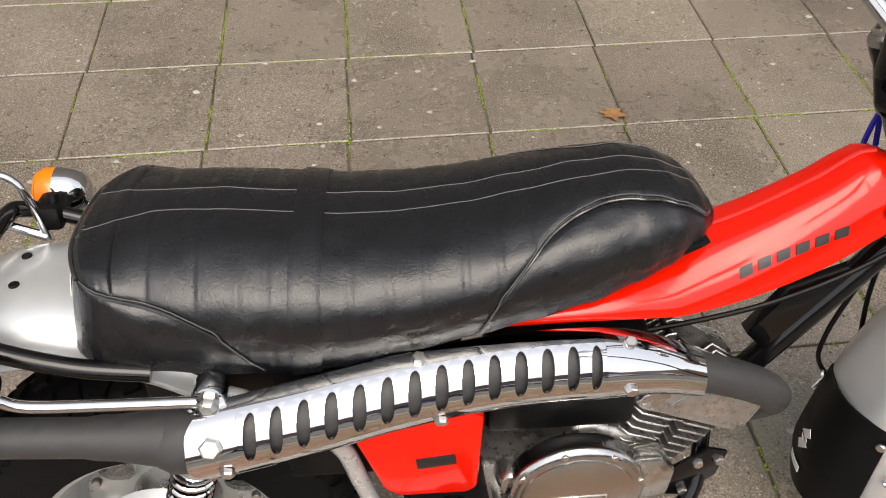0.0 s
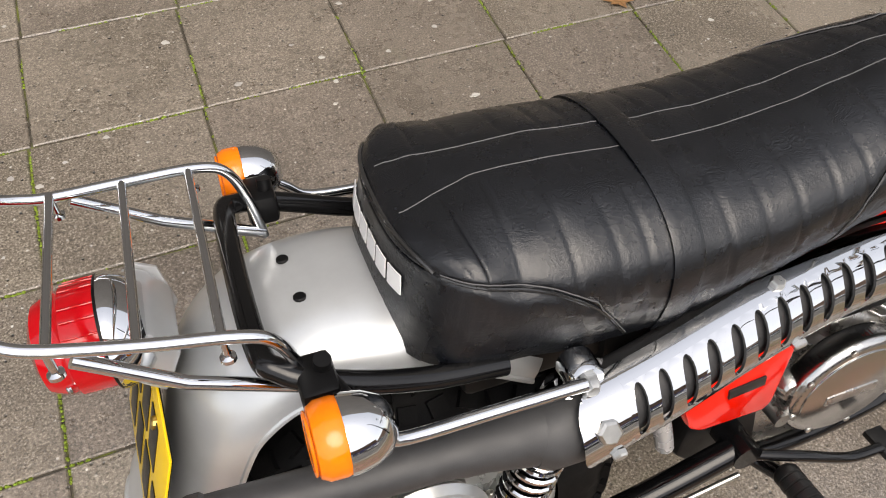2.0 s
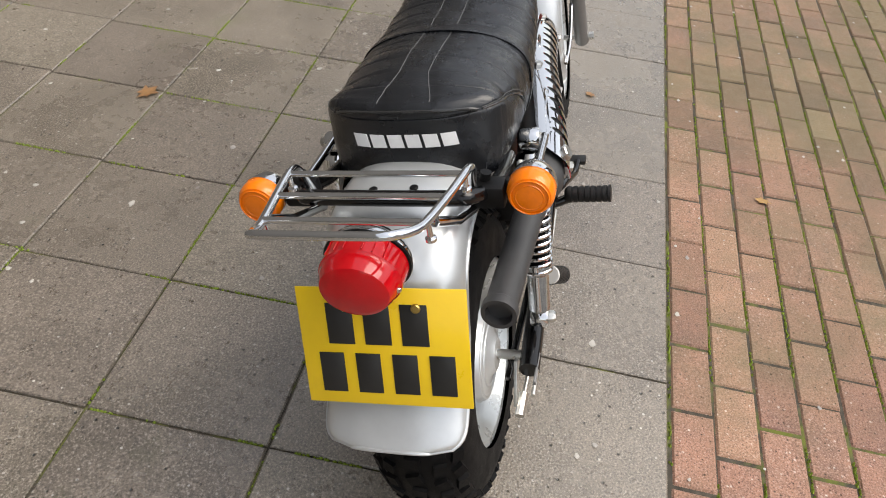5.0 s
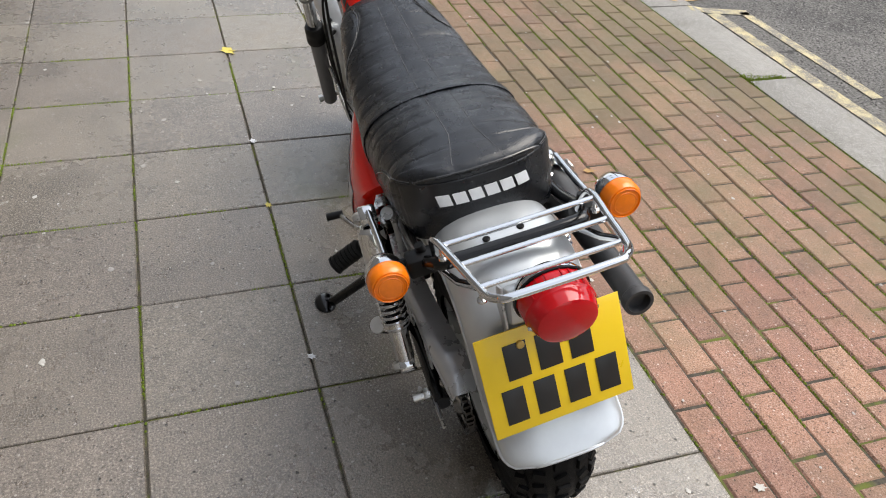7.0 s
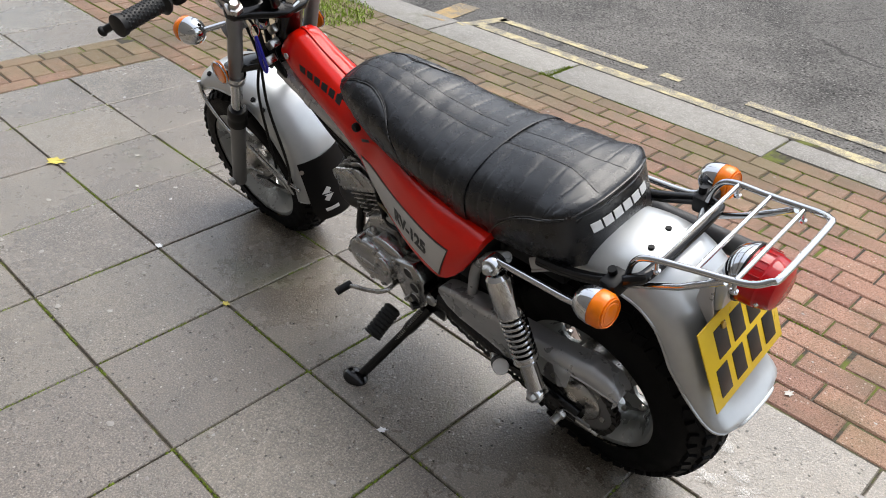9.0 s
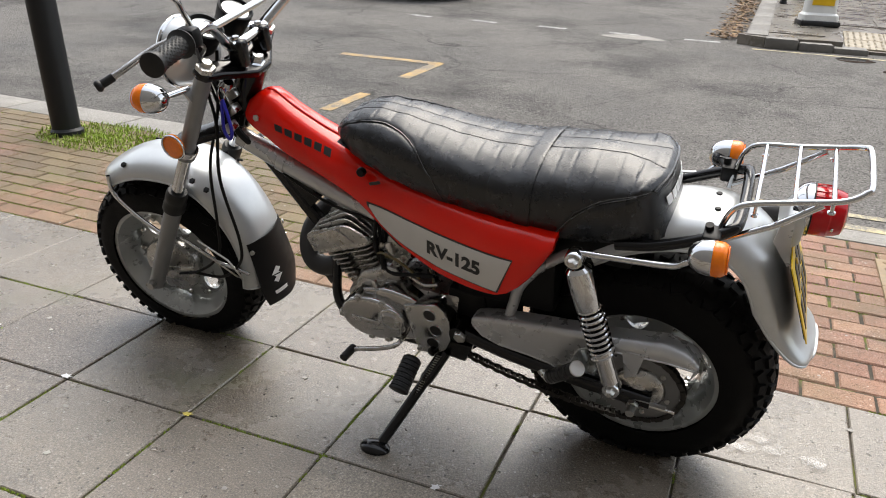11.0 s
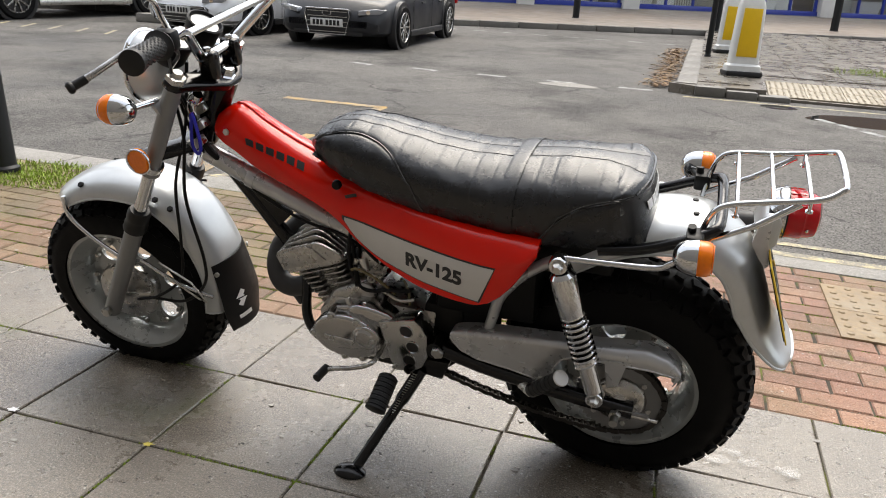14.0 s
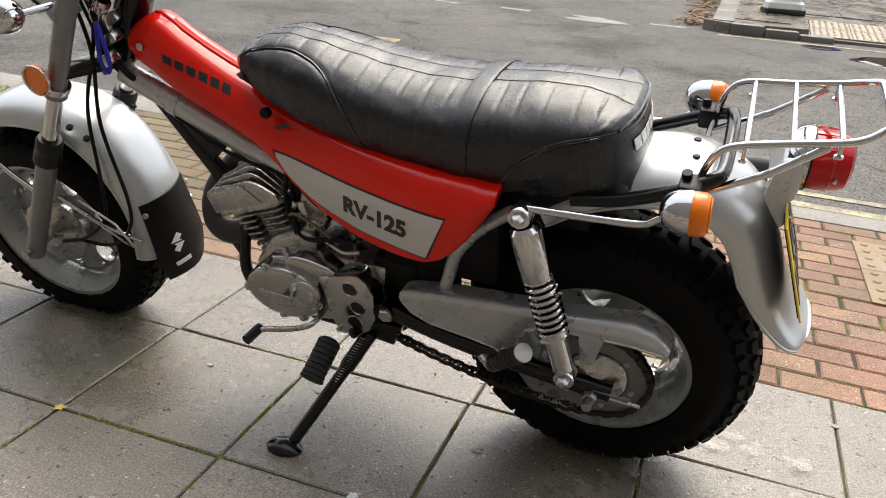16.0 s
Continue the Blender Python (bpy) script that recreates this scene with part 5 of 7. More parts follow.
plain("right_engine_cover", prism(ell(0.603, 0.385, 0.100, 0.092, 56), -0.132, -0.09, 0.014, None, 4), M_COVER, engine, "polished round alloy clutch cover")
plain("clutch_disc", prism(ell(0.603, 0.385, 0.082, 0.075, 56), -0.1345, -0.12, 0.002, None, 2), M_COVER, engine)
plain("brand_mark", box((0.603, -0.1347, 0.378), (0.085, 0.003, 0.018), 0.001), M_CAST, engine)
for a in (15, 60, 105, 150, 195, 240, 285, 330):
    plain("cover_screw", bolt((0.603 + 0.092 * math.cos(radians(a)), -0.130, 0.385 + 0.084 * math.sin(radians(a))), (0, -1, 0), 0.005, 0.003), M_STEEL, engine)
plain("kick_boss", lathe([(0, 0.03), (0.016, 0.03), (0.020, 0.024), (0.024, 0), (0, 0)], (0.512, -0.09, 0.405), (0.512, -1, 0.405), 24), M_ALLOY, engine)
plain("oil_pump_cover", prism([(0.70, 0.35), (0.74, 0.36), (0.745, 0.41), (0.72, 0.44), (0.68, 0.44), (0.675, 0.38)], -0.122, -0.10, 0.006), M_ALLOY, engine)
mount = plain("engine_mount", prism([(0.735, 0.300), (0.790, 0.292), (0.835, 0.335), (0.845, 0.385), (0.815, 0.395), (0.755, 0.350)], -0.075, -0.069, 0.0015), M_BLACK, bike, "black engine mounting plate with four bolts")
for x, z in ((0.752, 0.312), (0.788, 0.306), (0.800, 0.368), (0.832, 0.372)):
    plain("mount_bolt", bolt((x, -0.075, z), (0, -1, 0), 0.0085, 0.008), M_STEEL, mount)
plain("kick_shaft", tube([(0.50, -0.08, 0.36), (0.50, -0.13, 0.36)], 0.012), M_STEEL, engine)
plain("right_case", box((0.70, -0.10, 0.395), (0.07, 0.04, 0.08), 0.014), M_ALLOY, engine)

# chain guard
GUARD = [(-0.117, 0.405, 0.398, 0.012), (-0.105, 0.418, 0.394, 0.018), (-0.085, 0.431, 0.398, 0.022), (-0.044, 0.443, 0.405, 0.024), (0.01, 0.441, 0.407, 0.022), (0.08, 0.435, 0.405, 0.018), (0.11, 0.435, 0.402, 0.016), (0.135, 0.434, 0.392, 0.015),
         (0.147, 0.434, 0.372, 0.014), (0.158, 0.433, 0.342, 0.014), (0.168, 0.432, 0.322, 0.014), (0.184, 0.431, 0.318, 0.014), (0.206, 0.430, 0.328, 0.014), (0.26, 0.426, 0.338, 0.014), (0.324, 0.420, 0.346, 0.013), (0.365, 0.414, 0.362, 0.012), (0.385, 0.410, 0.382, 0.008), (0.392, 0.405, 0.396, 0.004)]
GX = [-0.117 + 0.509 * k / 90 for k in range(91)]


def guard_sheet(i, j):
    """Side plate with a rounded shoulder that turns inwards over the chain."""
    zt, zb, r_ = lerp(GUARD, GX[i])
    y0 = 0.152 - 0.010 * max(0.0, -GX[i] / 0.117)
    if j < 4:
        return V(GX[i], y0, zb + (zt - r_ - zb) * j / 4)
    if j < 11:
        a = (j - 4) / 6 * math.pi / 2
        return V(GX[i], y0 - r_ * (1 - math.cos(a)), zt - r_ + r_ * math.sin(a))
    return V(GX[i], y0 - r_ - 0.034 * (j - 10) / 3, zt - 0.003 * (j - 10) / 3)


guard = plain("chain_guard", thicken(grid(guard_sheet, 91, 14), 0.0022), M_GUARD, bike, "silver-grey painted chain guard", 60)
plain("rolled_edge", tube([guard_sheet(i, 0) for i in range(91)], 0.0022, 8), M_GUARD, guard)
plain("guard_stay", prism([(0.042, 0.415), (-0.006, 0.415), (0.008, 0.352), (0.032, 0.340)], 0.150, 0.154), M_GUARD, guard)
plain("guard_bolt", bolt((0.178, 0.152, 0.328), (0, 1, 0), 0.006, 0.004), M_STEEL, guard)
for x, z in ((0.318, 0.372), (0.258, 0.378), (0.222, 0.362)):
    plain("guard_rivet", box((x, 0.1525, z), (0.014, 0.003, 0.003), 0.0012), M_GUARD, guard)


# pegs, stand, pedals
def peg(name, a, b, r, label, ribs=7):
    a, b = Vector(a), Vector(b)
    L2 = (b - a).length
    prof = [(0, 0), (r * 0.7, 0), (r * 0.9, 0.004)]
    for k in range(ribs):
        d0 = 0.006 + (L2 - 0.012) * k / ribs
        d1 = 0.006 + (L2 - 0.012) * (k + 1) / ribs
        prof += [(r, d0 + 0.001), (r, d1 - 0.003), (r * 0.9, d1 - 0.002), (r * 0.9, d1)]
    prof += [(r * 1.05, L2 - 0.006), (r * 1.05, L2 - 0.001), (r * 0.9, L2), (0, L2)]
    return plain(name, lathe(prof, a, b, 20), M_GRIP, bike, label)


peg("foot_peg", (0.528, 0.200, 0.284), (0.534, 0.280, 0.243), 0.024, "black rubber foot peg")
peg("foot_peg", (0.490, -0.165, 0.300), (0.490, -0.268, 0.304), 0.019, "black rubber foot peg")
pl = peg("rear_foot_peg", (0.196, 0.168, 0.300), (0.121, 0.228, 0.404), 0.017, "folded rubber rear foot peg")
pr = peg("rear_foot_peg", (0.196, -0.190, 0.318), (0.140, -0.176, 0.366), 0.018, "folded rubber rear foot peg")
plain("peg_cap", lathe([(0, 0.003), (0.0165, 0.003), (0.018, 0), (0, 0)], (0.121, 0.228, 0.404), (0.121 - 0.49, 0.228 + 0.40, 0.404 + 0.70), 24), M_DECAL, pl)
plain("peg_cap", lathe([(0, 0.003), (0.0165, 0.003), (0.018, 0), (0, 0)], (0.140, -0.176, 0.366), (0.140 - 0.56, -0.176 + 0.14, 0.366 + 0.48), 24), M_DECAL, pr)
for s in (1, -1):
    plain("peg_bracket", tube(spline([(0.46, s * 0.105, 0.29), (0.48, s * 0.13, 0.278), (0.495, s * 0.17, 0.285)]), 0.011), M_BLACK)
    plain("rear_peg_bracket", tube([(0.22, s * 0.150, 0.30 if s > 0 else 0.308), (0.192, s * 0.176, 0.304 if s > 0 else 0.312)], 0.013), M_STEEL)
stand = plain("side_stand", tube(spline([(0.476, 0.130, 0.258), (0.511, 0.195, 0.196), (0.546, 0.262, 0.136), (0.580, 0.328, 0.080)]), [0.017] * 6 + [0.013] * 12 + [0.013], 14), M_BLACK, bike, "black steel side stand folded out")
foot_w = BIKE @ V(0.585, 0.335, 0.085)
fm = BIKE.inverted() @ Matrix.Translation((foot_w.x, foot_w.y, 0.0))
bm = lathe([(0, 0.022), (0.018, 0.020), (0.030, 0.012), (0.034, 0.006), (0.034, 0.001), (0.0, 0.001)], (0, 0, 0), (0, 0, 1), 28)
bmesh.ops.transform(bm, matrix=fm @ Matrix.Diagonal((1.15, 0.85, 1, 1)), verts=bm.verts)
plain("stand_foot", bm, M_BLACK, stand, "domed black stand foot")
sp0, sp1 = V(0.482, 0.150, 0.262), V(0.528, 0.235, 0.165)
dd = (sp1 - sp0).normalized()
uu = dd.orthogonal().normalized()
plain("stand_spring", tube([sp0 + (sp1 - sp0) * (k / 200) + 0.005 * (math.cos(k * 0.7) * uu + math.sin(k * 0.7) * dd.cross(uu)) for k in range(201)], 0.0013, 5), M_STEEL, stand)
plain("stand_bracket", prism([(0.40, 0.30), (0.50, 0.30), (0.50, 0.255), (0.42, 0.245)], 0.09, 0.135, 0.005), M_BLACK)
pedal = plain("brake_pedal", tube(spline([(0.43, -0.14, 0.335), (0.52, -0.165, 0.315), (0.60, -0.175, 0.282), (0.655, -0.178, 0.280)]), 0.008), M_BLACK, bike, "black rear brake pedal")
plain("pedal_pad", box((0.667, -0.172, 0.277), (0.03, 0.05, 0.012), 0.003), M_GRIP, pedal)
plain("brake_rod", tube(spline([(0.43, -0.15, 0.30), (0.2, -0.150, 0.262), (-0.055, -0.135, 0.215)]), 0.004), M_STEEL, pedal)
plain("brake_arm", prism([(0.0, 0.287), (-0.015, 0.29), (-0.062, 0.22), (-0.05, 0.212)], -0.128, -0.122, 0.001), M_STEEL, pedal)
plain("rod_nut", tube([(-0.03, -0.136, 0.222), (-0.075, -0.134, 0.211)], 0.009, 8), M_STEEL, pedal)
plain("torque_arm", tube([(-0.01, -0.105, 0.235), (0.20, -0.125, 0.295), (0.40, -0.13, 0.33)], 0.007), M_BLACK)

# front end, turned slightly to the left
OFF = V(0.055, 0, 0.008)
FDIR = (V(FX, 0, FZ) - (STEM + OFF)).normalized()
for s in (1, -1):
    topc = STEM + OFF + V(0, s * 0.130, 0) - FDIR * 0.01
    axl = V(FX, s * 0.128, FZ)
    L_ = (axl - topc).length
    fork = steered("fork_leg", lathe([(0, 0.012), (0.0195, 0.012), (0.0195, 0.258), (0.024, 0.26), (0.024, 0.281), (0.018, 0.283), (0, 0.283)], topc, axl, 28), M_FORK, bike, "grey painted fork leg with rubber boot")
    steered("fork_tube", tube([topc + (axl - topc) * 0.26, topc + (axl - topc) * 0.64], 0.0165, 20), M_CHROME, fork)
    steered("fork_boot", lathe([(0, 0.405), (0.024, 0.405), (0.028, 0.415), (0.028, 0.435), (0.0265, 0.445), (0.029, 0.452), (0.029, 0.472), (0, 0.472)], topc, axl, 24), M_GRIP, fork, "black rubber dust boot")
    steered("fork_slider", lathe([(0, 0.455), (0.021, 0.455), (0.023, 0.475), (0.022, L_ - 0.03), (0.022, L_ + 0.02), (0.014, L_ + 0.028), (0, L_ + 0.028)], topc, axl, 24), M_FORK, fork)
    steered("fork_cap", lathe([(0, -0.012), (0.011, -0.012), (0.014, -0.008), (0.014, -0.002), (0.022, 0.0), (0.023, 0.012), (0, 0.012)], topc, axl, 6), M_STEEL, fork)
    steered("fork_clamp_ring", lathe([(0.0, 0.252), (0.027, 0.252), (0.028, 0.257), (0.027, 0.268), (0, 0.268)], topc, axl, 24), M_CHROME, fork)
    p = topc + (axl - topc).normalized() * 0.232 + V(0.016, s * 0.030, 0.004)
    refl = steered("side_reflector", lathe([(0, 0.014), (0.028, 0.012), (0.030, 0.006), (0.030, 0), (0, 0)], p, p + V(0.15, s, 0.05), 32), M_AMBER, bike, "round amber side reflector")
    steered("reflector_ring", tube([p + V(0.0, s * 0.010, 0) + 0.0305 * (math.cos(a) * V(1, 0, 0) + math.sin(a) * V(0, 0, 1)) for a in [2 * math.pi * k / 28 for k in range(28)]], 0.0025, 6, True), M_CHROME, refl)
    steered("axle_clamp", tube([axl + V(0, s * 0.024, 0), axl + V(0, s * 0.038, 0)], 0.013, 8), M_STEEL, fork)
    sg = V(1.132, s * 0.205, 0.889)
    signal(sg, (1, s * 0.10, 0.03), (1.085, s * 0.135, 0.888), steered)
    steered("signal_bracket", tube([(1.088, s * 0.145, 0.868), (1.06, s * 0.10, 0.885)], 0.017), M_FORK)
steered("front_axle", tube([(FX, -0.155, FZ), (FX, 0.165, FZ)], 0.008), M_STEEL)
steered("front_brake_plate", lathe([(0, 0.03), (0.03, 0.03), (0.045, 0.018), (0.085, 0.012), (0.09, 0), (0, 0)], (FX, 0.052, FZ), (FX, 1, FZ), 40), M_CAST, front_wheel, "cast alloy front brake plate")
steered("brake_arm", prism([(FX - 0.02, FZ + 0.01), (FX - 0.005, FZ + 0.02), (FX - 0.10, FZ + 0.035), (FX - 0.105, FZ + 0.02)], 0.088, 0.094, 0.001), M_STEEL, front_wheel)
yk = [(-0.030, -0.028), (-0.030, 0.028), (0.018, 0.108), (0.034, 0.146), (0.054, 0.154), (0.074, 0.146), (0.078, 0.112), (0.046, 0.055)]
yk += [(x, -y) for x, y in yk[:1:-1]]
AHEAD = V(RAKE.z, 0, -RAKE.x)
yoke = prism(yk, -0.043, -0.021, 0.007, None, 3, "xy")
bmesh.ops.transform(yoke, matrix=Matrix.Translation(STEM) @ Matrix((AHEAD, V(0, 1, 0), RAKE)).transposed().to_4x4(), verts=yoke.verts)
steered("top_yoke", yoke, M_BLACK, bike, "black top yoke")
steered("lower_yoke", prism([(1.045, -0.04), (1.045, 0.04), (1.13, 0.15), (1.175, 0.14), (1.175, 0.09), (1.13, 0.04), (1.13, -0.04), (1.175, -0.09), (1.175, -0.14), (1.13, -0.15)], 0.732, 0.752, 0.006, None, 2, "xy"), M_BLACK)
steered("stem_nut", lathe([(0, 0.022), (0.014, 0.020), (0.017, 0.014), (0.019, 0.004), (0.025, 0.0), (0, 0)], STEM + RAKE * -0.022, STEM + RAKE, 6), M_CHROME)
# handlebar
def sided(name, bm, mat, parent=None, label="", angle=35):
    """Controls on the bar's ends; those on its right half sit lower."""
    if sum(v.co.y for v in bm.verts) < 0:
        bmesh.ops.translate(bm, vec=(-0.003, 0, -0.028), verts=bm.verts)
    return steered(name, bm, mat, parent, label, angle)


hb_left = [(0.862, 0.463, 1.099), (0.888, 0.33, 1.094), (0.912, 0.24, 1.084), (0.945, 0.17, 1.046), (0.985, 0.09, 0.986), (0.992, 0.06, 0.970)]
hb = spline(hb_left + [(x - 0.01 * y, -y, z - 0.075 * max(0, y - 0.05)) for x, y, z in hb_left[::-1]], 6)
bars = steered("handlebar", tube(hb, 0.0112, 16), M_CHROME, bike, "chrome braced handlebar with black grips")
steered("brace_bar", tube([(0.938, 0.205, 1.062), (0.912, -0.235, 1.062)], 0.0085), M_CHROME, bars)
for s in (1, -1):
    steered("bar_clamp", box((0.992, s * 0.048, 0.948), (0.045, 0.028, 0.066), 0.009), M_BLACK, bars)
    steered("clamp_bolt", bolt((0.992, s * 0.048, 0.980), (0, 0, 1), 0.009, 0.008), M_CHROME, bars)
    ga, gb = V(0.888, s * 0.345, 1.092), V(0.864, s * 0.463, 1.099)
    grip = sided("grip", lathe([(0, 0), (0.026, 0), (0.028, 0.006), (0.022, 0.010), (0.0185, 0.014), (0.0185, 0.108), (0.023, 0.110), (0.023, 0.120), (0.012, 0.123), (0, 0.123)], ga, gb, 24), M_GRIP, bars, "black ribbed rubber grip")
    bm = bmesh.new()
    gd = (gb - ga).normalized()
    gu = gd.orthogonal().normalized()
    for r_ in range(12):
        for k in range(16):
            a = 2 * math.pi * (k + 0.5 * (r_ % 2)) / 16
            rad = math.cos(a) * gu + math.sin(a) * gd.cross(gu)
            c = ga + gd * (0.018 + r_ * 0.0078) + rad * 0.0188
            mm = Matrix((gd, rad, gd.cross(rad))).transposed().to_4x4()
            b2 = bmesh.new()
            vs = [b2.verts.new(mm @ Vector(q)) for q in ((-0.0034, 0, 0), (0, 0, -0.0028), (0.0034, 0, 0), (0, 0, 0.0028), (0, 0.0016, 0))]
            for q in ((0, 1, 4), (1, 2, 4), (2, 3, 4), (3, 0, 4)):
                b2.faces.new([vs[i] for i in q])
            bmesh.ops.translate(b2, vec=c, verts=b2.verts)
            merge(bm, b2)
    sided("grip_ribs", bm, M_GRIP, grip)
    sided("switch_housing", box((0.893, s * 0.315, 1.092), (0.042, 0.03, 0.04), 0.009), M_SATIN if s > 0 else M_CHROME, bars, "handlebar control housing")
    lv = sided("hand_lever", tube(spline([(0.908, s * 0.30, 1.085), (0.945, s * 0.318, 1.080), (0.970, s * 0.35, 1.070), (0.995, s * 0.40, 1.052), (1.020, s * 0.435, 1.037)]), [0.009] * 6 + [0.0065] * 14 + [0.007] * 4 + [0.007], 12), M_ALLOY, bars, "polished alloy hand lever with black tip")
    sided("lever_tip", tube(spline([(1.006, s * 0.417, 1.0445), (1.017, s * 0.431, 1.0385), (1.028, s * 0.446, 1.033)]), [0.0085] * 9 + [0.011, 0.012, 0.011, 0.008], 12), M_GRIP, lv)
    stem = sided("mirror_stem", tube(spline([(0.905, s * 0.285, 1.095), (0.913, s * 0.292, 1.13), (0.912, s * 0.305, 1.158), (0.925, s * 0.318, 1.174), (0.955, s * 0.335, 1.200), (0.965, s * 0.365, 1.27), (0.955, s * 0.385, 1.33)]), 0.0058), M_CHROME, bars, "chrome mirror stem")
    mr = sided("mirror", lathe([(0, 0.022), (0.03, 0.02), (0.052, 0.010), (0.055, 0.0), (0.05, -0.003), (0, -0.003)], (0.95, s * 0.39, 1.375), (2, s * 0.39, 1.375), 32), M_CHROME, bars, "round chrome mirror")
    gz = V(1.060, s * 0.062, 1.004)
    gdir = V(-0.55, 0, 0.84).normalized()
    gauge = steered("gauge", lathe([(0, -0.055), (0.032, -0.055), (0.038, -0.045), (0.041, -0.01), (0.043, 0.0), (0.043, 0.008), (0.0385, 0.010), (0.0335, 0.003), (0, 0.003)], gz, gz + gdir, 32), M_SATIN, bike, "round black instrument with pale reflection painted on its dial")
    steered("dial", lathe([(0, 0.005), (0.02, 0.0046), (0.0325, 0.0034)], gz, gz + gdir, 32), M_DIAL, gauge)
head = steered("headlight", lathe([(0, -0.085), (0.03, -0.082), (0.058, -0.065), (0.075, -0.035), (0.081, 0.0), (0.083, 0.012), (0.078, 0.02), (0, 0.026)], (1.185, 0, 0.915), (2.185, 0, 0.87), 40), M_SILVER, bike, "round silver headlight shell")
steered("headlight_rim", tube([V(1.197, 0.083 * math.cos(a), 0.9145 + 0.083 * math.sin(a)) for a in [2 * math.pi * k / 40 for k in range(40)]], 0.006, 8, True), M_CHROME, head)
steered("ignition_lock", lathe([(0, 0.03), (0.012, 0.03), (0.016, 0.024), (0.016, 0), (0, 0)], (1.045, 0.062, 0.862), (0.73, 0.15, 1.2), 20), M_CHROME)
key = steered("key_ring", tube([V(1.031, 0.095 + 0.012 * math.cos(a), 0.862 + 0.016 * math.sin(a)) for a in [2 * math.pi * k / 20 for k in range(20)]], 0.0016, 6, True), M_CHROME, bike, "key ring with blue ribbon tag")
steered("ribbon_tag", tube(spline([(1.030, 0.098, 0.850), (1.024, 0.100, 0.815), (1.022, 0.101, 0.77), (1.032, 0.101, 0.748), (1.044, 0.100, 0.768), (1.038, 0.099, 0.815), (1.031, 0.098, 0.848)]), 0.0042, 6), M_BLUE_TAG, key, "blue ribbon")
# cables
for name, pts, r_ in (("brake_cable", [(0.905, 0.29, 1.07), (0.96, 0.20, 1.02), (1.06, 0.11, 0.93), (1.075, 0.085, 0.78), (1.10, 0.095, 0.62), (1.075, 0.11, 0.45), (1.09, 0.115, 0.37), (1.17, 0.105, 0.30), (1.28, 0.095, 0.285)], 0.0042),
                      ("clutch_cable", [(0.905, 0.29, 1.075), (0.99, 0.19, 1.01), (1.07, 0.08, 0.88), (1.05, 0.06, 0.74), (0.95, 0.06, 0.66), (0.80, 0.09, 0.60), (0.665, 0.09, 0.56), (0.65, 0.088, 0.50)], 0.0038),
                      ("speedometer_cable", [(1.05, 0.05, 0.95), (1.075, 0.07, 0.80), (1.115, 0.10, 0.66), (1.13, 0.112, 0.50), (1.16, 0.108, 0.38), (1.25, 0.10, 0.30), (1.33, 0.095, 0.27)], 0.004),
                      ("throttle_cable", [(0.905, -0.29, 1.08), (0.98, -0.18, 1.02), (1.06, -0.06, 0.90), (1.02, -0.05, 0.75), (0.85, -0.05, 0.66), (0.62, -0.01, 0.585)], 0.0038),
                      ("wiring_loom", [(1.12, 0.0, 0.86), (1.06, 0.05, 0.80), (1.03, 0.06, 0.74), (0.98, 0.05, 0.69)], 0.009),
                      ("wiring_loom", [(1.10, 0.04, 0.90), (1.05, 0.075, 0.84), (1.06, 0.07, 0.76), (1.09, 0.05, 0.72)], 0.006),
                      ("wiring_loom", [(1.09, -0.03, 0.90), (1.05, -0.02, 0.82), (1.04, 0.04, 0.75)], 0.008)):
    steered(name, tube(spline(pts, 8), r_, 8), M_SATIN, bike)
for z, y in ((0.80, 0.05), (0.765, 0.075), (0.835, 0.03)):
    steered("wiring_connector", box((1.045, y, z), (0.034, 0.03, 0.022), 0.004, Matrix.Rotation(radians(30), 4, "Y")), M_STEEL, bike)
# front mudguard and flap
FF = spline([(1.555, 0, 0.548), (1.50, 0, 0.588), (1.42, 0, 0.622), (1.34, 0, 0.634), (1.25, 0, 0.628), (1.178, 0, 0.596), (1.120, 0, 0.540), (1.077, 0, 0.460), (1.057, 0, 0.385), (1.057, 0, 0.325), (1.066, 0, 0.255)], 5)
ff = steered("front_mudguard", thicken(fender_sheet(FF, 0.094, 0.052, 0.0, 0.13, V(FX, 0, FZ)), 0.002), M_SILVER, bike, "silver painted front mudguard", 50)
steered("rolled_edge", tube(edge_line(FF, 0.094, 0.052, 0.0, 0.13, V(FX, 0, FZ)), 0.0028, 8), M_SILVER, ff)
for x, y, z in ((1.425, 0.075, 0.600), (1.205, 0.078, 0.585), (1.165, 0.080, 0.565), (1.425, -0.075, 0.600), (1.205, -0.078, 0.585), (1.165, -0.080, 0.565)):
    steered("mudguard_bolt", bolt((x, y, z + 0.004), (0, y * 8, 1), 0.0085, 0.006), M_SATIN, ff)


def flap(i, j):
    a = -1 + 2 * j / 12
    t = i / 10
    w_ = 0.080 + 0.013 * t - 0.020 * max(0, t - 0.75) / 0.25
    return V(1.056 - 0.022 * math.sin(t * 1.6) + 0.034 * (1 - math.cos(a * 1.35)), a * w_, 0.408 - 0.212 * t)


fl = steered("mud_flap", thicken(grid(flap, 11, 13), 0.003), M_SATIN, ff, "black rubber mud flap with white mark")
fpos = lambda a, t: flap(t * 10, (a + 1) * 6) + V(-0.0065, 0, 0)
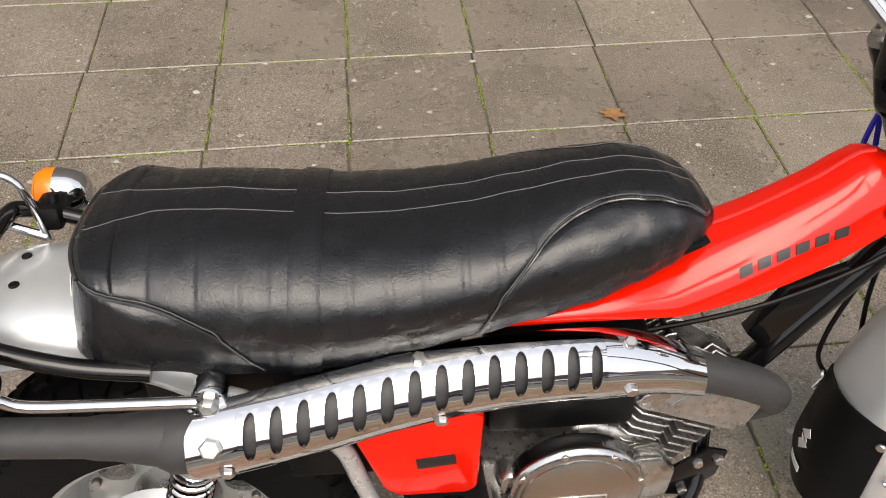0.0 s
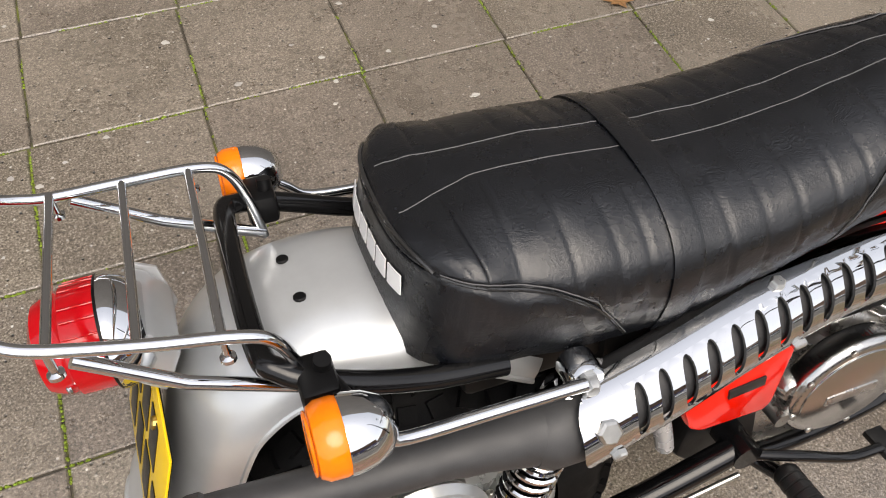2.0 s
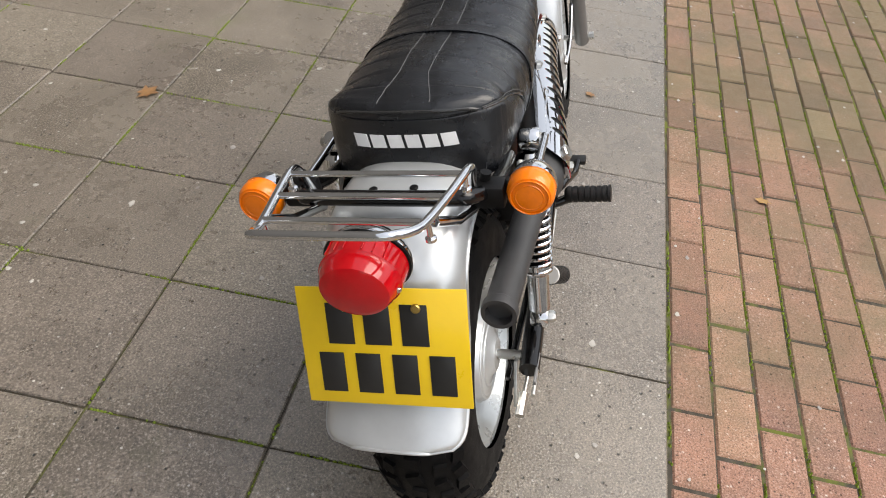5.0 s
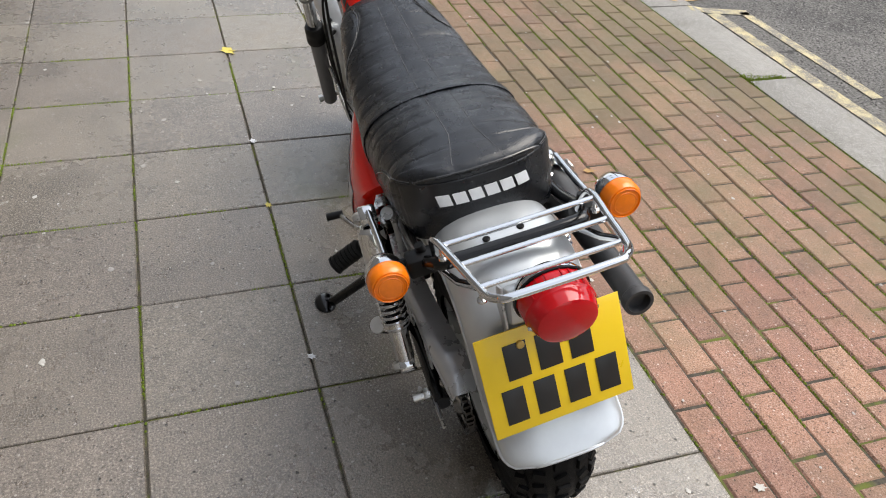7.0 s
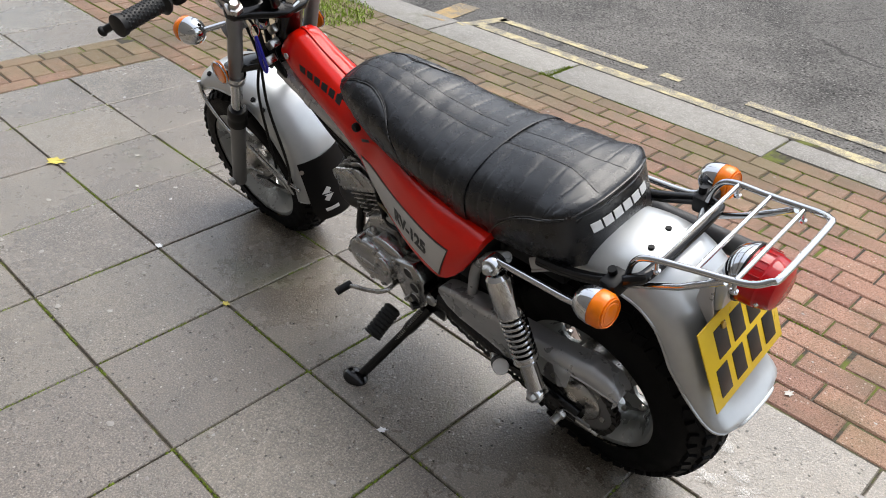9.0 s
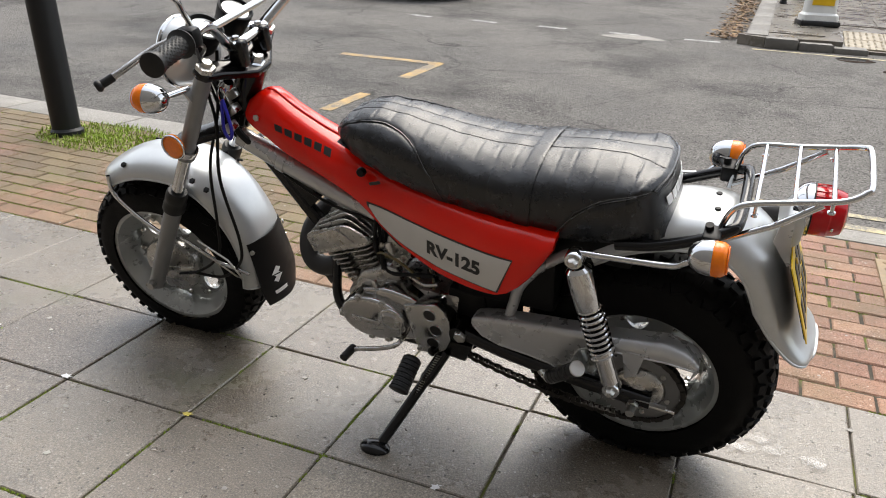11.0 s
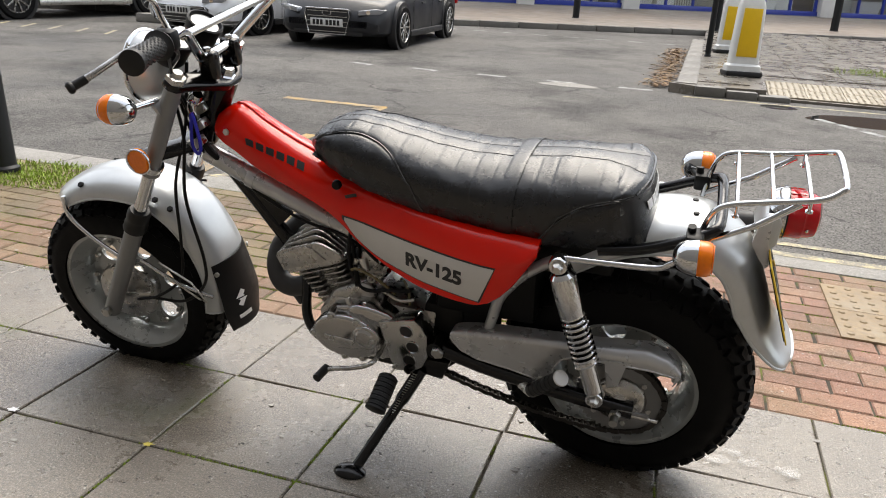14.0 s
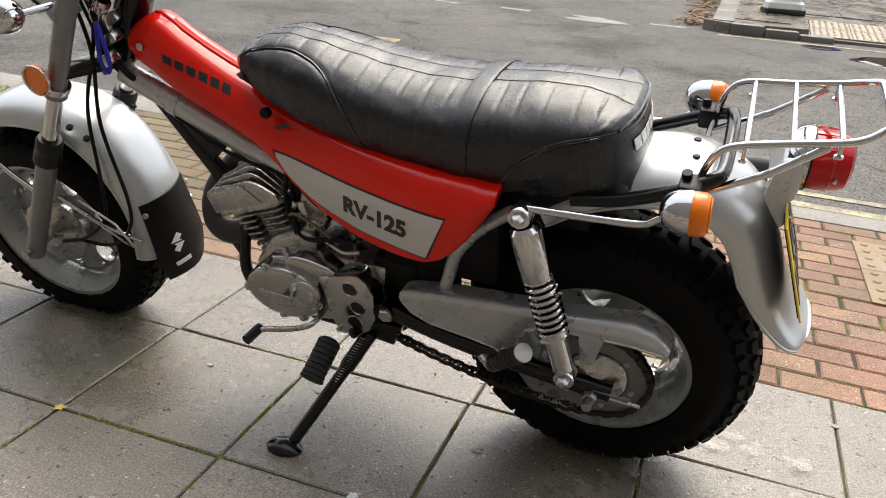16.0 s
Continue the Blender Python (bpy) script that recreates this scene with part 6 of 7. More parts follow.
for q in (1, -1):
    b2 = bmesh.new()
    ring = [(-0.9, 0.2), (0.2, 1.0), (0.8, 0.58), (0.28, 0.22), (0.62, 0.0)]
    b2.faces.new([b2.verts.new(fpos(0.40 - 0.22 * q * u, 0.57 - 0.12 * q * v)) for u, v in ring])
    steered("flap_mark", thicken(b2, 0.001), M_WHITE_PRINT, fl)
steered("flap_mark", thicken(grid(lambda i, j: fpos(0.16 + 0.50 * j / 6, 0.79 + 0.055 * i / 2), 3, 7), 0.001), M_WHITE_PRINT, fl)
for s in (1, -1):
    steered("flap_bolt", bolt(V(1.070, s * 0.080, 0.385), (-1, s * 0.8, 0), 0.007, 0.005), M_STEEL, fl)
    steered("mudguard_stay", tube(spline([(1.30, s * 0.112, 0.40), (1.40, s * 0.108, 0.46), (1.47, s * 0.10, 0.52), (1.475, s * 0.095, 0.575)], 6), 0.006), M_CHROME, ff)
    steered("mudguard_stay", tube(spline([(1.27, s * 0.112, 0.42), (1.17, s * 0.110, 0.36), (1.08, s * 0.100, 0.325)], 6), 0.0055), M_CHROME, ff)
steered("cable_guide", tube([(1.20, 0.118, 0.385), (1.11, 0.118, 0.325), (1.09, 0.118, 0.318), (1.125, 0.118, 0.375), (1.21, 0.118, 0.425)], 0.0028, 6), M_STEEL, ff)

# ---- far side: cars, island, shops ----
def make_car(m, paint, label, L=4.3, W=1.80, H=1.45, wb=2.6, grille="wide", suv=False):
    car = empty("parked_car", label, "car", m)
    half = W / 2
    zb = 0.26 if suv else 0.19
    hood = 0.95 if suv else 0.78
    f, r = L / 2, -L / 2
    # rows: y, half width, bottom, belt height, crown
    rows = [(r, half * 0.80, zb + 0.16, hood * 0.72, hood * 0.80), (r + 0.06, half * 0.90, zb + 0.06, hood * 0.95, hood * 1.05), (r + 0.35, half * 0.97, zb, hood * 1.02, hood * 1.12), (-0.3, half, zb, hood * 1.03, hood * 1.12),
            (f - 1.25, half, zb, hood * 1.0, hood * 1.12), (f - 0.75, half * 0.99, zb, hood * 0.94, hood * 1.04), (f - 0.30, half * 0.95, zb + 0.01, hood * 0.84, hood * 0.94), (f - 0.08, half * 0.85, zb + 0.03, hood * 0.66, hood * 0.76), (f, half * 0.70, zb + 0.08, hood * 0.50, hood * 0.58)]
    N = 44

    def sec(y):
        w, b, t, c = lerp(rows, y)
        h = [(0, b), (w * 0.86, b), (w * 0.97, b + 0.05), (w, b + 0.16), (w, b + (t - b) * 0.55), (w * 0.985, b + (t - b) * 0.8), (w * 0.94, t - 0.01), (w * 0.86, t + (c - t) * 0.35), (w * 0.5, c - 0.015), (0, c)]
        return [V(x, y, z) for x, z in h] + [V(-x, y, z) for x, z in h[-2:0:-1]]
    ss = [sec(r + L * (0.5 - 0.5 * math.cos(math.pi * i / N)) * 0.5 + L * i / N * 0.5) for i in range(N + 1)]
    bm = grid(lambda i, j: ss[i][j], N + 1, len(ss[0]), True)
    bm.verts.ensure_lookup_table()
    k = len(ss[0])
    bm.faces.new([bm.verts[j] for j in range(k)])
    bm.faces.new([bm.verts[N * k + j] for j in range(k)])
    body = part("body", bm, paint, car, "", 40)
    # cabin
    c0, c1 = hood * 1.02, H
    yr, yf = r + 0.25, f - 1.15
    cab = [(yr, half * 0.80, c0, c0 + 0.05), (yr + 0.35, half * 0.80, c0, c1 - 0.08), (yr + 0.9, half * 0.80, c0, c1), (yf - 0.85, half * 0.80, c0, c1 - 0.03), (yf, half * 0.84, c0, c0 + 0.06)]

    def csec(y):
        w, b, t = lerp(cab, y)
        return [V(w * 1.08, y, b), V(w * 0.98, y, b + (t - b) * 0.6), V(w * 0.86, y, t - 0.04), V(w * 0.6, y, t), V(-w * 0.6, y, t), V(-w * 0.86, y, t - 0.04), V(-w * 0.98, y, b + (t - b) * 0.6), V(-w * 1.08, y, b)]
    cs = [csec(yr + (yf - yr) * i / 24) for i in range(25)]
    part("cabin", grid(lambda i, j: cs[i][j], 25, 8), M_CARGLASS, car, "dark glazed cabin", 30)
    rs = [csec(yr + 0.45 + (yf - 0.95 - yr - 0.45) * i / 10) for i in range(11)]
    part("roof", thicken(grid(lambda i, j: rs[i][2 + j] + V(0, 0, 0.008), 11, 4), 0.004), paint, car)
    # wheels
    R = 0.37 if suv else 0.325
    for y in (wb / 2, -wb / 2):
        for s in (1, -1):
            c = V(s * (half - 0.02), y, R)
            part("wheel_arch", lathe([(0, 0.03), (R + 0.055, 0.03), (R + 0.065, 0.012), (R + 0.065, -0.10), (0, -0.10)], c, c + V(s, 0, 0), 40), M_CARPLASTIC, body)
            wh = part("wheel", lathe([(R * 0.70, 0.055), (R * 0.74, 0.062), (R * 0.93, 0.060), (R, 0.03), (R, -0.16), (R * 0.5, -0.17), (R * 0.5, 0.0), (R * 0.68, 0.02)], c, c + V(s, 0, 0), 44, None, True), M_RUBBER, car, "black tyre on alloy wheel")
            part("rim", lathe([(R * 0.70, 0.052), (R * 0.71, 0.058), (R * 0.67, 0.060), (R * 0.64, 0.03), (R * 0.62, 0.012), (0, 0.012)], c, c + V(s, 0, 0), 40), M_CARPLASTIC, wh)
            bm = lathe([(0, 0.060), (R * 0.12, 0.058), (R * 0.16, 0.045), (R * 0.16, 0.01)], c, c + V(s, 0, 0), 20)
            for q in range(10):
                a = 2 * math.pi * q / 10
                tip = V(0, math.cos(a) * R * 0.42, math.sin(a) * R * 0.42)
                box(c + V(s * 0.046, 0, 0) + tip, (0.018, R * 0.56, R * 0.085), 0.004, Matrix.Rotation(a, 4, "X"), bm, 1)
            tube([c + V(s * 0.056, math.cos(a) * R * 0.69, math.sin(a) * R * 0.69) for a in [2 * math.pi * q / 36 for q in range(36)]], 0.010, 6, True, bm)
            part("spokes", bm, M_ALLOY, wh)
    # face
    g = {"wide": (0.95, 0.20, hood * 0.50), "tall": (0.72, 0.36, hood * 0.52), "low": (1.15, 0.26, hood * 0.42)}[grille]
    gr = part("grille", box((0, f - 0.03, g[2]), (g[0], 0.09, g[1]), 0.03), M_CARPLASTIC, body, "black front grille")
    part("grille_frame", tube([V(sx_ * g[0] / 2, f + 0.012, g[2] + sz_ * g[1] / 2) for sx_, sz_ in ((-0.82, -1), (0.82, -1), (1, 0.5), (0.94, 1), (-0.94, 1), (-1, 0.5))], 0.012, 8, True), M_CHROME, gr)
    for k in range(5):
        part("grille_bar", box((0, f + 0.012, g[2] - g[1] / 2 + g[1] * (k + 0.5) / 5), (g[0] * 0.9, 0.012, 0.010), 0.002), M_STEEL, gr)
    part("badge", tube([V(0.07 * math.cos(a), f + 0.022, g[2] + g[1] * 0.33 + 0.035 * math.sin(a)) for a in [2 * math.pi * q / 20 for q in range(20)]], 0.006, 6, True), M_CHROME, gr)
    plt = part("number_plate", box((0, f + 0.028, zb + 0.20), (0.52, 0.012, 0.112), 0.004), M_PLATE_WHITE, body, "white front number plate with dark bars")
    for k in range(7):
        part("plate_character", box((-0.19 + 0.06 * k + (0.03 if k > 3 else 0), f + 0.035, zb + 0.20), (0.042, 0.004, 0.075), 0.001), M_INK, plt)
    part("lower_intake", box((0, f - 0.03, zb + 0.07), (W * 0.62, 0.06, 0.10), 0.02), M_CARPLASTIC, body)
    for s in (1, -1):
        lens = prism([(s * a_, b_) for a_, b_ in ((-0.21, -0.050), (0.12, -0.026), (0.22, 0.040), (0.06, 0.048), (-0.20, 0.016))], -0.10, 0.105, 0.010, None, 2)
        bmesh.ops.transform(lens, matrix=Matrix.Translation((s * half * 0.70, f - 0.19, hood * 0.72)) @ Matrix.Rotation(radians(-28 * s), 4, "Z"), verts=lens.verts)
        lamp_ = part("headlamp", lens, M_LAMP, body, "clear headlamp")
        part("lamp_reflector", tube([Matrix.Translation((s * half * 0.70, f - 0.19, hood * 0.72)) @ Matrix.Rotation(radians(-28 * s), 4, "Z") @ V(s * -0.06, 0.09, -0.004), Matrix.Translation((s * half * 0.70, f - 0.19, hood * 0.72)) @ Matrix.Rotation(radians(-28 * s), 4, "Z") @ V(s * -0.06, 0.112, -0.004)], 0.030, 16), M_CHROME, lamp_)
        part("fog_lamp", box((s * half * 0.74, f - 0.10, zb + 0.14), (half * 0.26, 0.08, 0.09), 0.02, Matrix.Rotation(radians(-22 * s), 4, "Z")), M_CARPLASTIC, body)
        part("tail_lamp", box((s * half * 0.78, r + 0.06, hood * 0.86), (half * 0.34, 0.12, 0.16), 0.03), M_REDLENS, body)
        part("sill", box((s * (half - 0.01), 0, zb + 0.02), (0.06, wb - 2 * R - 0.14, 0.10), 0.02), M_CARPLASTIC if not suv else M_STEEL, body)
        part("door_mirror", box((s * (half + 0.08), f - 1.45, hood * 1.12), (0.20, 0.10, 0.14), 0.04), paint, body)
        for y in (0.25, -0.75):
            part("door_handle", box((s * (half + 0.004), y, hood * 0.86), (0.03, 0.18, 0.025), 0.008), paint, body)
        for y in (0.75, -0.25, -1.1):
            part("door_gap", box((s * (half - 0.002), y, hood * 0.66), (0.008, 0.008, hood * 0.62), 0.001), M_CARPLASTIC, body)
    return car


def on_road(x, y, rz):
    return pose(x, y, road_z(y), -math.degrees(math.atan(RISE)) * math.cos(radians(rz)), math.degrees(math.atan(RISE)) * math.sin(radians(rz)), rz)


make_car(on_road(5.13, -11.75, 2), M_CARDARK, "charcoal grey hatchback parked facing the street", 4.3, 1.80, 1.43, 2.58, "tall")
make_car(on_road(7.56, -12.2, -8), M_CARWHITE, "white estate car parked nose to the road", 4.6, 1.78, 1.58, 2.75, "low")
make_car(on_road(11.95, -11.6, -12), M_CARSILVER, "silver off-road car parked beside the white car", 4.7, 1.95, 1.85, 2.90, "wide", True)

# low kerb block between the parked cars
blk = part("kerb_block", box((9.3, -11.6, road_z(-11.6) + 0.07), (1.2, 0.5, 0.16), 0.02), M_KERB)
tagged(blk, "low concrete kerb block between parked cars", "kerb block")

# island pavement
ISL = [(-0.13, -8.55), (-0.02, -8.30), (-0.30, -8.16), (-0.75, -8.28), (-1.10, -8.32), (-1.10, -9.20), (-20, -9.50), (-20, -19.5), (-2.5, -19.2), (-0.10, -15.9)]
RAMP = [(-1.10, -8.32, 0.03), (-20, -8.62, 0.03), (-20, -9.50, 0.11), (-1.10, -9.20, 0.11)]
bm = bmesh.new()
top = [bm.verts.new((x, y, road_z(y) + 0.11)) for x, y in ISL]
low_ = [bm.verts.new((x, y, road_z(y) - 0.05)) for x, y in ISL]
bm.faces.new(top)
for i in range(len(ISL)):
    bm.faces.new((top[i], low_[i], low_[(i + 1) % len(ISL)], top[(i + 1) % len(ISL)]))
ramp_top = [bm.verts.new((x, y, road_z(y) + h)) for x, y, h in RAMP]
ramp_low = [bm.verts.new((x, y, road_z(y) - 0.05)) for x, y, h in RAMP]
bm.faces.new(ramp_top)
bm.faces.new((ramp_top[0], ramp_low[0], ramp_low[1], ramp_top[1]))
island = tagged(part("pavement_island", bm, M_FARSLAB), "wet paved corner across the road", "pavement", kind="structure")
bm = bmesh.new()
for i in range(22):
    for j in range(18):
        x, y = -0.33 - 0.61 * i - 0.3, -8.55 - 0.61 * j - 0.35
        if y < -9.75 or x > -0.80:
            box((x + random.uniform(-0.003, 0.003), y, road_z(y) + 0.113 + random.uniform(0, 0.004)), (0.595, 0.595, 0.012), 0.0, pose(0, 0, 0, -2, 0, 0), bm)
tagged(part("far_slabs", bm, M_FARSLAB, island), "wet grey paving slabs", kind="stuff")
for k in range(8):
    y = -8.75 - 0.92 * k
    part("kerbstone", box((-0.22, y, road_z(y) + 0.045), (0.24, 0.905, 0.16), 0.02, pose(0, 0, 0, -2, 0, 0)), M_KERB_WET, island)
for k in range(3):
    part("kerbstone", box((-0.48 - 0.35 * k, -8.26 - 0.02 * k, road_z(-8.3) + 0.04 - 0.025 * k), (0.34, 0.24, 0.14), 0.02, pose(0, 0, 0, 0, 0, 4)), M_KERB_WET, island)
for i in range(5):
    for j in range(2):
        cx, cy = -1.34 - 0.42 * i, -8.575 - 0.41 * j - 0.007 * i
        bm = box((0, 0, 0), (0.415, 0.402, 0.03), 0.003)
        for a in range(6):
            for b in range(6):
                lathe([(0, 0.006), (0.012, 0.006), (0.016, 0.0)], (-0.17 + 0.068 * a, -0.17 + 0.068 * b, 0.015), (-0.17 + 0.068 * a, -0.17 + 0.068 * b, 9), 8, bm)
        part("tactile_slab", bm, M_TACTILE_GREY, island).matrix_world = pose(cx, cy, road_z(cy) + 0.03 + 0.091 * (-8.33 - cy) + 0.002, -7.2, 0, 1)
far_kerb = empty("far_kerb", "low concrete kerb of the far pavement", "kerb", kind="structure")
FK0, FK1 = V(16, -11.2 + 0.0, 0), V(-14, -25.5, 0)
fkd = (FK1 - FK0).normalized()
fka = math.degrees(math.atan2(fkd.y, fkd.x))
for k in range(36):
    p = FK0 + fkd * 0.93 * k
    part("kerbstone", box((p.x, p.y, road_z(p.y) + 0.04), (0.915, 0.2, 0.18), 0.015, pose(0, 0, 0, 0, 0, fka)), M_KERB_WET, far_kerb)
nrm = V(fkd.y, -fkd.x, 0)
if nrm.y > 0:
    nrm = -nrm
bm = bmesh.new()
q = [FK0 + nrm * 0.09, FK1 + nrm * 0.09, FK1 + nrm * 18, FK0 + nrm * 18]
bm.faces.new([bm.verts.new((p.x, p.y, road_z(p.y) + 0.128)) for p in q])
tagged(part("far_pavement", bm, M_FARPAVE), "wet brown-grey far pavement in front of the shops", "pavement", kind="structure")


# bollards and posts
def bollard(m):
    b = empty("traffic_bollard", "white keep-clear traffic bollard with yellow face", "bollard", m, "traffic bollards")
    prof = lambda t: (0.225 - 0.04 * t, 0.12 - 0.02 * t)
    rows = []
    for i, t in enumerate([0, 0.02, 0.10, 0.13, 0.5, 0.9, 0.96, 1.0]):
        w, d = prof(t)
        if t < 0.11:
            w, d = w + 0.035, d + 0.035
        if t > 0.95:
            w, d = w - 0.03 * (t - 0.9) * 10, d - 0.03 * (t - 0.9) * 10
        rows.append([V(w * math.copysign(abs(math.cos(a)) ** 0.35, math.cos(a)), d * math.copysign(abs(math.sin(a)) ** 0.45, math.sin(a)), 0.04 + 1.02 * t) for a in [2 * math.pi * k / 32 for k in range(32)]])
    bm = grid(lambda i, j: rows[i][j], len(rows), 32, True)
    bm.verts.ensure_lookup_table()
    bm.faces.new([bm.verts[(len(rows) - 1) * 32 + j] for j in range(32)])
    part("shell", bm, M_BOLLARD, b)
    for s in (1, -1):
        part("yellow_face", prism([(-0.150, 0.27), (0.150, 0.27), (0.130, 0.93), (-0.130, 0.93)], s * 0.112, s * 0.124, 0.003), M_BOLLARD_Y, b, "plain yellow panel")
    part("base", box((0, 0, 0.035), (0.54, 0.36, 0.07), 0.02), M_CARPLASTIC, b)
    for x in (-0.24, 0.24):
        part("anchor_bolt", bolt((x, 0.18, 0.07), (0, 0, 1), 0.016, 0.015), M_STEEL, b)
    return b


b1_ = bollard(pose(-0.85, -9.62, road_z(-9.62) + 0.113, 0, 0, 14) @ Matrix.Diagonal((0.86, 0.86, 0.90, 1)))
copy_thing(b1_, pose(-0.70, -13.0, road_z(-13.0) + 0.113, 0, 0, 14) @ Matrix.Diagonal((0.86, 0.86, 0.90, 1)))


def post(x, y, r, h, label, z=0.0, name="street_post"):
    p = empty(name, label, "post", pose(x, y, z))
    part("shaft", lathe([(0, 0), (r * 1.0, 0), (r, h * 0.5), (r * 0.98, h), (0, h)], (0, 0, 0), (0, 0, 1), 28), M_POST, p)
    part("collar", lathe([(r, 0), (r * 1.18, 0.002), (r * 1.18, 0.03), (r, 0.045)], (0, 0, 0), (0, 0, 1), 28), M_POST, p)
    return p


post(-0.42, -12.0, 0.045, 3.2, "slim black sign post on the paved corner", road_z(-12.0) + 0.11)
post(3.05, -20.5, 0.09, 3.5, "black street post before the shops", road_z(-20.5) + 0.1)
post(-0.55, -19.0, 0.08, 1.1, "short black bollard post near the far kerb", road_z(-19.0) + 0.1)
post(-3.6, -22.6, 0.10, 3.5, "black street post by the far kerb", road_z(-22.6) + 0.1)

# shops
SH0, SH1 = V(17.5, -21.2, 0), V(-16.0, -39.0, 0)
shd = (SH1 - SH0).normalized()
sha = math.degrees(math.atan2(shd.y, shd.x))
ZS = 0.74
shop = empty("shop_front", "white-pillared shop row with blue framed windows", "shop", Matrix.Translation((SH0.x, SH0.y, ZS)) @ Matrix.Rotation(radians(sha), 4, "Z") @ Matrix.Rotation(radians(-0.94), 4, "Y"))
LEN = (SH1 - SH0).length
# local x runs along the front, +y is towards the street
sgn = 1 if (Matrix.Rotation(radians(sha), 3, "Z") @ V(0, 1, 0)).y > 0 else -1
part("upper_wall", box((LEN / 2, -sgn * 0.25, 5.0), (LEN, 0.5, 3.6), 0.0), M_FACADE, shop)
part("fascia", box((LEN / 2, sgn * 0.05, 2.95), (LEN, 0.25, 0.6), 0.02), M_BLUEFRAME, shop, "blue shop fascia")
part("back_wall", box((LEN / 2, -sgn * 3.0, 1.5), (LEN, 0.1, 3.2)), M_INSIDE, shop)
part("shop_floor", box((LEN / 2, -sgn * 1.5, -0.02), (LEN, 3.2, 0.1)), M_INSIDE, shop)
part("roof", box((LEN / 2, -sgn * 1.5, 6.9), (LEN, 5, 0.25)), M_FACADE, shop)
bays = 9
for k in range(bays + 1):
    x = 1.1 + (LEN - 2.2) * k / bays
    part("pillar", box((x, 0, 1.25), (0.62, 0.55, 2.9), 0.01), M_RENDER, shop, "white painted pillar")
for k in range(bays):
    x0 = 1.1 + (LEN - 2.2) * k / bays + 0.31
    x1 = 1.1 + (LEN - 2.2) * (k + 1) / bays - 0.31
    win = part("shop_window", box(((x0 + x1) / 2, sgn * 0.02, 0.10), (x1 - x0, 0.12, 0.20), 0.01), M_BLUEFRAME, shop, "blue framed shop window")
    part("pane", box(((x0 + x1) / 2, 0, 1.4), (x1 - x0 - 0.02, 0.012, 2.42)), M_SHOPGLASS, win).visible_shadow = False
    for q in range(4):
        part("mullion", box((x0 + (x1 - x0) * q / 3 * 0.96 + 0.04, sgn * 0.02, 1.4), (0.09, 0.1, 2.44), 0.008), M_BLUEFRAME, win)
random.seed(5)
for k in range(bays):
    x0 = 1.1 + (LEN - 2.2) * k / bays
    for q in range(3):
        x = x0 + 0.75 + 0.95 * q
        kind_ = (k * 3 + q) % 4
        y = -sgn * random.uniform(0.7, 1.4)
        if kind_ == 0:
            rows = [[V(x + a_ * w_, y + b_ * w_ * 0.5, z) for a_, b_ in ((-1, -1), (1, -1), (1, 1), (-1, 1))] for w_, z in ((0.42, 0.03), (0.5, 0.35), (0.58, 0.62), (0.60, 0.66), (0.54, 0.66), (0.45, 0.2))]
            bm = grid(lambda i, j: rows[i][j], 6, 4, True)
            w_ = tagged(part("bath_tub", bm, M_CERAMIC, None), "white freestanding bath tub in the shop window", "bath tub")
        elif kind_ == 1:
            w_ = tagged(part("cabinet", box((x, y, 0.48), (0.7, 0.5, 0.9), 0.02), M_CERAMIC, None), "white bathroom cabinet shown behind glass", "cabinet")
        elif kind_ == 2:
            bm = bmesh.new()
            for s_ in range(9):
                box((x - 0.4 + 0.1 * s_, y, 1.25), (0.045, 0.05, 2.3), 0.004, None, bm)
            w_ = tagged(part("vertical_blind", bm, M_RENDER, None), "pale vertical blind behind the shop glass", "blind")
        else:
            w_ = tagged(part("display_panel", box((x, y, 0.75), (0.8, 0.06, 1.4), 0.01), M_RENDER, None), "pale display board inside the shop", "display board")
        w_.matrix_world = shop.matrix_world.copy()

# unseen wall behind the camera, added to hold back north sky light; street ends
BW = part("wall_north", box((0, 4.85, 5.9), (80, 0.4, 12)), M_WALL)
tagged(BW, "plain dark wall behind the pavement, added out of view", "wall", kind="structure")
for x, rz in ((-38, 0), (42, 0)):
    w_ = part("wall_end", box((x, -45, 4), (8, 60, 10)), M_FACADE)
    tagged(w_, "distant building block", "building", kind="structure")

# road markings
def marking(name, pts, w, mat, label):
    bm = bmesh.new()
    pts = [Vector((*p, 0)) for p in pts]
    quads = []
    for i, p in enumerate(pts):
        a, b = pts[max(0, i - 1)], pts[min(len(pts) - 1, i + 1)]
        t = (b - a).normalized()
        n = V(-t.y, t.x, 0) * w / 2
        quads.append([p + n, p - n])
    rows = [[V(v.x, v.y, (road_z(v.y) if v.y < ROAD_Y else 0) + 0.004) for v in r] for r in quads]
    ob = part(name, grid(lambda i, j: rows[i][j], len(rows), 2), mat)
    return tagged(ob, label, "road marking", kind="structure")


sub = lambda a, b, n: [(a[0] + (b[0] - a[0]) * i / n, a[1] + (b[1] - a[1]) * i / n) for i in range(n + 1)]
marking("yellow_line", sub((2.20, -2.560), (-14, -2.560), 30), 0.078, M_YELLOW_LINE, "worn yellow kerb line")
for x0_, x1_ in ((2.20, 1.15), (1.05, 0.93), (0.56, -14)):
    marking("yellow_line", sub((x0_, -2.752), (x1_, -2.752), 20), 0.062, M_YELLOW_LINE, "worn yellow kerb line")
marking("yellow_line", sub((2.27, -2.45), (2.19, -2.78), 3), 0.075, M_YELLOW_LINE, "yellow end bar of the kerb lines")
marking("yellow_line", sub((2.45, -2.40), (2.52, -2.80), 3), 0.16, M_BAY_LINE, "worn yellow bay line at the kerb")
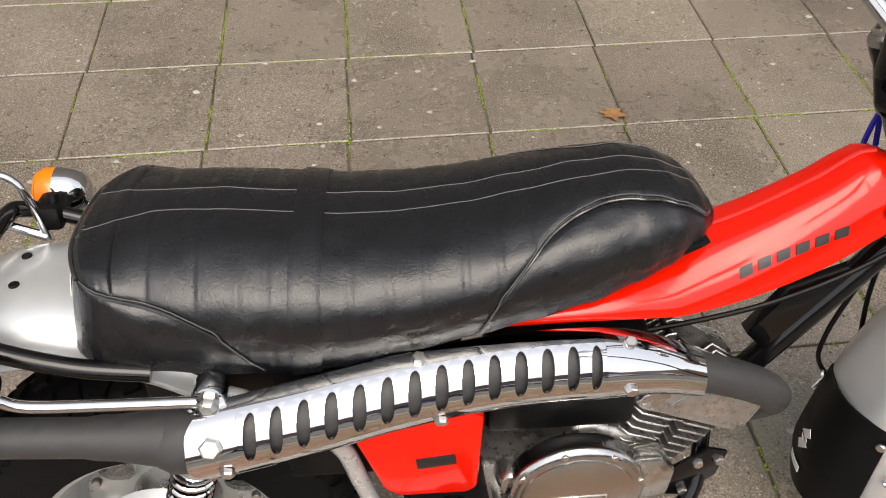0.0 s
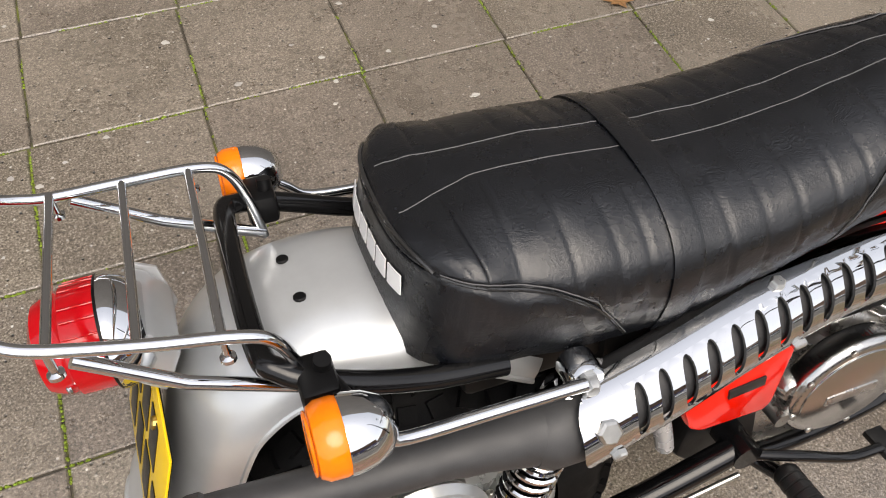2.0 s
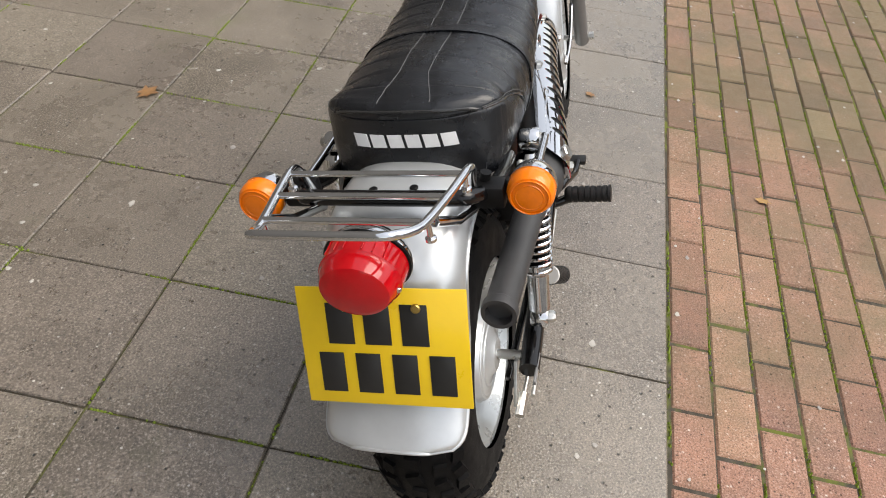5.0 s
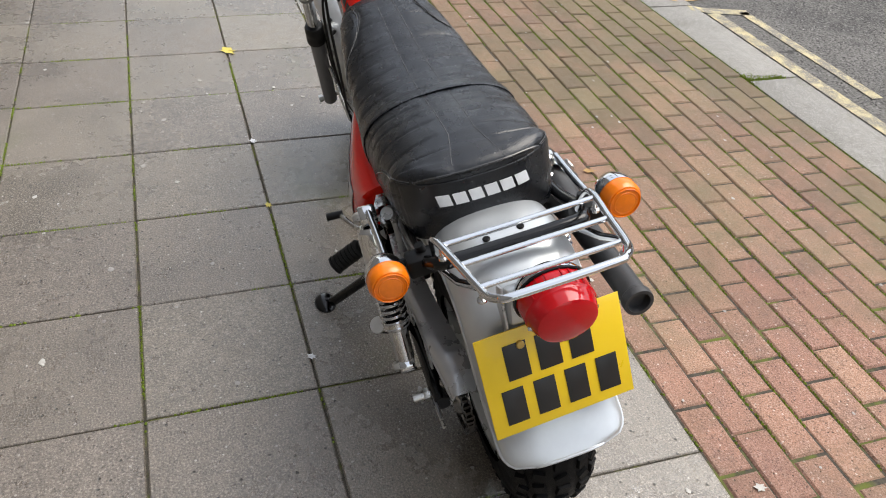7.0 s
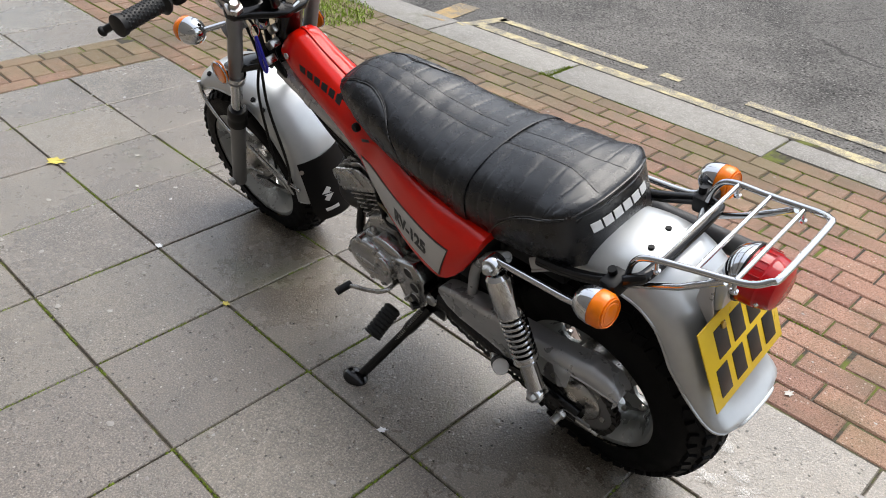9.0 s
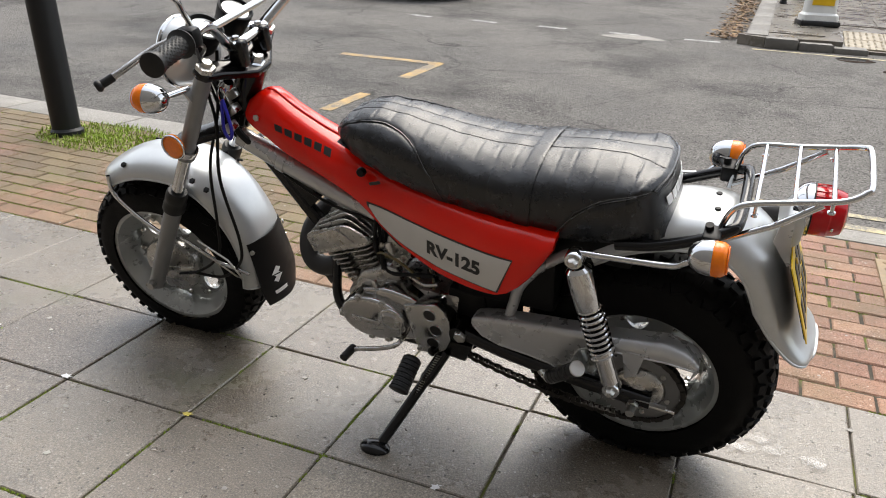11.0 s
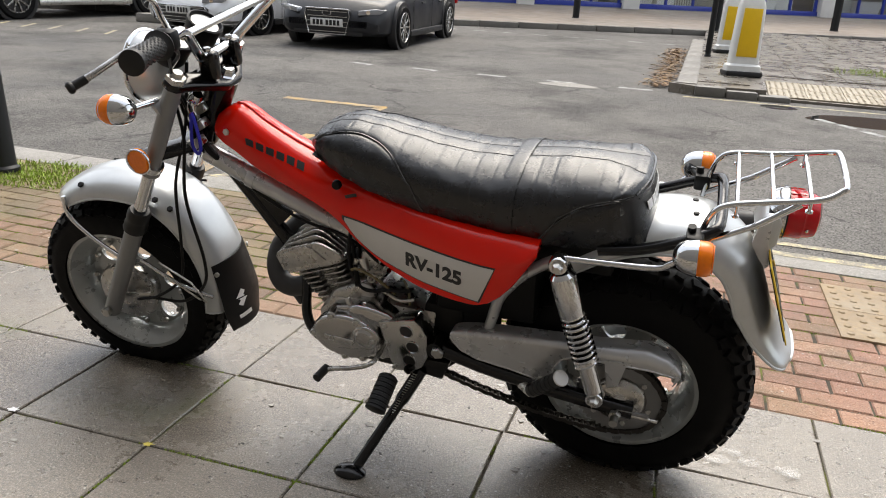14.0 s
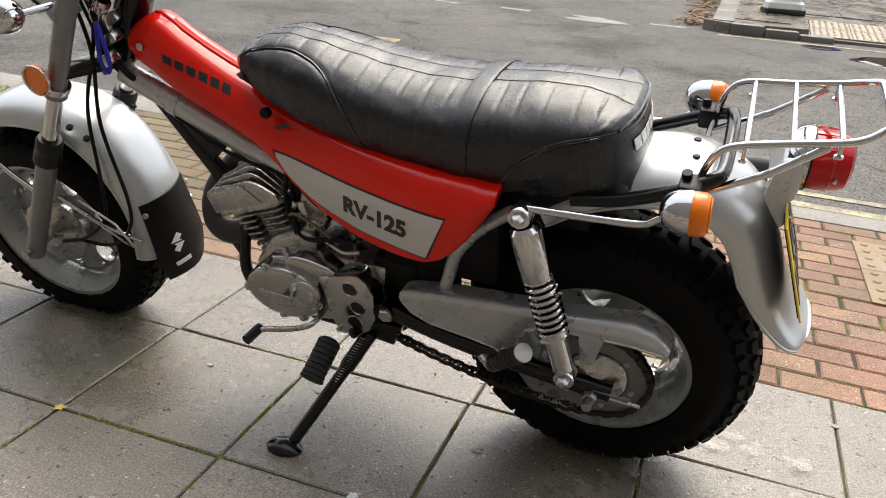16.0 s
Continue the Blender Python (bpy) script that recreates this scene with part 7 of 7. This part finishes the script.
marking("yellow_line", sub((2.40, -3.35), (2.40, -3.95), 3), 0.10, M_BAY_LINE, "worn yellow bay line across the lane")
marking("yellow_line", sub((2.40, -4.62), (2.40, -5.36), 3), 0.11, M_BAY_LINE, "worn yellow bay line across the lane")
marking("yellow_line", sub((2.36, -5.36), (3.4, -5.34), 6), 0.11, M_BAY_LINE, "yellow bay line along the lane")
marking("yellow_line", sub((5.0, -2.62), (9.0, -2.62), 6), 0.07, M_YELLOW_LINE, "yellow kerb line")
for k in range(5):
    marking("white_dash", sub((0.55 - 0.02 * k + 0.9 * k, -8.25 - 0.02 * k), (0.15 + 0.9 * k, -8.25), 2), 0.10, M_WHITE_LINE, "broken white junction line")
for k in range(12):
    marking("white_dash", sub((0.2 + 0.65 * k, -15.4 + 0.02 * k), (0.5 + 0.65 * k, -15.4 + 0.02 * k), 2), 0.10, M_WHITE_LINE, "broken white junction line")
marking("yellow_line", sub((-0.2, -7.98), (-14, -8.20), 16), 0.07, M_YELLOW_LINE, "worn yellow line by the paved corner")
for x0_, y0_, x1_, y1_ in ((-1.53, -7.24, -1.66, -7.05), (-1.70, -7.00, -1.82, -6.82), (-1.86, -6.76, -2.02, -6.54), (-2.10, -6.42, -2.50, -5.9)):
    marking("white_dash", sub((x0_, y0_), (x1_, y1_), 2), 0.09, M_WHITE_LINE, "worn white line beside a puddle")
for cx, cy, rx_, ry_, ph in ((-1.22, -7.86, 0.17, 0.20, 0.4), (-2.15, -7.30, 0.62, 0.42, 1.7)):
    bm = bmesh.new()
    bm.faces.new([bm.verts.new((cx + rx_ * math.cos(a) * (1 + 0.16 * math.sin(3 * a + ph) + 0.07 * math.sin(7 * a)), cy + ry_ * math.sin(a) * (1 + 0.14 * math.sin(2 * a + ph)), road_z(cy + ry_ * math.sin(a)) + 0.0025)) for a in [2 * math.pi * k / 40 for k in range(40)]])
    tagged(part("puddle", bm, M_PUDDLE), "shallow rain puddle on the worn asphalt", "puddle", kind="structure")
for k in range(5):
    marking("yellow_hatch", sub((8.6 + 0.55 * k, -9.0), (8.9 + 0.55 * k, -9.6), 2), 0.06, M_YELLOW_LINE, "yellow hatch mark by the parked cars")
bm = bmesh.new()
bm.faces.new([bm.verts.new((1.11 + 0.34 * math.cos(a) * (1 + 0.2 * math.sin(3 * a)), -8.05 + 0.16 * math.sin(a), road_z(-8.05 + 0.16 * math.sin(a)) + 0.004)) for a in [2 * math.pi * k / 18 for k in range(18)]])
tagged(part("road_patch", bm, M_KERB), "pale worn patch in the asphalt", "road patch", kind="structure")

# street lamp post and grass near the kerb
lamp = post(3.28, -1.93, 0.078, 6.0, "black lamp post leaning at the pavement edge", 0.0, "lamp_post")
lamp.matrix_world = pose(3.28, -1.93, -0.006, 0, 5, 0)


def blades(name, c, n, spread, hmax, label, z0=0.0):
    bm = bmesh.new()
    for k in range(n):
        a, d = random.uniform(0, 6.28), spread * random.random() ** 0.6
        x, y = c[0] + d * math.cos(a) * c[2], c[1] + d * math.sin(a) * c[3]
        h = hmax * random.uniform(0.35, 1)
        l_, w_ = random.uniform(0, 6.28), random.uniform(0.002, 0.0045)
        dx, dy = math.cos(l_) * h * 0.5, math.sin(l_) * h * 0.5
        p = [bm.verts.new((x - w_ * math.sin(l_), y + w_ * math.cos(l_), z0)), bm.verts.new((x + w_ * math.sin(l_), y - w_ * math.cos(l_), z0)), bm.verts.new((x + dx * 0.5 + w_ * 0.6, y + dy * 0.5, z0 + h * 0.7)), bm.verts.new((x + dx, y + dy, z0 + h))]
        bm.faces.new((p[0], p[1], p[2]))
        bm.faces.new((p[0], p[2], p[3]))
    return tagged(part(name, bm, M_GRASS), label, "grass", kind="stuff")


random.seed(11)
blades("grass_tuft", (3.05, -1.98, 1.2, 0.8), 2200, 0.36, 0.034, "green grass tufts round the lamp post foot")
blades("grass_patch", (-3.1, -11.0, 2.0, 1.0), 500, 0.5, 0.10, "small green verge on the paved corner", road_z(-11) + 0.12)
bm = bmesh.new()
for k in range(1500):
    x, y = random.gauss(0.10, 0.10), random.uniform(-14.2, -8.5)
    if x > -0.09:
        a, s_ = random.uniform(0, 6.28), random.uniform(0.018, 0.05)
        z = road_z(y) + random.uniform(0.008, 0.05)
        vs = [bm.verts.new((x + s_ * math.cos(a + b) * (1 if i % 2 else 0.45), y + s_ * math.sin(a + b) * (1 if i % 2 else 0.45), z + random.uniform(-0.006, 0.012))) for i, b in enumerate((0, 1.57, 3.14, 4.71))]
        bm.faces.new(vs)
tagged(part("leaf_litter", bm, M_LITTER), "drift of brown fallen leaves in the gutter", "leaves", kind="stuff")


def leaf(x, y, size, mat, label, a=0.0):
    bm = bmesh.new()
    pts = [(0.5, 0), (0.2, 0.2), (0.25, 0.38), (-0.05, 0.25), (-0.3, 0.3), (-0.25, 0.08), (-0.6, 0.0), (-0.25, -0.1), (-0.32, -0.28), (-0.05, -0.22), (0.22, -0.36), (0.2, -0.18)]
    c = bm.verts.new((0, 0, 0.004))
    vs = [bm.verts.new((px * size, py * size, 0.002 + random.uniform(0, 0.18) * size * 0.5)) for px, py in pts]
    for i in range(len(vs)):
        bm.faces.new((c, vs[i], vs[(i + 1) % len(vs)]))
    ob = part("fallen_leaf", bm, mat)
    ob.matrix_world = pose(x, y, 0.001, 0, 0, a)
    return tagged(ob, label, "leaf")


leaf(0.762, 0.86, 0.085, M_LEAF, "curled olive-brown fallen leaf on a slab", -20)
leaf(2.0, 0.036, 0.085, M_LEAF_YELLOW, "yellow-green fallen leaf on a slab", 30)
leaf(0.797, 0.018, 0.03, M_LEAF_YELLOW, "tiny yellow leaf scrap on a joint", 10)
leaf(1.26, -0.56, 0.045, M_LEAF, "small orange-brown leaf near the front wheel", 60)
leaf(0.80, -1.12, 0.05, M_LEAF, "small dry leaf on the brick strip", 80)
leaf(1.21, 0.02, 0.034, M_WHITE_PRINT, "scrap of white litter at a slab corner", 15)
leaf(0.105, 0.0, 0.03, M_WHITE_PRINT, "scrap of pale litter in a joint", 40)
leaf(-0.525, -0.904, 0.032, M_GUM, "scrap of pale litter on the bricks", 70)

# gum spots trodden into the slabs
random.seed(21)
bm = bmesh.new()
for k in range(300):
    if k < 2:
        x, y = ((0.137, 1.108), (-0.097, 0.881))[k]
    else:
        x, y = random.uniform(-1.6, 2.7), random.uniform(-2.1, 2.6)
    s_ = random.uniform(0.004, 0.011) * (1.0 if y > -0.8 else 0.7)
    n = 9
    c = bm.verts.new((x, y, 0.0042))
    ph = random.uniform(0, 6)
    vs = [bm.verts.new((x + s_ * (1 + 0.25 * math.sin(2 * a + ph)) * math.cos(a), y + s_ * (0.8 + 0.2 * math.sin(3 * a + ph)) * math.sin(a), 0.0028)) for a in [2 * math.pi * i / n for i in range(n)]]
    for i in range(n):
        bm.faces.new((c, vs[i], vs[(i + 1) % n]))
tagged(part("gum_spots", bm, M_GUM), "pale flattened chewing gum spots on the paving", "gum spots", kind="stuff")

# dried pale stains near the rear wheel
bm = bmesh.new()
for k in range(26):
    x, y = ((-0.52, -0.48), (-0.61, -0.52), (-0.70, -0.50), (-0.50, -0.60), (-0.40, -0.30))[k % 5]
    x, y, s_ = x + random.gauss(0, 0.016), y + random.gauss(0, 0.014), random.uniform(0.008, 0.026)
    ph = random.uniform(0, 6)
    z = 0.0045 + 0.0002 * k
    bm.faces.new([bm.verts.new((x + s_ * (1 + 0.2 * math.sin(2 * a + ph)) * math.cos(a), y + s_ * (0.85 + 0.2 * math.sin(3 * a + ph)) * math.sin(a), z)) for a in [2 * math.pi * i / 20 for i in range(20)]])
tagged(part("dried_stains", bm, M_STAIN), "pale dried stains on the slabs", "stains", kind="stuff")

# tactile paving by the dropped kerb
for i in range(4):
    for j in range(2):
        cx, cy = -0.975 - 0.30 - 0.605 * i + 0.0, -1.67 - 0.305 * j
        bm = box((cx, cy, -0.008), (0.602, 0.302, 0.032), 0.002)
        for a in range(9):
            for b in range(4):
                x, y = cx - 0.264 + 0.066 * a, cy - 0.112 + 0.0745 * b
                lathe([(0, 0.0050), (0.011, 0.0045), (0.0155, 0.0)], (x, y, 0.0078), (x, y, 9), 8, bm)
        part("tactile_slab", bm, M_TACTILE, pavement, "buff tactile paving slab")

# kerb stones
joints = [0.217, 1.40] + [1.40 + 0.915 * k for k in range(1, 24)]
for x0_, x1_ in zip(joints, joints[1:]):
    part("kerbstone", box(((x0_ + x1_) / 2, -2.362, -0.047), (x1_ - x0_ - 0.010, 0.275, 0.098), 0.010), M_KERB, pavement)
for k in range(12):
    part("kerbstone", box((0.217 - 0.915 * (k + 0.5), -2.414, -0.047), (0.907, 0.165, 0.098), 0.010), M_KERB, pavement, "narrow dropped kerbstone")
bm = bmesh.new()
bm.faces.new([bm.verts.new((0.10 + 0.20 * math.cos(a) * (1 + 0.25 * math.sin(5 * a)), -2.512 + 0.020 * math.sin(a) * (1 + 0.5 * math.sin(4 * a + 1)), -0.0035)) for a in [2 * math.pi * k / 36 for k in range(36)]])
tagged(part("road_patch", bm, M_BED), "dark broken asphalt edge beside the kerb", "road patch", kind="structure")


# slabs and bricks
def piece(lx, ly, h, ch=0.004):
    bm = bmesh.new()
    rows = [[V(a * (lx / 2 - d), b * (ly / 2 - d), z) for a, b in ((-1, -1), (1, -1), (1, 1), (-1, 1))] for d, z in ((0, -h), (0, -ch), (ch, 0))]
    grid(lambda i, j: rows[i][j], 3, 4, True, bm)
    bm.verts.ensure_lookup_table()
    bm.faces.new([bm.verts[8 + j] for j in range(4)])
    bmesh.ops.recalc_face_normals(bm, faces=bm.faces)
    return bm


def mesh_of(bm, name, mat):
    me = bpy.data.meshes.new(name)
    bm.to_mesh(me)
    bm.free()
    me.materials.append(mat)
    return me


random.seed(3)
slab_stuff = bmesh.new()
slab_me = mesh_of(piece(0.3945, 0.3945, 0.04, 0.003), "slab", M_SLAB)
SKEW = 0.021
S = 0.4
for i in range(-22, 34):
    for j in range(-2, 11):
        x, y = (i + 0.5) * S, (j + 0.5) * S
        if 2.79 < x < 3.21:
            continue
        tilt = (random.uniform(-0.12, 0.12), random.uniform(-0.12, 0.12))
        z = random.uniform(-0.0012, 0.0012) + 0.001
        if j == -2:
            y1 = -S + SKEW * x - 0.0025
            me = mesh_of(piece(0.3955, y1 + 0.826, 0.04, 0.003), "slab", M_SLAB)
            m = pose(x, (y1 - 0.826) / 2, z, *tilt, 0)
        else:
            me = slab_me
            m = pose(x - SKEW * min(y, 0.6), y + SKEW * x, z, *tilt, math.degrees(SKEW) + random.uniform(-0.15, 0.15))
        if -7 <= i < 13 and j < 10:
            ob = new("slab", me)
            ob.parent = pavement
            ob.matrix_basis = m
        else:
            n0 = len(slab_stuff.verts)
            slab_stuff.from_mesh(me)
            slab_stuff.verts.ensure_lookup_table()
            for v in slab_stuff.verts[n0:]:
                v.co = m @ v.co
# cushions of moss in the joints
moss_bm = bmesh.new()
random.seed(21)
for along_x in (True, False):
    for k in range(-5, 9):
        for q in range(620):
            p = -1.8 + q * 0.0065 + random.uniform(-0.003, 0.003)
            x, y = (p, k * S + SKEW * p) if along_x else (k * S - SKEW * min(p, 0.6), p)
            grow = noise.noise(V(x * 2.6, y * 2.6, 4.0)) + 0.5 * noise.noise(V(x * 15, y * 15, 8.0))
            if y < -0.42 or y > 2.3 or grow < 0.08 + random.uniform(-0.08, 0.08):
                continue
            r_, h_ = random.uniform(0.0025, 0.0050), random.uniform(0.002, 0.0045)
            x, y = x + random.gauss(0, 0.0012), y + random.gauss(0, 0.0012)
            lump = [moss_bm.verts.new((x + r_ * math.cos(a), y + r_ * math.sin(a), -0.002)) for a in (0, 1.05, 2.1, 3.15, 4.2, 5.25)]
            peak = moss_bm.verts.new((x, y, h_))
            for a in range(6):
                moss_bm.faces.new((lump[a], lump[(a + 1) % 6], peak))
for r_ in range(15):
    for q in range(760):
        x = -1.6 + q * 0.0075 + random.uniform(-0.003, 0.003)
        y = -0.832 - 0.0993 * r_ + random.gauss(0, 0.0014)
        grow = noise.noise(V(x * 2.2, y * 2.2, 14.0)) + 0.5 * noise.noise(V(x * 12, y * 12, 18.0)) + 0.22 * min(1.0, (-0.9 - y) / 1.2) + 0.12 * min(1.0, max(-0.5, x))
        if grow < 0.12 + random.uniform(-0.08, 0.08):
            continue
        r2, h_ = random.uniform(0.0022, 0.0042), random.uniform(0.0005, 0.0032)
        lump = [moss_bm.verts.new((x + 1.4 * r2 * math.cos(a), y + r2 * math.sin(a), -0.004)) for a in (0, 1.05, 2.1, 3.15, 4.2, 5.25)]
        peak = moss_bm.verts.new((x, y, h_))
        for a in range(6):
            moss_bm.faces.new((lump[a], lump[(a + 1) % 6], peak))
for q in range(420):
    f = random.random() ** 1.6
    x, y, r2 = 1.40 + 0.01 + random.gauss(0, 0.010 + 0.030 * (1 - f) ** 3), -2.222 - 0.20 * f + random.gauss(0, 0.006), random.uniform(0.003, 0.007)
    lump = [moss_bm.verts.new((x + r2 * math.cos(a), y + r2 * math.sin(a), -0.008)) for a in (0, 1.05, 2.1, 3.15, 4.2, 5.25)]
    peak = moss_bm.verts.new((x, y, random.uniform(0.002, 0.010)))
    for a in range(6):
        moss_bm.faces.new((lump[a], lump[(a + 1) % 6], peak))
tagged(part("joint_moss", moss_bm, M_MOSS), "bright green moss cushions in the paving joints", "moss", kind="stuff")
tagged(part("slab_rows", slab_stuff, M_SLAB_FAR, pavement), "damp concrete paving slabs", kind="stuff")
brick_me = mesh_of(piece(0.1955, 0.0940, 0.04, 0.005), "brick", M_BRICK)
far = bmesh.new()
for r_ in range(15):
    y = -0.832 - 0.0993 * (r_ + 0.5)
    for k in range(-40, 45 if r_ < 14 else 1):
        x = 0.03 + 0.2025 * k + (0.1 if r_ % 2 else 0.0) + random.uniform(-0.003, 0.003)
        if x < -1.02 and -2.1 < y < -1.55 and x > -3.35:
            continue
        m = pose(x, y + random.uniform(-0.0015, 0.0015), random.uniform(-0.002, 0.002), random.uniform(-0.5, 0.5), random.uniform(-0.3, 0.3), random.uniform(-0.5, 0.5))
        if -1.0 < x < 3.2:
            ob = new("brick", brick_me)
            ob.parent = pavement
            ob.matrix_basis = m
        else:
            b2 = piece(0.1955, 0.0940, 0.04, 0.005)
            bmesh.ops.transform(b2, matrix=m, verts=b2.verts)
            me = bpy.data.meshes.new("t")
            b2.to_mesh(me)
            b2.free()
            far.from_mesh(me)
            bpy.data.meshes.remove(me)
for r_ in range(3):
    for k in range(-8, 46):
        if r_ == 0:
            m = pose(2.862, -0.72 + 0.2025 * k, random.uniform(-0.002, 0.002), 0, 0, 90)
            if k > 24:
                continue
        elif r_ == 1:
            m = pose(3.012, -0.775 + 0.1005 * k, random.uniform(-0.002, 0.002), 0, 0, 0)
        else:
            m = pose(3.162, -0.66 + 0.2025 * k, random.uniform(-0.002, 0.002), 0, 0, 90)
            if k > 24:
                continue
        if m.translation.y < -0.80:
            continue
        b2 = piece(0.1955, 0.0940, 0.04, 0.005)
        bmesh.ops.transform(b2, matrix=m, verts=b2.verts)
        me = bpy.data.meshes.new("t")
        b2.to_mesh(me)
        b2.free()
        far.from_mesh(me)
        bpy.data.meshes.remove(me)
tagged(part("brick_rows", far, M_BRICK_FAR, pavement), "red clay paving bricks", kind="stuff")
